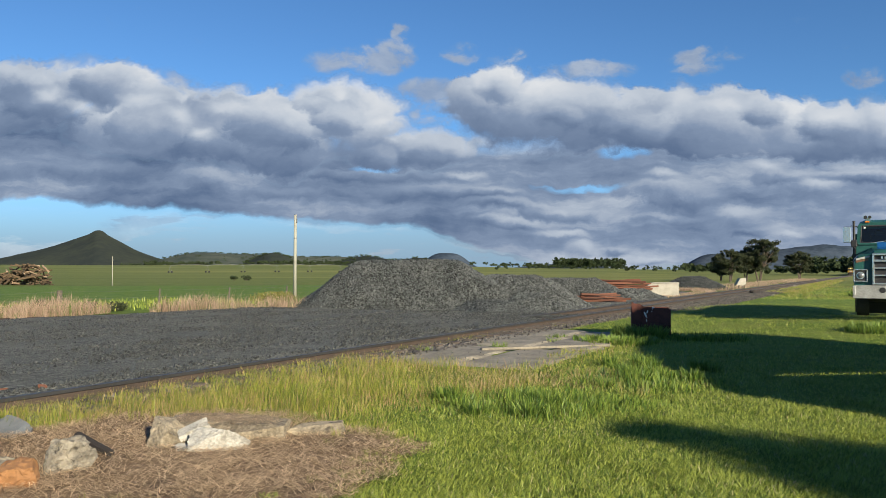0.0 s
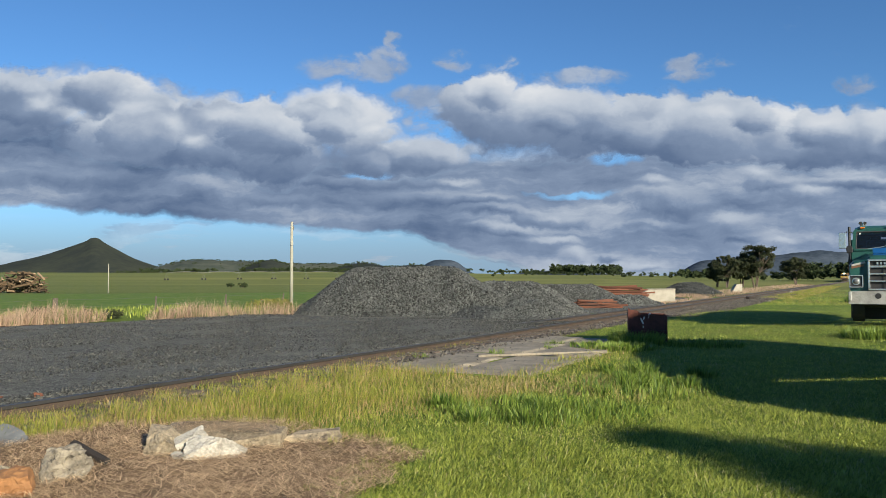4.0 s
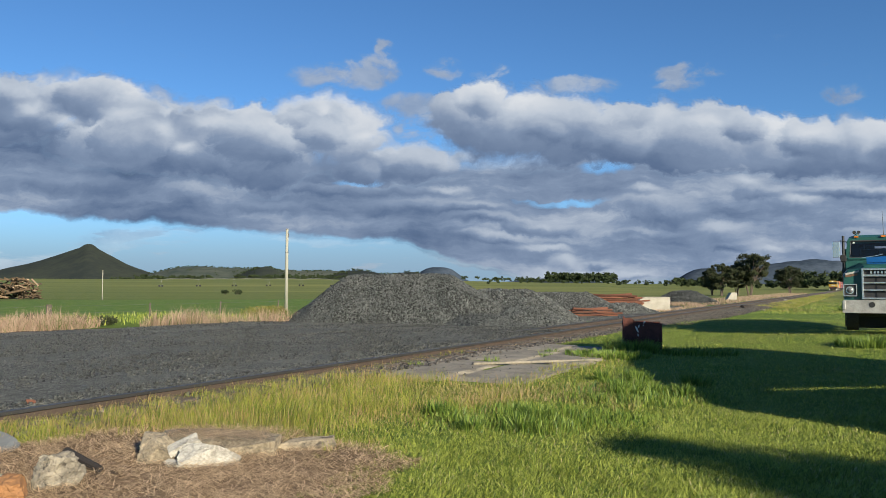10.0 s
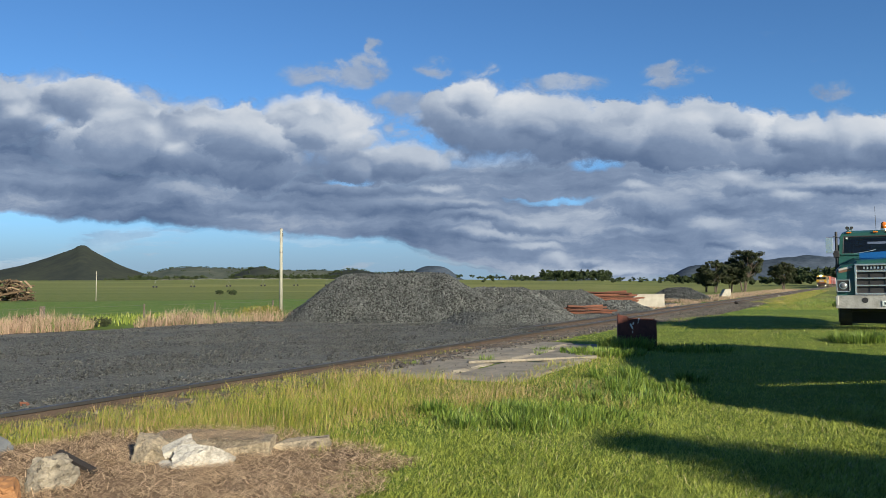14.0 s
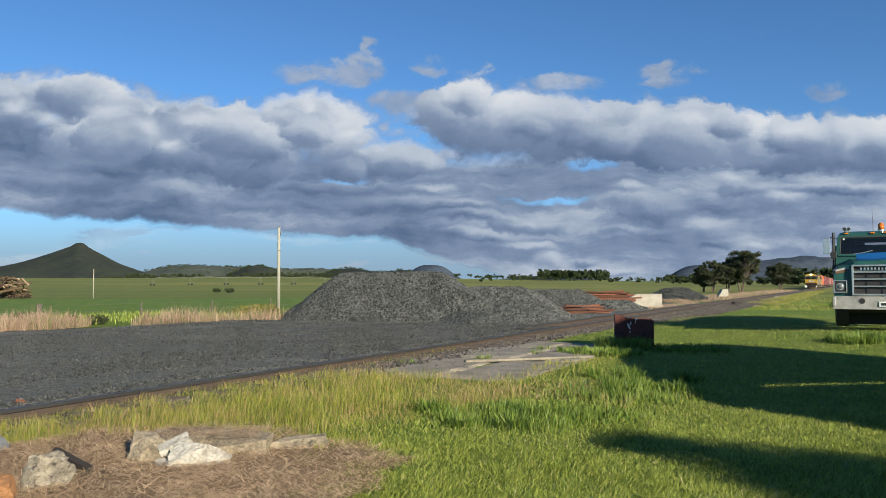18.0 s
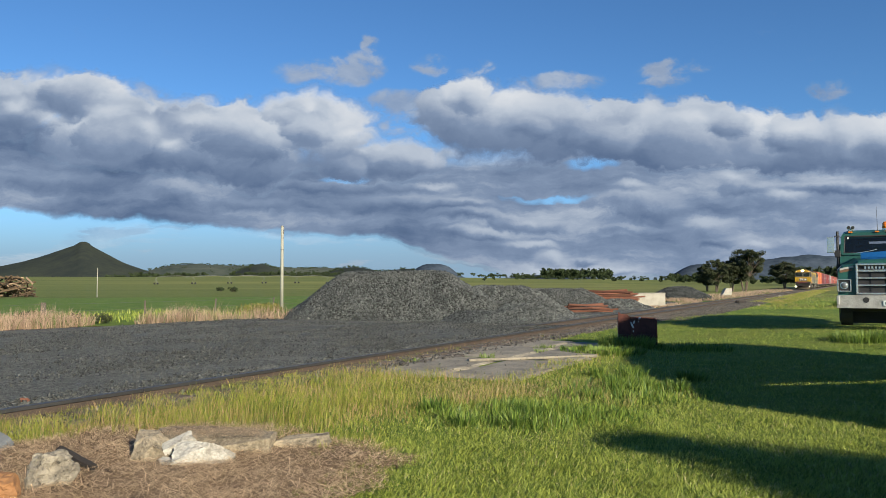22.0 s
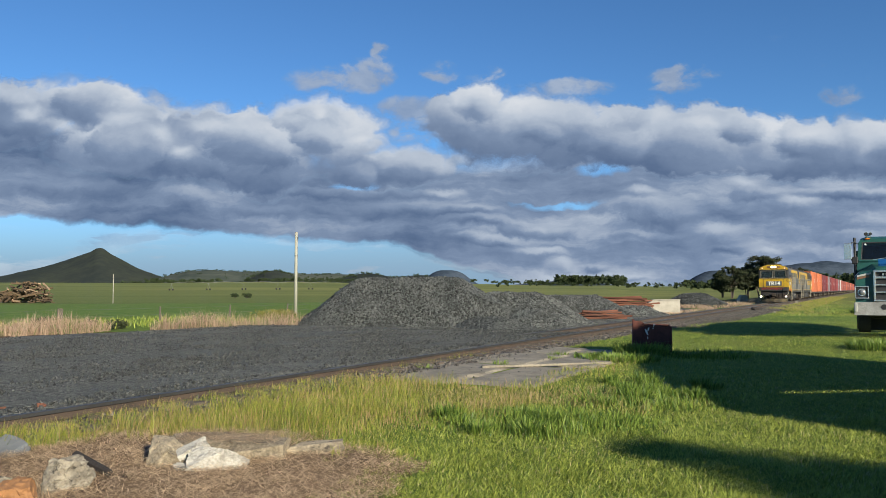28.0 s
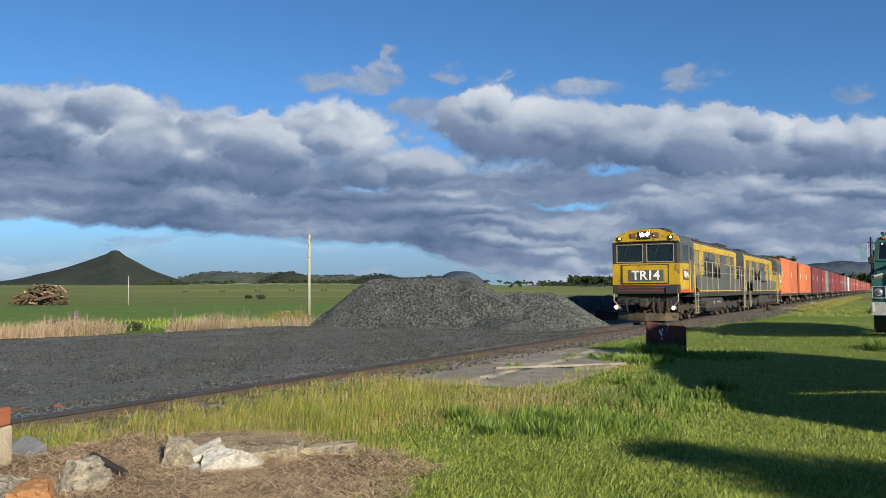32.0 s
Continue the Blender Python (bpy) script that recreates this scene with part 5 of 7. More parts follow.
ramp_blocks()
crag("marker_stone", "small white painted stone beside the track", 36.4, 82.0, 0.08, 0.28, 0.25, 0.25, (0, 0, 20), 31, M["pale_concrete"], 0.2, "stone")
crag("marker_stone", "small white painted stone beside the track", 20.2, 48.6, 0.05, 0.14, 0.12, 0.12, (0, 0, 50), 32, M["pale_concrete"], 0.2, "stone")
crag("timber_end", "dark broken end of an old sleeper by the rail", *track(57.0, 1.5, 0.10), 1.5, 0.4, 0.24, (0, 4, 50), 33, M["char"], 0.14, "timber")
crag("rust_scrap", "small scrap of rusty orange iron on the gravel", -4.75, 8.55, 0.185, 0.11, 0.08, 0.05, (0, 8, 20), 34, M["rust_rail"], 0.25, "scrap")
crag("rust_scrap", "small scrap of rusty orange iron on the gravel", -5.1, 8.35, 0.18, 0.13, 0.06, 0.04, (0, -4, 60), 35, M["rust_rail"], 0.25, "scrap")


# ---- trees ----
def tree(label, x, y, h, spread, seed, leaves=30000, leaf=0.10, z0=None):
    """A gum: leaning forked trunk, limbs, and a broken crown of leaf clumps."""
    thing = tagged(new("tree"), label, "tree")
    thing.location = (x, y, lie(x, y) if z0 is None else z0)
    g = np.random.default_rng(seed)
    trunk = Shape()
    clumps = []
    for k in range(3):
        a = g.uniform(0, 6.28)
        lean = g.uniform(0.08, 0.22) * h
        p0 = Vector((0.15 * math.cos(a), 0.15 * math.sin(a), -0.2))
        p1 = Vector((lean * 0.5 * math.cos(a), lean * 0.5 * math.sin(a), 0.28 * h))
        p2 = Vector((lean * 1.3 * math.cos(a), lean * 1.3 * math.sin(a), 0.52 * h))
        trunk.rod(p0, p1, 0.020 * h, 0.015 * h, 7).rod(p1, p2, 0.015 * h, 0.009 * h, 6)
        for j in range(6):
            b = a + g.uniform(-1.3, 1.3)
            q = p1.lerp(p2, g.uniform(0.2, 1.0))
            e = q + Vector((spread * 0.5 * g.uniform(0.3, 0.72) * math.cos(b), spread * 0.5 * g.uniform(0.3, 0.72) * math.sin(b), h * g.uniform(0.12, 0.40)))
            e.z = min(e.z, 0.9 * h)
            trunk.rod(q, e, 0.011 * h, 0.005 * h, 5)
            for _ in range(3):
                o = Vector(g.normal(0, 0.05 * h, 3))
                clumps.append((e.x + o.x, e.y + o.y, min(e.z + o.z * 0.7, 0.90 * h), h * g.uniform(0.045, 0.09)))
    for _ in range(95):
        a, q, rr = g.uniform(0, 6.28), g.uniform(0.27, 0.93), spread * 0.5 * g.uniform(0.15, 0.98)
        rr *= math.sqrt(max(0.05, 1.0 - (abs(q - 0.56) / 0.39) ** 2))
        if g.random() < 0.25:
            rr *= 1.12
        clumps.append((rr * math.cos(a), rr * math.sin(a), q * h, h * g.uniform(0.035, 0.105)))
    part("trunk", trunk, M["bark"], thing)
    part("crown", leaf_mesh(g, clumps, leaves, leaf, M["leaf"]), None, thing)
    return thing


tree("bushy grey-green gum tree with several stems", sit(478, 128), 128, 5.6, 7.0, 201)
tree("bushy grey-green gum tree with several stems", sit(506, 133), 133, 5.6, 6.0, 202)
tree("taller dense gum tree with spreading limbs", sit(529, 128), 128, 7.4, 6.2, 203, 38000)
tree("small gum tree with a flat crown", sit(600, 165), 165, 6.4, 6.0, 204)
tree("bushy grey-green gum tree behind the others", sit(462, 140), 140, 4.2, 4.0, 205, 12000)


def far_wood(name, label, centres, per, leaf, seed, hgt):
    """A far belt of trees: clumps of leaves on short trunks, in one mesh."""
    g = np.random.default_rng(seed)
    clumps = []
    for x, y, h in centres:
        z = lie(x, y)
        for _ in range(per):
            clumps.append((x + g.normal(0, 0.22 * h), y + g.normal(0, 0.22 * h), z + h * g.uniform(0.3, 0.85), h * g.uniform(0.14, 0.26)))
    me = leaf_mesh(g, clumps, len(clumps) * 26, leaf, M["far_leaf"])
    ob = tagged(new(name, me), label, "trees", "", "stuff")
    return ob


def belts():
    g = random.Random(33)

    def row(n, u0, u1, y0, y1, h0, h1):
        return [(sit(g.uniform(u0, u1), y), y, g.uniform(h0, h1)) for y in [g.uniform(y0, y1) for _ in range(n)]]

    far_wood("far_wood", "dark wooded knoll on the plain", row(70, 172, 292, 900, 980, 9, 15), 5, 1.6, 301, 12)
    far_wood("far_trees", "scattered dark trees on the far plain", row(40, 60, 460, 520, 900, 3, 6), 4, 0.9, 302, 5)
    far_wood("far_trees", "scattered dark trees on the far plain", row(70, -260, 180, 900, 1150, 4, 9), 4, 1.1, 303, 5)
    far_wood("far_wood", "belt of dark trees behind the railway", row(26, 400, 470, 560, 640, 6, 9), 5, 1.2, 304, 8)
    far_wood("far_wood", "belt of dark trees behind the railway", row(40, 615, 720, 420, 520, 8, 13), 5, 1.3, 305, 10)
    far_wood("far_wood", "belt of dark trees behind the railway", row(22, 540, 630, 480, 560, 4, 7), 5, 1.1, 306, 10)
    far_wood("far_trees", "dark hedge along the foot of the mountain", row(60, -560, -420, 1000, 1060, 3, 7), 4, 1.2, 307, 6)
    far_wood("far_trees", "trees at the far field's edge", row(60, -380, -190, 1080, 1140, 4, 9), 4, 1.2, 308, 6)


belts()


def ridge_trees():
    """Single small trees standing along the skyline of the low ridges."""
    g = np.random.default_rng(44)
    clumps = []
    def put(x, y, z, h):
        for _ in range(4):
            clumps.append((x + g.normal(0, 0.25 * h), y + g.normal(0, 2), z + h * g.uniform(0.25, 0.85), h * 0.26))

    for fn, y0, depth, u0, u1, n, h in ((RIDGE_2, 2050, 500, -560, -180, 300, 4.6), (RIDGE_3, 1700, 300, -400, -40, 300, 5)):
        for i in range(n):
            x = sit(g.uniform(u0, u1), y0)
            k = 0.0 if i % 2 else -g.random() ** 1.5 * 0.9
            put(x, y0 + depth * k * 0.5, fn(x) * (1 - abs(k) ** 1.6) - 7.5, h * g.uniform(0.6, 1.3))
    for u0, u1, y, n, h in ((-130, -40, 1120, 26, 8), (140, 420, 1150, 80, 6), (-600, -430, 1120, 50, 5)):
        for _ in range(n):
            x = sit(g.uniform(u0, u1), y)
            put(x, y, lie(x, y) - 0.5, h * g.uniform(0.6, 1.3))
    tagged(new("skyline_trees", leaf_mesh(g, clumps, len(clumps) * 14, 1.0, M["far_leaf"])), "sparse trees along the skyline of the low hills", "trees", "", "stuff")


ridge_trees()


# ---- the parked truck ----
M["truck_green"] = paint("faded_green_paint", (0.022, 0.090, 0.075), 0.38, dark=(0.012, 0.052, 0.044), big=2.2, fine=22, amount=0.8, bump=0.06, rust=(0.10, 0.075, 0.05), rust_at=0.70)
M["truck_blue"] = paint("blue_plastic", (0.008, 0.085, 0.27), 0.3, dark=(0.005, 0.05, 0.17), big=3, fine=30, bump=0.04)
M["chrome"] = paint("dull_chrome", (0.68, 0.68, 0.66), 0.24, 0.85, dark=(0.48, 0.46, 0.43), big=3, fine=25, bump=0.05)
M["bumper"] = paint("white_bumper", (0.40, 0.395, 0.37), 0.5, 0.2, dark=(0.15, 0.145, 0.13), big=3, fine=25, amount=0.7, bump=0.1, rust=(0.20, 0.09, 0.04), rust_at=0.69)
M["black"] = paint("black_paint", (0.018, 0.018, 0.019), 0.6, big=2, fine=20, bump=0.1)
M["dark_trim"] = paint("dark_cab_trim", (0.03, 0.03, 0.033), 0.8, big=2, fine=20, bump=0.1)
M["amber"] = paint("amber_lens", (0.62, 0.17, 0.02), 0.25, big=3, fine=20, bump=0)
M["red_lens"] = paint("red_lens", (0.16, 0.018, 0.012), 0.35, big=3, fine=20, bump=0)
M["lamp_glass"] = paint("lamp_glass", (0.20, 0.205, 0.205), 0.25, 0.3, dark=(0.12, 0.125, 0.125), big=8, fine=60, bump=0.05)
M["glass"] = glass("cab_glass")
M["plate"] = paint("plate_white", (0.62, 0.66, 0.62), 0.5, bump=0)
M["stripe_pale"] = paint("pale_stripe", (0.45, 0.44, 0.40), 0.5, big=3, fine=20, bump=0)
M["stripe_brown"] = paint("brown_stripe", (0.17, 0.09, 0.05), 0.5, big=3, fine=20, bump=0)
M["tray"] = paint("tray_steel", (0.06, 0.10, 0.085), 0.7, big=1, fine=14, bump=0.2, rust=(0.13, 0.06, 0.03), rust_at=0.62)


def truck():
    """Bonneted tipper seen head on; x across, y to its rear, origin on the ground under the bumper."""
    th = tagged(new("truck"), "old faded green bonneted truck with a chrome grille", "truck")
    th.matrix_world = pose(11.78, 20.1, 0.30, 0, 0, -TURN)
    g, c = M["truck_green"], M["chrome"]
    # bonnet: a lofted shell, narrower ahead
    def section(y, hw, top, fw, ftop):
        return [(-fw, y, 0.86), (-fw, y, ftop - 0.12), (-fw + 0.10, y, ftop), (-hw - 0.06, y, ftop + 0.05), (-hw, y, top - 0.07), (-hw + 0.08, y, top), (0, y, top + 0.03),
                (hw - 0.08, y, top), (hw, y, top - 0.07), (hw + 0.06, y, ftop + 0.05), (fw - 0.10, y, ftop), (fw, y, ftop - 0.12), (fw, y, 0.86)]
    secs = [section(0.10, 0.74, 1.76, 1.15, 1.62), section(0.16, 0.76, 1.80, 1.17, 1.66), section(0.8, 0.80, 1.86, 1.18, 1.70), section(1.55, 0.84, 1.93, 1.17, 1.74)]
    hood = Shape()
    n = len(secs[0])
    for s in secs:
        hood.v += s
    for k in range(len(secs) - 1):
        hood.f += [(k * n + i, k * n + i + 1, (k + 1) * n + i + 1, (k + 1) * n + i) for i in range(n - 1)]
    hood.f.append(tuple(range(n)))
    bonnet = part("bonnet", hood, g, th)
    part("stripe", Shape().box(-0.95, 0.094, 1.60, 0.34, 0.012, 0.05, Euler((0, radians(-14), 0)).to_matrix()), M["stripe_pale"], bonnet, "pale painted stripe")
    part("stripe", Shape().box(-0.97, 0.094, 1.53, 0.30, 0.012, 0.06, Euler((0, radians(-12), 0)).to_matrix()), M["stripe_brown"], bonnet, "brown painted stripe")
    part("bug_deflector", Shape().prism([(-0.60, 1.85), (0.60, 1.85), (0.60, 2.03), (0.0, 2.06), (-0.60, 2.03)], 0.52, 0.545), M["truck_blue"], th, "blue plastic bug deflector")
    part("deflector_lip", Shape().box(0, 0.505, 1.90, 1.16, 0.02, 0.03), M["truck_blue"], th)
    # grille
    gr = part("grille", Shape().box(0, 0.085, 1.30, 1.40, 0.03, 0.80), M["black"], th, "black mesh grille behind chrome bars")
    fr = Shape().box(0, 0.03, 1.692, 1.46, 0.09, 0.05, cut=0.01).box(0, 0.03, 0.905, 1.46, 0.09, 0.05, cut=0.01)
    fr.box(-0.705, 0.03, 1.30, 0.05, 0.09, 0.74, cut=0.01).box(0.705, 0.03, 1.30, 0.05, 0.09, 0.74, cut=0.01)
    part("grille_frame", fr, c, gr, "chrome grille surround")
    for z in (1.515, 1.325, 1.13, 1.545):
        part("grille_bar", Shape().box(0, 0.02, z, 1.36, 0.05, 0.042 if z != 1.545 else 0.012, cut=0.008), c, gr)
    for x in (-0.36, 0.0, 0.36):
        part("grille_upright", Shape().box(x, 0.055, 1.28, 0.02, 0.02, 0.70), M["black"], gr)
    for i in range(13):
        part("badge_bar", Shape().box(-0.50 + i * 0.0835, 0.028, 1.605, 0.045, 0.02, 0.062), c, gr)
    # headlamps
    for s in (-1, 1):
        hl = part("headlamp", Shape().box(s * 1.01, 0.07, 1.125, 0.31, 0.09, 0.33, cut=0.03), M["black"], th)
        b = Shape()
        for dx, dz, sx, sz in ((0, 0.155, 0.33, 0.028), (0, -0.155, 0.33, 0.028), (0.155, 0, 0.028, 0.30), (-0.155, 0, 0.028, 0.30)):
            b.box(s * 1.01 + dx, 0.015, 1.125 + dz, sx, 0.03, sz, cut=0.006)
        part("bezel", b, c, hl, "chrome bezel")
        part("lens", Shape().rod((s * 1.01, 0.03, 1.125), (s * 1.01, 0.005, 1.125), 0.085, 0.075, 20), M["lamp_glass"], hl, "round glass lens", True)
        part("rim", Shape().rod((s * 1.01, 0.04, 1.125), (s * 1.01, 0.02, 1.125), 0.100, 0.100, 20), c, hl)
    # bumper
    pr = [(-1.20, 0.52), (1.20, 0.52), (1.20, 0.80), (1.17, 0.86), (-1.17, 0.86), (-1.20, 0.80)]
    bu = part("bumper", Shape().prism(pr, -0.16, 0.06).box(0, -0.165, 0.53, 2.36, 0.02, 0.03), M["bumper"], th, "scratched pale bumper with rust spots")
    for x in (-0.50, 0.50):
        part("tow_hole", Shape().rod((x, -0.158, 0.735), (x, -0.168, 0.735), 0.075, 0.075, 14), M["black"], bu)
    pl = part("number_plate", Shape().box(0.08, -0.18, 0.655, 0.37, 0.012, 0.14, cut=0.005), M["plate"], bu, "pale number plate with plain bars")
    part("plate_bar", Shape().box(0.08, -0.19, 0.655, 0.27, 0.006, 0.06), M["black"], pl)
    part("step", Shape().box(-1.16, 0.0, 0.72, 0.08, 0.5, 0.25, cut=0.02), M["bumper"], bu)
    # cab
    cab = Shape()
    def ring(y, hw, z0, z1, r):
        return [(-hw, y, z0), (-hw * 0.985, y, z1 - r), (-hw * 0.94, y, z1 - r * 0.3), (-hw * 0.82, y, z1), (hw * 0.82, y, z1), (hw * 0.94, y, z1 - r * 0.3), (hw * 0.985, y, z1 - r), (hw, y, z0)]
    rings = [ring(1.62, 1.10, 2.50, 2.66, 0.12), ring(1.85, 1.08, 2.50, 2.73, 0.16), ring(3.05, 1.08, 2.50, 2.72, 0.16)]
    for r in rings:
        cab.v += r
    n = 8
    for k in range(2):
        cab.f += [(k * n + i, k * n + i + 1, (k + 1) * n + i + 1, (k + 1) * n + i) for i in range(n - 1)]
    cab.f += [tuple(range(n)), tuple(range(2 * n, 3 * n))]
    part("roof", cab, g, th)
    cabin = part("cabin", Shape().prism([(1.42, 0.9), (3.05, 0.9), (3.05, 2.02), (1.42, 2.02)], -1.12, -1.06, "x").prism([(1.42, 0.9), (3.05, 0.9), (3.05, 2.02), (1.42, 2.02)], 1.06, 1.12, "x")
                 .box(0, 1.45, 1.50, 2.2, 0.05, 1.06).box(0, 3.03, 1.5, 2.2, 0.05, 1.1).box(0, 2.2, 0.95, 2.2, 1.6, 0.06), g, th)
    for s in (-1, 1):
        part("pillar", Shape().prism([(s * 1.12, 2.0), (s * 1.03, 2.0), (s * 0.99, 2.56), (s * 1.07, 2.56)], 1.48, 1.60), g, cabin)
        part("rear_pillar", Shape().box(s * 1.05, 3.0, 2.26, 0.08, 0.10, 0.55), g, cabin)
    part("rear_panel", Shape().box(-0.75, 3.03, 2.28, 0.55, 0.04, 0.5).box(0.75, 3.03, 2.28, 0.55, 0.04, 0.5).box(0, 3.03, 2.5, 1.0, 0.04, 0.1), M["dark_trim"], cabin)
    part("cowl", Shape().box(0, 1.47, 2.02, 2.16, 0.16, 0.06, cut=0.02), g, cabin)
    ws = part("windscreen", Shape().add([(-1.02, 1.51, 2.05), (1.02, 1.51, 2.05), (0.98, 1.62, 2.545), (-0.98, 1.62, 2.545)], [(0, 1, 2, 3)]), M["glass"], cabin, "dark reflecting windscreen")
    sl = Shape().tube([(-1.02, 1.50, 2.05), (1.02, 1.50, 2.05), (0.985, 1.61, 2.545), (-0.985, 1.61, 2.545), (-1.02, 1.50, 2.05)], 0.022, 6)
    part("screen_seal", sl, M["dark_trim"], ws, "dark rubber seal")
    part("sticker", Shape().box(-0.90, 1.598, 2.50, 0.05, 0.006, 0.05), M["plate"], ws)
    for x0, x1, z1 in ((-0.55, -0.18, 2.16), (0.3, 0.65, 2.16)):
        part("wiper", Shape().tube([(x0 - 0.3, 1.47, 2.03), (x1 - 0.2, 1.49, 2.10), (x1, 1.50, 2.15)], 0.012, 5), M["chrome"], cabin)
    part("dashboard", Shape().box(0, 1.72, 1.98, 2.0, 0.4, 0.12, cut=0.03), M["dark_trim"], cabin)
    for x in (-0.5, 0.5):
        st = part("seat_back", Shape().box(x, 2.6, 1.95, 0.5, 0.14, 0.8, cut=0.06), M["dark_trim"], cabin)
        part("headrest", Shape().box(x, 2.6, 2.40, 0.28, 0.12, 0.16, cut=0.05), M["dark_trim"], st)
    part("steering_wheel", Shape().tube([(0.5 + 0.22 * math.cos(a * 0.628), 2.0 + 0.1 * math.sin(a * 0.628), 2.05 + 0.16 * math.sin(a * 0.628)) for a in range(11)], 0.016, 6), M["black"], cabin)
    # on the roof
    horn = part("horn", Shape().rod((-0.88, 1.62, 2.80), (-0.88, 2.1, 2.82), 0.055, 0.02, 12).rod((-0.77, 1.62, 2.80), (-0.77, 2.0, 2.82), 0.05, 0.02, 12).box(-0.82, 1.85, 2.75, 0.14, 0.08, 0.10), c, th, "pair of chrome air horns")
    part("horn_mouth", Shape().rod((-0.88, 1.60, 2.80), (-0.88, 1.62, 2.80), 0.046, 0.046, 12).rod((-0.77, 1.60, 2.80), (-0.77, 1.62, 2.80), 0.042, 0.042, 12), M["black"], horn)
    bc = part("beacon", Shape().rod((0.06, 1.95, 2.77), (0.06, 1.95, 2.93), 0.085, 0.075, 14).rod((0.06, 1.95, 2.93), (0.06, 1.95, 2.97), 0.075, 0.03, 14), M["amber"], th, "amber warning beacon", True)
    part("beacon_base", Shape().rod((0.06, 1.95, 2.71), (0.06, 1.95, 2.77), 0.09, None, 14), M["chrome"], bc)
    for x in (-0.84, -0.17, 0.17, 0.84):
        part("marker_lamp", Shape().box(x, 1.60, 2.665, 0.12, 0.05, 0.045, cut=0.01), M["amber"], th, "small amber marker lamp")
    part("aerial", Shape().rod((-0.14, 1.9, 2.70), (-0.16, 1.9, 3.42), 0.008, 0.004, 5), M["black"], th)
    # mirrors and pipes
    for s in (-1, 1):
        mi = part("mirror", Shape().box(s * 1.345, 1.15, 2.29, 0.19, 0.05, 0.46, cut=0.03), c, th, "chrome backed wing mirror")
        part("mirror_glass", Shape().box(s * 1.345, 1.178, 2.29, 0.15, 0.006, 0.41), M["lamp_glass"], mi)
        part("mirror_arm", Shape().tube([(s * 1.10, 1.45, 2.53), (s * 1.24, 1.2, 2.54), (s * 1.25, 1.15, 2.50)], 0.013, 6).tube([(s * 1.10, 1.45, 2.0), (s * 1.24, 1.2, 2.0), (s * 1.25, 1.15, 2.08)], 0.013, 6), M["black"], mi)
        part("low_mirror", Shape().box(s * 1.17, 1.2, 2.03, 0.15, 0.07, 0.2, cut=0.03), M["black"], th, "black round-cornered lower mirror")
        part("side_lamp", Shape().rod((s * 1.15, 0.9, 1.50), (s * 1.15, 0.86, 1.50), 0.062, 0.055, 12), M["red_lens"], th, "dull red side lamp")
        part("lamp_stem", Shape().tube([(s * 1.14, 1.4, 2.0), (s * 1.15, 1.0, 1.85), (s * 1.15, 0.9, 1.53)], 0.012, 5), M["black"], th)
    part("exhaust_stack", Shape().rod((-1.18, 3.2, 0.9), (-1.18, 3.2, 2.3), 0.055, None, 10), M["black"], th)
    part("air_intake", Shape().rod((-1.17, 1.42, 1.9), (-1.17, 1.42, 2.69), 0.035, None, 8), M["black"], th)
    # running gear and tray
    for x in (-0.97, 0.97):
        part("mudflap", Shape().box(x, 1.6, 0.36, 0.4, 0.02, 0.6), M["black"], th)
    part("chassis_rail", Shape().box(-0.42, 3.9, 0.72, 0.08, 7.6, 0.24), M["black"], th)
    part("chassis_rail", Shape().box(0.42, 3.9, 0.72, 0.08, 7.6, 0.24), M["black"], th)
    part("axle", Shape().rod((-1.0, 0.95, 0.46), (1.0, 0.95, 0.46), 0.07, None, 8), M["black"], th)
    # black box added for the deep shade under the bumper
    part("radiator_guard", Shape().box(0, 1.62, 0.44, 2.2, 0.2, 0.80), M["black"], th)
    for y in (0.95, 5.4, 6.6):
        for s in (-1, 1):
            wh = part("wheel", Shape().rod((s * 0.82, y, 0.48), (s * 1.12, y, 0.48), 0.48, 0.48, 22), M["tyre"], th, "", False)
            part("rim", Shape().rod((s * 1.10, y, 0.48), (s * 1.13, y, 0.48), 0.25, 0.2, 14), M["chrome"], wh)
    tr = Shape().box(0, 5.6, 1.08, 2.4, 4.4, 0.12)
    for x in (-1.17, 1.17):
        tr.box(x, 5.6, 1.55, 0.06, 4.4, 0.9)
    tr.box(0, 3.42, 1.75, 2.4, 0.06, 1.3).box(0, 7.78, 1.55, 2.4, 0.06, 0.9)
    part("tray", tr, M["tray"], th, "dark steel tipper tray")


truck()


# ---- unseen casters added out of view to shade the lawn ----
def shade_wall(name, x, y, length, height, turn, slot=None):
    """A plain added wall that casts shade; slot: ends and height of a slanting gap, for a lit streak."""
    th = tagged(new(name), "unseen plain wall added to shade the lawn", "wall", "", "structure")
    th.matrix_world = pose(x, y, lie(x, y) - 0.1, 0, 0, turn)
    sh = Shape()
    # outline worked back from the shadow edges on lawn and bin
    top = [(0, 0), (length, 0), (length, 2.5), (7.2, 3.0), (6.5, height), (5.3, height), (4.8, 3.2), (2.13, 2.75), (0, 2.0)]
    if slot:
        (s0, z0), (s1, z1), gap = slot
        sh.prism([(0, 0), (length, 0), (length, z1), (s1, z1), (s0, z0), (0, z0)], -0.06, 0.06)
        sh.prism([(0, z0), (s0, z0), (s0, z0 + gap), (s1, z1 + gap), (s1, z1), (length, z1)] + top[2:], -0.06, 0.06)
    else:
        sh.prism(top, -0.06, 0.06)
    part("boards", sh, M["wood"], th)


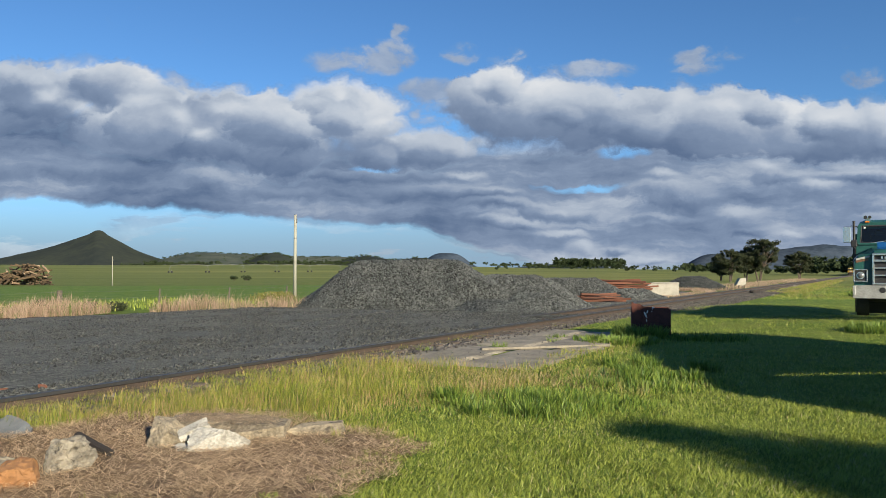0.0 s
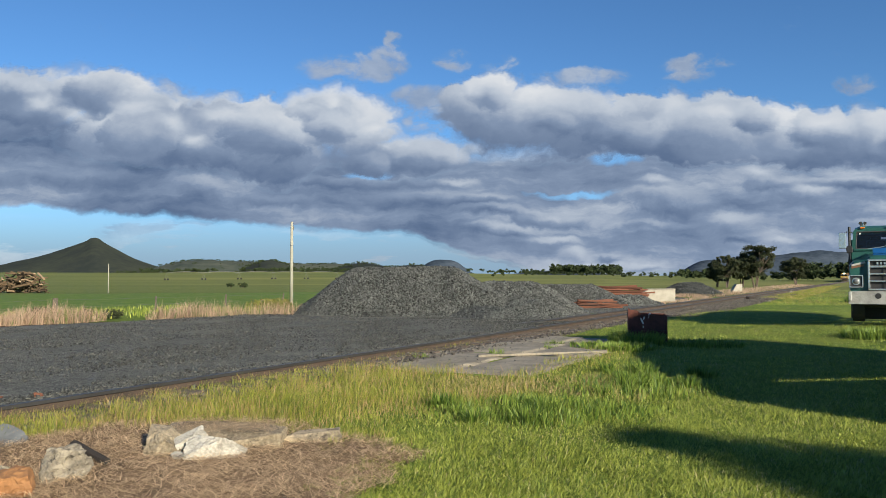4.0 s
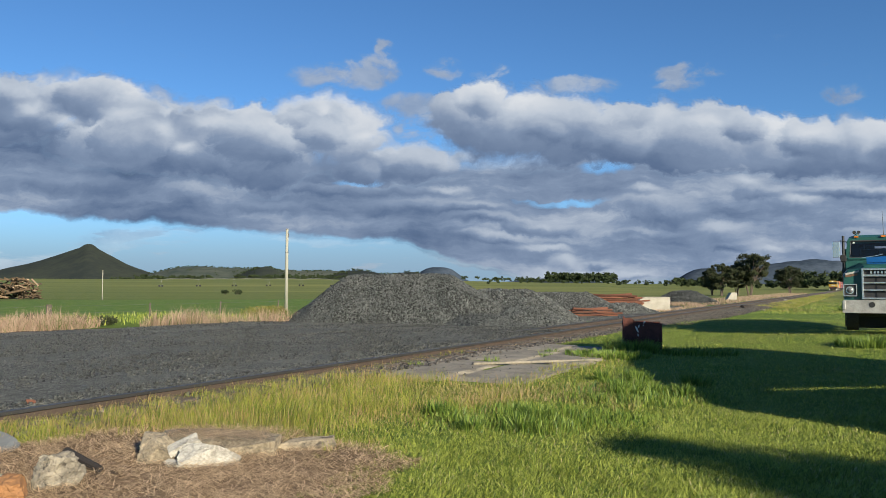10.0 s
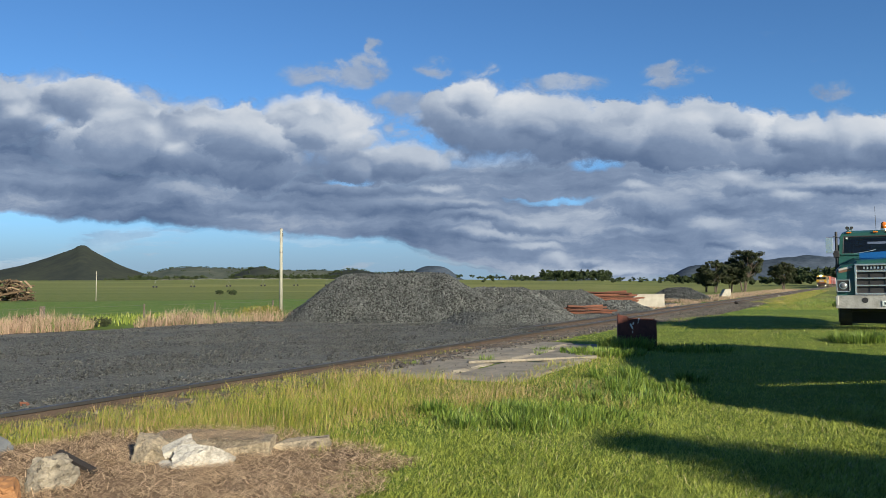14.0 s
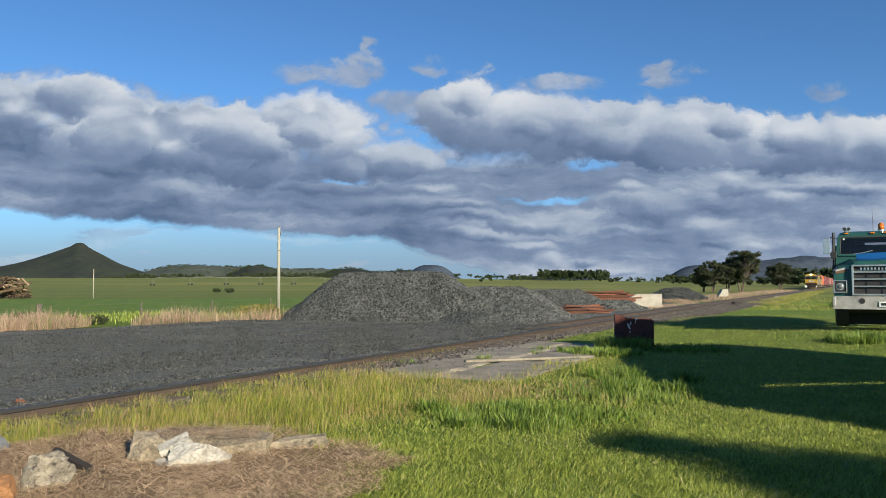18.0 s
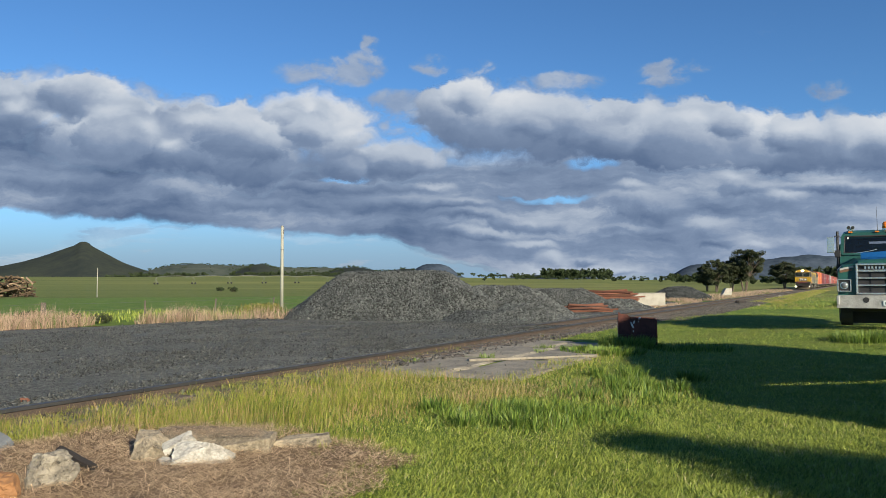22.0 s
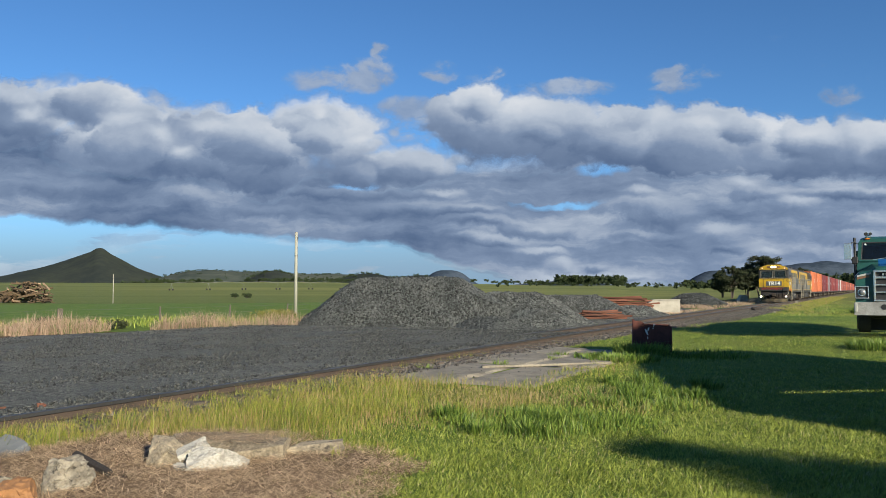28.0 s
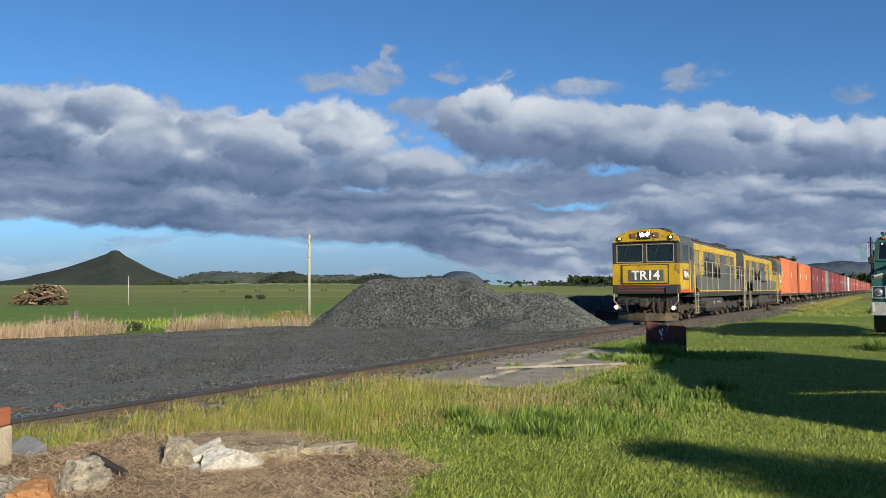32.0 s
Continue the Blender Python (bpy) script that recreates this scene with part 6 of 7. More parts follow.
shade_wall("wall_east", 6.1, 5.2, 9.0, 3.95, TRACK_TURN, ((2.3, 1.78), (5.0, 0.90), 0.075))


def hedge():
    """An unseen leafy screen added beside the eye, to shade the near lawn in dapples."""
    thing = tagged(new("hedge"), "unseen leafy screen added to dapple the near lawn", "hedge")
    g = np.random.default_rng(410)
    clumps, stems = [], Shape()
    for i in range(15):
        k = i / 14
        x, y = 6.1 + 4.2 * k, 0.1 - 1.3 * k
        h = 2.9 + 0.18 * math.sin(i * 1.7) + 0.2 * g.random()
        stems.rod((x, y, lie(x, y) - 0.1), (x + g.normal(0, 0.1), y, h * 0.85), 0.035, 0.012, 6)
        for _ in range(15):
            clumps.append((x + g.normal(0, 0.26), y + g.normal(0, 0.22), h * g.uniform(0.12, 0.98), g.uniform(0.24, 0.40)))
    part("stems", stems, M["bark"], thing)
    part("leaves", leaf_mesh(g, clumps, 66000, 0.055, M["leaf"], 0.9), None, thing)


hedge()


# ---- the train ----
M["yellow"] = paint("loco_yellow", (0.50, 0.31, 0.008), 0.45, dark=(0.20, 0.12, 0.014), big=1.2, fine=14, amount=0.7, bump=0.05, rust=(0.11, 0.075, 0.04), rust_at=0.58)
M["dull_yellow"] = paint("grimy_yellow", (0.26, 0.19, 0.045), 0.6, dark=(0.10, 0.085, 0.05), big=1.0, fine=12, amount=1.0, bump=0.05, rust=(0.075, 0.065, 0.05), rust_at=0.55)
M["loco_grey"] = paint("loco_grey", (0.085, 0.083, 0.082), 0.55, dark=(0.042, 0.040, 0.038), big=0.9, fine=12, amount=0.8, bump=0.05, rust=(0.10, 0.07, 0.05), rust_at=0.68)
M["loco_black"] = paint("loco_underframe", (0.026, 0.024, 0.022), 0.75, dark=(0.018, 0.017, 0.016), big=1.5, fine=16, bump=0.2)
M["grime"] = paint("brown_grime", (0.045, 0.031, 0.020), 0.85, dark=(0.017, 0.013, 0.010), big=2, fine=16, amount=0.9, bump=0.3)
M["plough"] = paint("stained_plough", (0.085, 0.064, 0.026), 0.8, dark=(0.026, 0.021, 0.014), big=3, fine=18, amount=1.0, bump=0.3)
M["red_line"] = paint("red_stripe", (0.36, 0.025, 0.02), 0.5, bump=0)
M["orange_red"] = paint("orange_red_sill", (0.45, 0.075, 0.02), 0.5, bump=0)
M["white_text"] = paint("white_letters", (0.78, 0.77, 0.72), 0.5, bump=0)
M["rail_white"] = paint("pale_handrail", (0.26, 0.23, 0.17), 0.5, big=3, fine=20, bump=0)
M["head"] = glow("headlight_glow", (1.0, 0.86, 0.62), 300.0)
M["ditch"] = glow("ditch_light_glow", (1.0, 0.80, 0.55), 90.0)
M["marker"] = glow("marker_glow", (1.0, 0.62, 0.25), 0.9)
M["tank"] = paint("dark_tank", (0.032, 0.031, 0.030), 0.85, dark=(0.028, 0.027, 0.025), big=1.2, fine=14, amount=0.9, bump=0.15, rust=(0.07, 0.05, 0.035), rust_at=0.62)


def letters(text, size, depth=0.01):
    """The text as a mesh, centred, in the plane x (across) and y (up)."""
    cu = bpy.data.curves.new("letters", "FONT")
    cu.body, cu.size, cu.extrude, cu.align_x, cu.align_y = text, size, depth, "CENTER", "CENTER"
    cu.offset = 0.012
    tmp = new("letters", cu)
    me = bpy.data.meshes.new_from_object(tmp.evaluated_get(bpy.context.evaluated_depsgraph_get()))
    bpy.data.objects.remove(tmp)
    return me


def wheelset(parent, x, r, bogie_name="wheelset"):
    sh = Shape().rod((0, -0.75, 0), (0, 0.75, 0), 0.08, None, 10)
    for s in (-1, 1):
        sh.rod((0, s * 0.50, 0), (0, s * 0.63, 0), r, None, 24).rod((0, s * 0.47, 0), (0, s * 0.505, 0), r + 0.03, None, 24)
        for k in range(5):
            a = k * 1.2566
            sh.rod((0.55 * r * math.cos(a), s * 0.632, 0.55 * r * math.sin(a)), (0.55 * r * math.cos(a), s * 0.645, 0.55 * r * math.sin(a)), 0.07, None, 8)
    ob = part(bogie_name, sh, M["rail"], parent)
    ob.location = (x, 0, r)
    return ob


def locomotive(label):
    """Full-width cab ahead, narrow hood behind with walkways. x forward, y to the side, origin on the rail at its front face."""
    th = tagged(new("locomotive"), label, "locomotive", "the two locomotives")
    Yl, Gr, Bk = M["yellow"], M["loco_grey"], M["loco_black"]
    W = 1.38
    # cab shell
    roof = [(-W, 3.28), (-W + 0.06, 3.44), (-1.12, 3.60), (-0.52, 3.80), (0.52, 3.80), (1.12, 3.60), (W - 0.06, 3.44), (W, 3.28)]
    low = [(-W, 1.22), (W, 1.22)]
    cab = Shape().prism([(-W, 1.22), (W, 1.22), (W, 2.42), (-W, 2.42)], -2.5, -0.12, "x")
    part("cab_lower", cab, Yl, th)
    side = Shape().prism([(-W, 2.42), (-W, 3.28), (-W + 0.08, 3.28), (-W + 0.08, 2.42)], -2.5, -0.2, "x").prism([(W - 0.08, 2.42), (W - 0.08, 3.28), (W, 3.28), (W, 2.42)], -2.5, -0.2, "x")
    side.box(-2.46, 0, 2.85, 0.08, 2.6, 0.86)
    part("cab_side", side, Gr, th)
    part("cab_roof", Shape().prism(roof, -2.6, -0.30, "x"), Gr, th)
    vis = part("visor", Shape().prism([(-W + 0.02, 3.26), (-W + 0.08, 3.45), (-1.12, 3.61), (-0.52, 3.82), (0.52, 3.82), (1.12, 3.61), (W - 0.08, 3.45), (W - 0.02, 3.26), (0.9, 3.30), (-0.9, 3.30)], -0.34, -0.02, "x"), Yl, th, "yellow light visor over the windscreens")
    part("visor_edge", Shape().tube([(-0.0, -W + 0.02, 3.28), (0, -0.9, 3.31), (0, 0.9, 3.31), (0, W - 0.02, 3.28)], 0.025, 5), Bk, vis)
    # front below the screens: nose box
    nose = part("nose", Shape().prism([(-W, 1.55), (W, 1.55), (W, 2.36), (W - 0.05, 2.42), (-W + 0.05, 2.42), (-W, 2.36)], -0.14, 0.0, "x"), Yl, th, "bright yellow nose panel")
    part("nose_door", Shape().box(0.012, -0.02, 1.98, 0.03, 1.86, 0.72, cut=0.01), Yl, nose)
    part("door_frame", Shape().box(0.02, -0.97, 1.98, 0.03, 0.03, 0.76).box(0.02, 0.93, 1.98, 0.03, 0.03, 0.76).box(0.02, -0.02, 2.36, 0.03, 1.9, 0.025).box(0.02, -0.02, 1.60, 0.03, 1.9, 0.025), Bk, nose)
    sign = part("number_board", Shape().box(0.036, 0.02, 1.92, 0.02, 1.44, 0.46, cut=0.006), Gr, nose, "dark board with white letters")
    tx = part("letters", letters("TR14", 0.52), None, sign, "white fleet letters")
    tx.data.materials.append(M["white_text"])
    tx.matrix_local = Matrix.Translation((0.05, 0.02, 1.915)) @ Matrix(((0, 0, 1, 0), (1, 0, 0, 0), (0, 1, 0, 0), (0, 0, 0, 1)))
    # screens
    for a, b in ((-1.20, -0.12), (0.05, 1.13)):
        fr = Shape().box(-0.10, (a + b) / 2, 3.23, 0.10, b - a + 0.12, 0.07, cut=0.01).box(-0.10, (a + b) / 2, 2.44, 0.10, b - a + 0.12, 0.07, cut=0.01)
        fr.box(-0.10, a - 0.03, 2.83, 0.10, 0.07, 0.80, cut=0.01).box(-0.10, b + 0.03, 2.83, 0.10, 0.07, 0.80, cut=0.01)
        part("screen_frame", fr, Gr, th)
    for y, w in ((-0.035, 0.12), (-1.33, 0.14), (1.28, 0.22)):
        part("screen_pillar", Shape().box(-0.13, y, 2.84, 0.06, w, 0.86), Gr, th)
    for a, b in ((-1.20, -0.12), (0.05, 1.13)):
        sc = part("windscreen", Shape().box(-0.11, (a + b) / 2, 2.83, 0.015, b - a, 0.72), M["glass"], th, "dark sloping windscreen")
        part("seal", Shape().tube([(-0.045, a, 2.475), (-0.045, b, 2.475), (-0.045, b, 3.19), (-0.045, a, 3.19), (-0.045, a, 2.475)], 0.022, 5), M["rail_white"], sc, "pale rubber seal")
        part("wiper", Shape().tube([(-0.03, (a + b) / 2, 3.2), (-0.03, (a + b) / 2 - 0.2, 2.75)], 0.012, 4), Bk, sc)
    fs = Shape().box(-0.055, 0, 3.235, 0.03, 2.60, 0.07).box(-0.055, 0, 2.445, 0.03, 2.60, 0.05)
    for y in (-1.285, -0.035, 1.215):
        fs.box(-0.052, y, 2.84, 0.03, 0.12, 0.80)
    part("screen_surround", fs, Bk, th, "black surround of the windscreens")
    part("console", Shape().box(-0.6, 0, 2.45, 0.5, 2.3, 0.16), M["dark_trim"], th)
    part("rear_window", Shape().box(-2.41, -0.55, 2.86, 0.02, 0.35, 0.45), M["lamp_glass"], th)
    # lights
    hb = part("headlight_box", Shape().box(0.01, 0.0, 3.58, 0.10, 0.50, 0.30, cut=0.03), Bk, th)
    for y in (-0.115, 0.115):
        part("headlight", Shape().rod((0.05, y, 3.60), (0.075, y, 3.60), 0.07, 0.07, 16), M["head"], hb, "lit round headlight")
    for y in (-0.46, 0.46):
        part("number_lamp", Shape().box(0.0, y, 3.57, 0.05, 0.26, 0.2, cut=0.02), M["stripe_brown"], th, "dark number lamp box")
    for y in (-1.05, 1.05):
        mk = part("marker_light", Shape().rod((-0.06, y, 3.46), (0.03, y, 3.46), 0.10, 0.10, 14), Bk, th)
        part("lens", Shape().rod((0.03, y, 3.46), (0.045, y, 3.46), 0.055, 0.055, 14), M["marker"], mk, "lit marker lens")
    for y in (-1.22, 1.10):
        dl = part("ditch_light", Shape().rod((-0.1, y, 0.62), (0.03, y, 0.62), 0.12, 0.13, 14), Bk, th)
        part("lens", Shape().rod((0.03, y, 0.62), (0.05, y, 0.62), 0.058, 0.058, 14), M["ditch"], dl, "lit ditch light")
    # pilot, coupler, hoses
    part("headstock", Shape().box(-0.1, 0, 1.36, 0.24, 2.74, 0.38, cut=0.02), Bk, th)
    for z in (1.50, 1.42, 1.30):
        part("red_band", Shape().box(0.026, -0.1, z, 0.01, 2.1, 0.022), M["red_line"], th, "thin red stripe")
    part("side_step_box", Shape().box(-0.05, 1.05, 1.32, 0.25, 0.5, 0.3, cut=0.03), Bk, th)
    part("buffer_beam", Shape().box(-0.28, 0, 0.95, 0.12, 2.5, 0.46), Bk, th)
    cp = part("coupler", Shape().box(0.05, 0, 0.80, 0.62, 0.24, 0.26, cut=0.04).box(0.34, 0.0, 0.80, 0.18, 0.34, 0.34, cut=0.06), M["grime"], th, "grimy steel knuckle coupler")
    part("pin_lifter", Shape().tube([(0.08, -1.1, 1.05), (0.12, -0.2, 1.0), (0.30, 0, 1.0)], 0.018, 5), M["grime"], cp)
    for y in (-0.78, -0.42, 0.30, 0.52, 0.86):
        part("air_hose", Shape().tube([(-0.1, y, 1.02), (0.08, y, 0.92), (0.13, y + 0.03, 0.66), (0.10, y + 0.07, 0.42)], 0.026, 6), M["grime"] if y > 0 else Bk, th)
    plough = Shape()
    plough.add([(-0.25, -1.25, 0.42), (-0.02, -0.75, 0.42), (0.12, 0, 0.40), (-0.02, 0.75, 0.42), (-0.25, 1.25, 0.42),
                (-0.20, -1.25, 0.10), (0.06, -0.75, 0.09), (0.22, 0, 0.09), (0.06, 0.75, 0.09), (-0.20, 1.25, 0.10)],
               [(0, 1, 6, 5), (1, 2, 7, 6), (2, 3, 8, 7), (3, 4, 9, 8)])
    plough.box(-0.16, 0, 0.26, 0.1, 2.3, 0.1)
    part("plough", plough, M["plough"], th, "olive-brown stained track plough")
    part("plough_plate", Shape().box(0.02, 0.62, 0.66, 0.05, 0.9, 0.42, Euler((radians(14), 0, 0)).to_matrix(), 0.02), M["grime"], th, "rust-brown dented plate")
    for s in (-1, 1):
        part("corner_rail", Shape().tube([(0.05, s * 1.30, 1.2), (0.07, s * 1.32, 0.9), (0.04, s * (1.0), 0.55)], 0.022, 5), M["rail_white"], th)
    # hood and walkways
    sill = Shape().box(-9.5, 0, 1.13, 14.0, 2.70, 0.20)
    part("frame_sill", sill, Bk, th)
    part("sill_stripe", Shape().box(-1.3, W + 0.012, 1.30, 2.2, 0.02, 0.14).box(-1.3, -W - 0.012, 1.30, 2.2, 0.02, 0.14), M["orange_red"], th, "orange-red sill stripe")
    hood = Shape()
    hp = [(-1.0, 1.22), (1.0, 1.22), (1.0, 3.36), (0.86, 3.66), (0.5, 3.74), (-0.5, 3.74), (-0.86, 3.66), (-1.0, 3.36)]
    hood.prism(hp, -15.2, -2.5, "x")
    part("hood", hood, Gr, th)
    for s in (-1, 1):
        part("roof_stripe", Shape().prism([(s * 1.002, 3.16), (s * 1.016, 3.16), (s * 1.016, 3.37), (s * 0.972, 3.462), (s * 0.958, 3.455), (s * 1.002, 3.362)], -15.2, -2.6, "x"), Yl, th, "yellow roof-edge stripe")
        part("roof_edge", Shape().tube([(-15.2, s * 0.90, 3.60), (-2.6, s * 0.90, 3.60)], 0.03, 5), Bk, th, "black roof gutter")
        part("panel_band", Shape().box(-5.4, s * 1.020, 1.98, 4.6, 0.02, 0.10).box(-11.4, s * 1.020, 1.98, 4.4, 0.02, 0.10), M["dull_yellow"], th, "dull yellow band along the hood")
        part("hood_end_stripe", Shape().box(-14.8, s * 1.008, 2.3, 0.75, 0.02, 2.0), Yl, th, "yellow hood end")
        part("hood_front_stripe", Shape().box(-2.8, s * 1.008, 2.3, 0.5, 0.02, 2.0), Yl, th)
        for i, (x, w, kind) in enumerate(((-3.6, 0.9, Yl), (-4.7, 0.9, M["dull_yellow"]), (-5.8, 0.9, Yl), (-8.2, 1.3, Gr), (-9.7, 1.3, M["dull_yellow"]), (-11.2, 1.3, Gr), (-12.7, 1.3, M["dull_yellow"]))):
            dr = part("hood_door", Shape().box(x, s * 1.012, 2.55, w, 0.03, 1.2, cut=0.008), kind, th)
            part("latch", Shape().box(x + w * 0.4, s * 1.034, 2.5, 0.04, 0.02, 0.12), Bk, dr)
        for i in range(7):
            part("louvre", Shape().box(-7.2 + 0.0, s * 1.015, 2.05 + i * 0.13, 0.7, 0.03, 0.05), Bk, th)
        part("radiator_opening", Shape().box(-7.6, s * 1.03, 2.3, 1.7, 0.03, 0.95), M["black"], th, "dark radiator opening")
        # skirt and railing along the walkway
        part("skirt", Shape().prism([(-14.2, 1.28), (-3.6, 1.28), (-3.2, 1.45), (-3.2, 1.92), (-14.2, 1.92)], s * 1.345 - 0.015, s * 1.345 + 0.015), Gr, th)
        part("skirt_edge", Shape().tube([(-14.2, s * 1.36, 1.28), (-3.6, s * 1.36, 1.28), (-3.2, s * 1.36, 1.46)], 0.035, 5), Yl, th, "yellow edge of the skirt")
        part("rail_panel", Shape().box(-9.9, s * 1.345, 2.18, 2.6, 0.03, 0.75, cut=0.01), Gr, th, "flat grey panel on the railing")
        for x in (-2.75, -3.9, -5.2, -6.5, -7.8, -11.2, -12.5, -14.0, -15.6):
            part("stanchion", Shape().rod((x, s * 1.37, 1.2), (x, s * 1.37, 2.62), 0.022, None, 6), M["rail_white"], th)
        part("handrail", Shape().tube([(-2.75, s * 1.37, 2.62), (-15.6, s * 1.37, 2.62)], 0.02, 6), M["rail_white"], th)
        part("handrail", Shape().tube([(-2.75, s * 1.37, 2.15), (-15.6, s * 1.37, 2.15)], 0.016, 6), M["rail_white"], th)
        # cab side door and window
        part("side_window", Shape().box(-0.95, s * (W + 0.006), 2.86, 0.8, 0.02, 0.62, cut=0.006), M["glass"], th)
        part("window_frame", Shape().box(-0.50, s * (W + 0.012), 2.86, 0.06, 0.03, 0.72).box(-1.40, s * (W + 0.012), 2.86, 0.06, 0.03, 0.72), Gr, th)
        dd = part("cab_door", Shape().box(-2.0, s * (W + 0.006), 2.25, 0.62, 0.02, 1.9, cut=0.006), Gr, th, "narrow grey cab door")
        part("door_window", Shape().box(-2.0, s * (W + 0.02), 2.86, 0.4, 0.012, 0.55), M["glass"], dd)
        sb = part("side_number_board", Shape().box(-0.95, s * (W + 0.012), 1.95, 0.95, 0.02, 0.42, cut=0.006), Gr, th, "grey board with white letters")
        t2 = part("letters", letters("TR14", 0.34, 0.006), None, sb)
        t2.data.materials.append(M["white_text"])
        t2.matrix_local = Matrix.Translation((-0.95, s * (W + 0.028), 1.95)) @ Matrix(((-s, 0, 0, 0), (0, 0, s, 0), (0, 1, 0, 0), (0, 0, 0, 1)))
        part("grab_rail", Shape().rod((-2.42, s * 1.42, 1.1), (-2.42, s * 1.42, 2.5), 0.02, None, 6).rod((-1.6, s * 1.42, 1.3), (-1.6, s * 1.42, 2.6), 0.02, None, 6), M["yellow"], th)
        ld = Shape().rod((-2.65, s * 1.40, 0.3), (-2.65, s * 1.40, 1.25), 0.025, None, 5).rod((-3.1, s * 1.40, 0.3), (-3.1, s * 1.40, 1.25), 0.025, None, 5)
        for k in range(4):
            ld.box(-2.87, s * 1.40, 0.35 + k * 0.26, 0.45, 0.16, 0.03)
        part("steps", ld, M["rail_white"], th, "pale edged cab steps")
        l2 = Shape().rod((-15.3, s * 1.38, 0.3), (-15.3, s * 1.38, 1.25), 0.025, None, 5).rod((-15.7, s * 1.38, 0.3), (-15.7, s * 1.38, 1.25), 0.025, None, 5)
        for k in range(4):
            l2.box(-15.5, s * 1.38, 0.35 + k * 0.26, 0.4, 0.16, 0.03)
        part("steps", l2, M["rail_white"], th)
        part("air_tank", Shape().rod((-6.0, s * 1.05, 0.85), (-4.6, s * 1.05, 0.85), 0.2, None, 12), M["tank"], th)
    part("end_rail", Shape().tube([(-15.75, -1.2, 1.2), (-15.75, -1.2, 2.5), (-15.75, 1.2, 2.5), (-15.75, 1.2, 1.2)], 0.022, 6), M["rail_white"], th)
    part("roof_fan", Shape().box(-13.2, 0, 3.80, 2.6, 1.3, 0.10, cut=0.02), Bk, th)
    part("exhaust", Shape().box(-8.6, 0, 3.82, 0.9, 0.5, 0.16, cut=0.03), Bk, th)
    part("air_con", Shape().box(-1.7, 0, 3.86, 1.2, 1.1, 0.14, cut=0.04), Bk, th)
    part("roof_hatch", Shape().box(-5.4, 0, 3.77, 2.2, 1.0, 0.07, cut=0.02), Bk, th)
    tank = part("fuel_tank", Shape().box(-8.1, 0, 0.68, 3.6, 2.46, 0.72, cut=0.16), M["tank"], th, "grey fuel tank with a rounded belly")
    part("filler", Shape().rod((-7.4, 1.23, 0.72), (-7.4, 1.27, 0.72), 0.09, None, 10).box(-8.6, 1.235, 0.75, 0.9, 0.02, 0.06), M["rail_white"], tank)
    wheels = []
    for c in (-3.3, -12.9):
        bg = part("bogie", Shape().box(c, 0.95, 0.58, 4.1, 0.16, 0.24, cut=0.04).box(c, -0.95, 0.58, 4.1, 0.16, 0.24, cut=0.04).box(c, 0, 0.6, 0.5, 1.9, 0.22), M["grime"] if c > -5 else Bk, th, "grimy three-axle bogie")
        for k in (-1.6, 0.0, 1.6):
            for s in (-1, 1):
                part("axle_box", Shape().box(c + k, s * 0.99, 0.48, 0.34, 0.2, 0.34, cut=0.05), M["loco_black"], bg)
            for s in (-1, 1):
                part("spring", Shape().rod((c + k + 0.5, s * 1.0, 0.42), (c + k + 0.5, s * 1.0, 0.76), 0.08, None, 8), M["grime"], bg)
            wheels.append(wheelset(th, c + k, 0.47))
    return th, wheels


LOCO_A, WHEELS_A = locomotive("grimy yellow and grey diesel locomotive, lit headlights")
LOCO_B = copy_thing(LOCO_A, pose(0, 0, 0))
tagged(LOCO_B, "grimy yellow and grey diesel locomotive coupled back to back")
WHEELS_B = [o for o in LOCO_B.children if o.name.startswith("wheelset")]
UNLIT = M["lamp_glass"]
for ob in LOCO_B.children_recursive:
    if ob.data and ob.data.materials and ob.data.materials[0] in (M["head"], M["ditch"], M["marker"]):
        ob.data = ob.data.copy()
        ob.data.materials[0] = UNLIT


def flat_wagon():
    th = tagged(new("flat_wagon"), "black skeletal container wagon with dusty bogies", "wagon", "wagons of the train")
    part("deck", Shape().box(-6.8, 0, 0.90, 13.3, 0.5, 0.16).box(-6.8, 1.15, 0.90, 13.3, 0.14, 0.20).box(-6.8, -1.15, 0.90, 13.3, 0.14, 0.20), M["loco_black"], th)
    for x in (-0.35, -3.6, -6.8, -10.0, -13.25):
        part("crossbeam", Shape().box(x, 0, 0.88, 0.24, 2.4, 0.16), M["loco_black"], th)
    part("sole_bar", Shape().prism([(-10.2, 0.82), (-3.4, 0.82), (-4.4, 0.5), (-9.2, 0.5)], -0.22, 0.22), M["loco_black"], th)
    for c in (-2.0, -11.6):
        bg = part("bogie", Shape().box(c, 0.86, 0.50, 2.3, 0.12, 0.22, cut=0.03).box(c, -0.86, 0.50, 2.3, 0.12, 0.22, cut=0.03).box(c, 0, 0.58, 0.3, 1.7, 0.2), M["grime"], th)
        for k in (-0.8, 0.8):
            w = wheelset(bg, c + k, 0.41)
            part("axle_cap", Shape().rod((c + k, 0.90, 0.41), (c + k, 0.98, 0.41), 0.10, None, 10), M["rail_white"], bg)
    for x in (0.05, -13.65):
        part("coupler", Shape().box(x, 0, 0.80, 0.7, 0.2, 0.22, cut=0.03), M["loco_black"], th)
    part("brake_wheel", Shape().rod((-6.0, 1.24, 0.72), (-6.0, 1.28, 0.72), 0.16, None, 12), M["rail_white"], th)
    return th


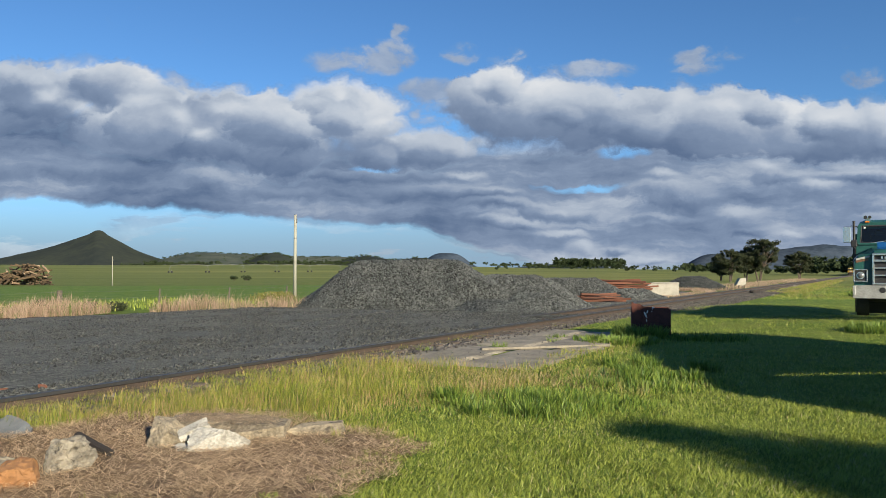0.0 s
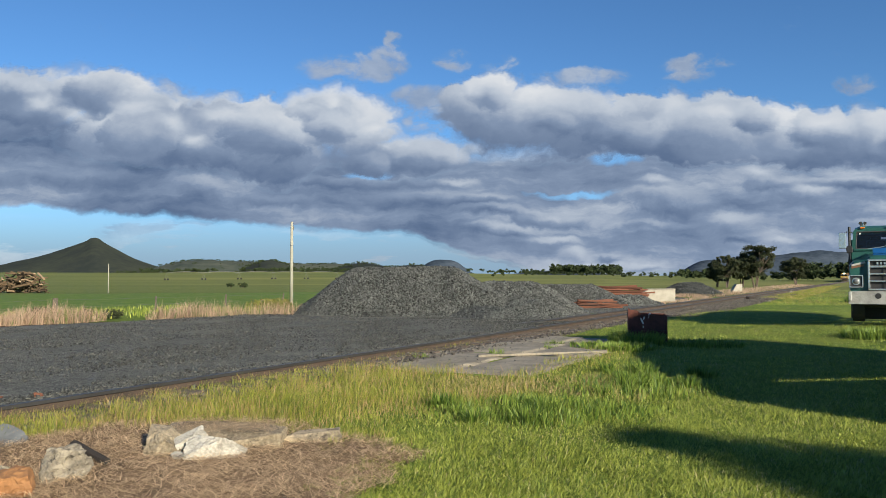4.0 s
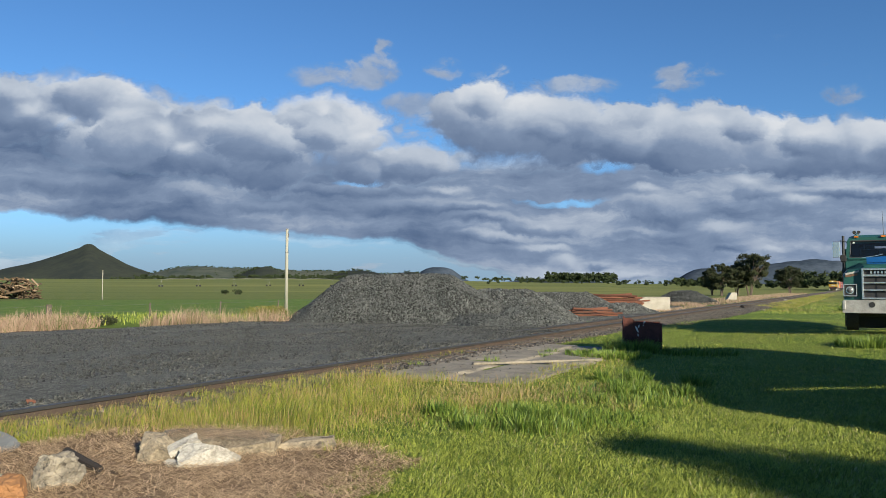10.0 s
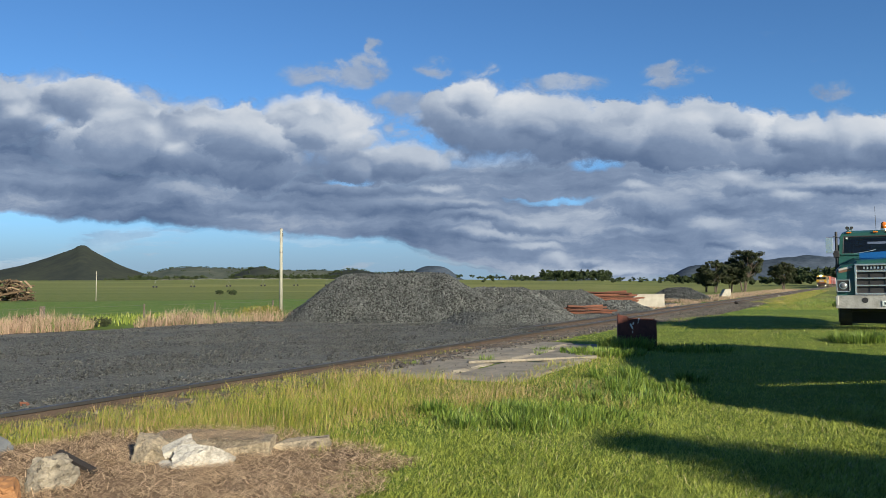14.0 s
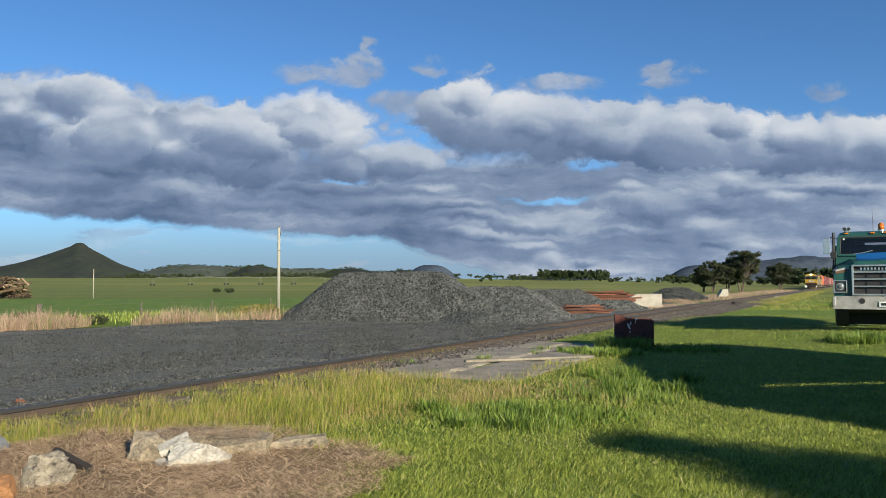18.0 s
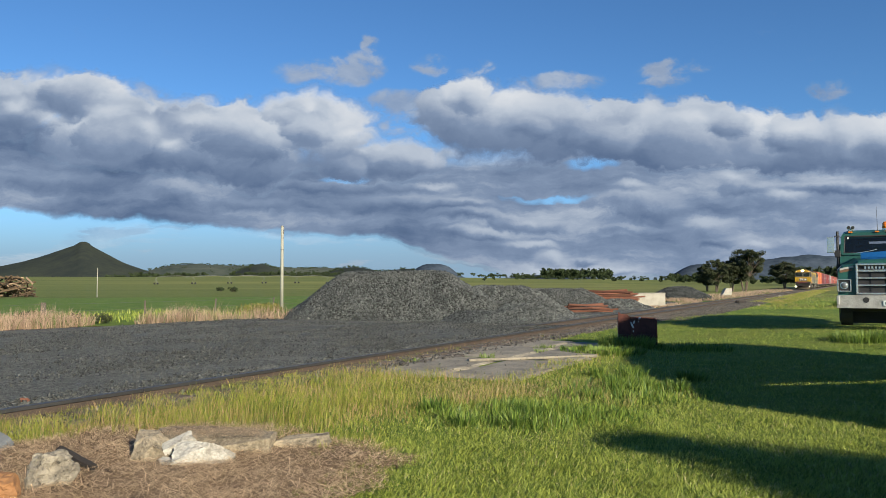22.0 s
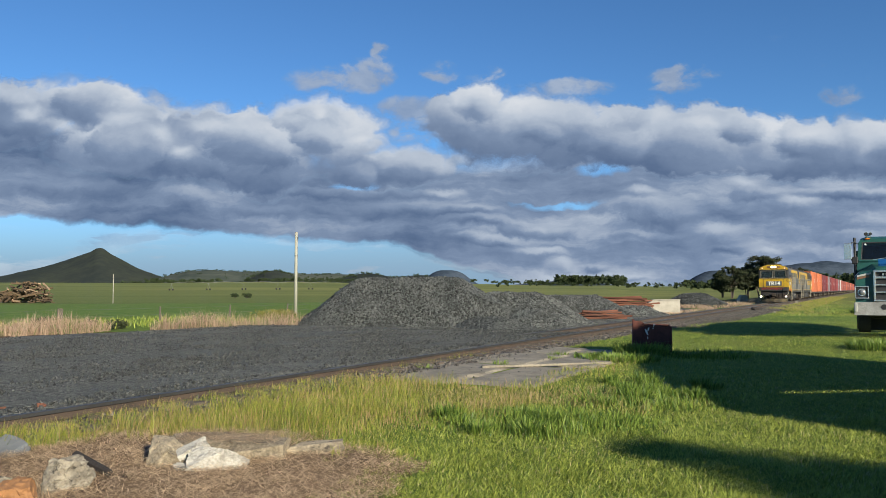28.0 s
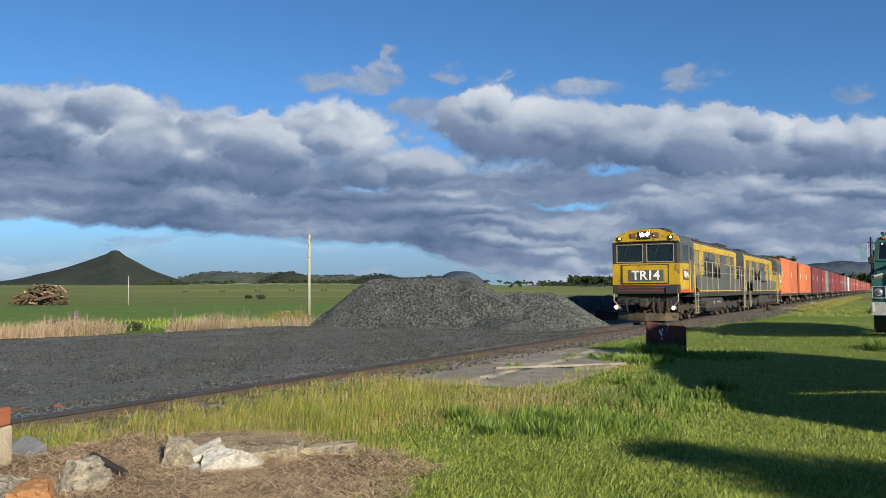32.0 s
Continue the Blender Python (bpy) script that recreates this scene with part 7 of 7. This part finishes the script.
BOX_PAINT = {"orange": (0.44, 0.12, 0.045), "maroon": (0.135, 0.026, 0.03), "red": (0.19, 0.032, 0.03), "grey": (0.17, 0.165, 0.175), "white": (0.50, 0.49, 0.49), "rust_red": (0.26, 0.065, 0.045)}
for k, c in BOX_PAINT.items():
    M["box_" + k] = paint("container_" + k, c, 0.55, dark=tuple(v * 0.6 for v in c), big=0.8, fine=10, amount=0.7, bump=0.05, rust=tuple(0.5 * v + 0.04 for v in c), rust_at=0.68, piece=0.12)


def container(colour):
    """A 20 ft box with corrugated sides. x along the train, origin under its front end."""
    th = tagged(new("shipping_container"), colour.replace("_", "-") + " corrugated steel shipping container on a flat wagon", "container", "containers on the train")
    m = M["box_" + colour]
    L, Wd, H = 6.06, 1.22, 2.88
    for s in (-1, 1):
        sh = Shape()
        pts, x, k = [], -0.12, 0
        while x > -L + 0.12:
            pts.append((x, 0.0 if k % 4 in (0, 3) else 0.045))
            x -= 0.14 if k % 2 == 0 else 0.05
            k += 1
        for (xa, da), (xb, db) in zip(pts, pts[1:]):
            ya, yb = s * (Wd - 0.01 - da), s * (Wd - 0.01 - db)
            sh.add([(xa, ya, 0.14), (xb, yb, 0.14), (xb, yb, H - 0.1), (xa, ya, H - 0.1)], [(0, 1, 2, 3)])
        part("side_panel", sh, m, th)
        part("bottom_rail", Shape().box(-L / 2, s * (Wd - 0.04), 0.07, L - 0.3, 0.08, 0.14), m, th)
        part("top_rail", Shape().box(-L / 2, s * (Wd - 0.03), H - 0.05, L - 0.3, 0.06, 0.1), m, th)
    part("roof_panel", Shape().box(-L / 2, 0, H - 0.03, L - 0.2, 2.38, 0.05), m, th)
    part("floor", Shape().box(-L / 2, 0, 0.12, L - 0.2, 2.3, 0.05), M["loco_black"], th)
    for x in (-0.07, -L + 0.07):
        for s in (-1, 1):
            part("corner_post", Shape().box(x, s * (Wd - 0.07), H / 2, 0.14, 0.14, H, cut=0.012), m, th)
    part("front_wall", Shape().box(-0.06, 0, H / 2, 0.05, 2.2, H - 0.2), m, th)
    for s in (-1, 1):
        d = part("door", Shape().box(-L + 0.04, s * 0.55, H / 2, 0.05, 1.08, H - 0.24, cut=0.008), m, th)
        for y in (0.3, 0.8):
            part("lock_rod", Shape().rod((-L - 0.005, s * y, 0.15), (-L - 0.005, s * y, H - 0.15), 0.02, None, 6), M["rail_white"], d)
    part("marking", Shape().box(-1.1, Wd - 0.002, 1.6, 0.22, 0.012, 0.5), M["plate"], th, "small pale marking panel")
    return th


FLEET = []          # (object, metres behind the train's front, height, reversed)
FLEET.append((LOCO_A, 0.0, RAIL, False))
FLEET.append((LOCO_B, 33.1, RAIL, True))


def make_train():
    order = ["orange"] * 4 + ["maroon", "maroon", "red", "grey", "maroon", "red", "red", "maroon", "red", "red", "grey", "maroon", "white", "rust_red"] + ["rust_red", "red", "rust_red", "rust_red", "maroon", "rust_red", "orange", "red"] * 4
    wag = flat_wagon()
    boxes = {}
    for i in range(24):
        back = 33.9 + 14.2 * i
        w = wag if i == 0 else copy_thing(wag, pose(0, 0, 0))
        FLEET.append((w, back, RAIL, False))
        for k in range(2):
            col = order[2 * i + k]
            if col not in boxes:
                boxes[col] = b = container(col)
            else:
                b = copy_thing(boxes[col], pose(0, 0, 0))
            FLEET.append((b, back + 0.55 + 6.2 * k, RAIL + 0.99, False))


make_train()

# ---- what moves ----
SPEED, LAST = 12.91, 30.65        # metres a second; where the train's front stands at the end


def motions():
    for ob, y in CLOUDS:
        walk(ob, [(0, pose(74, y, 4)), (16, pose(8, y, 4)), (32, pose(-42, y, 4))])
    for ob, back, z, turned in FLEET:
        walk(ob, [(t, pose(*track(LAST + SPEED * (32 - t) + back, 0, z), 0, 0, TRACK_TURN + (0 if turned else 180))) for t in (0, 8, 16, 24, 32)])
    for wheels, sign in ((WHEELS_A, 1), (WHEELS_B, -1)):
        for w in wheels:
            x, y, z = w.location
            walk(w, [(k / FPS, pose(x, y, z, 0, math.degrees(sign * SPEED * k / FPS / z), 0)) for k in range(0, 32 * FPS + 1)])


motions()
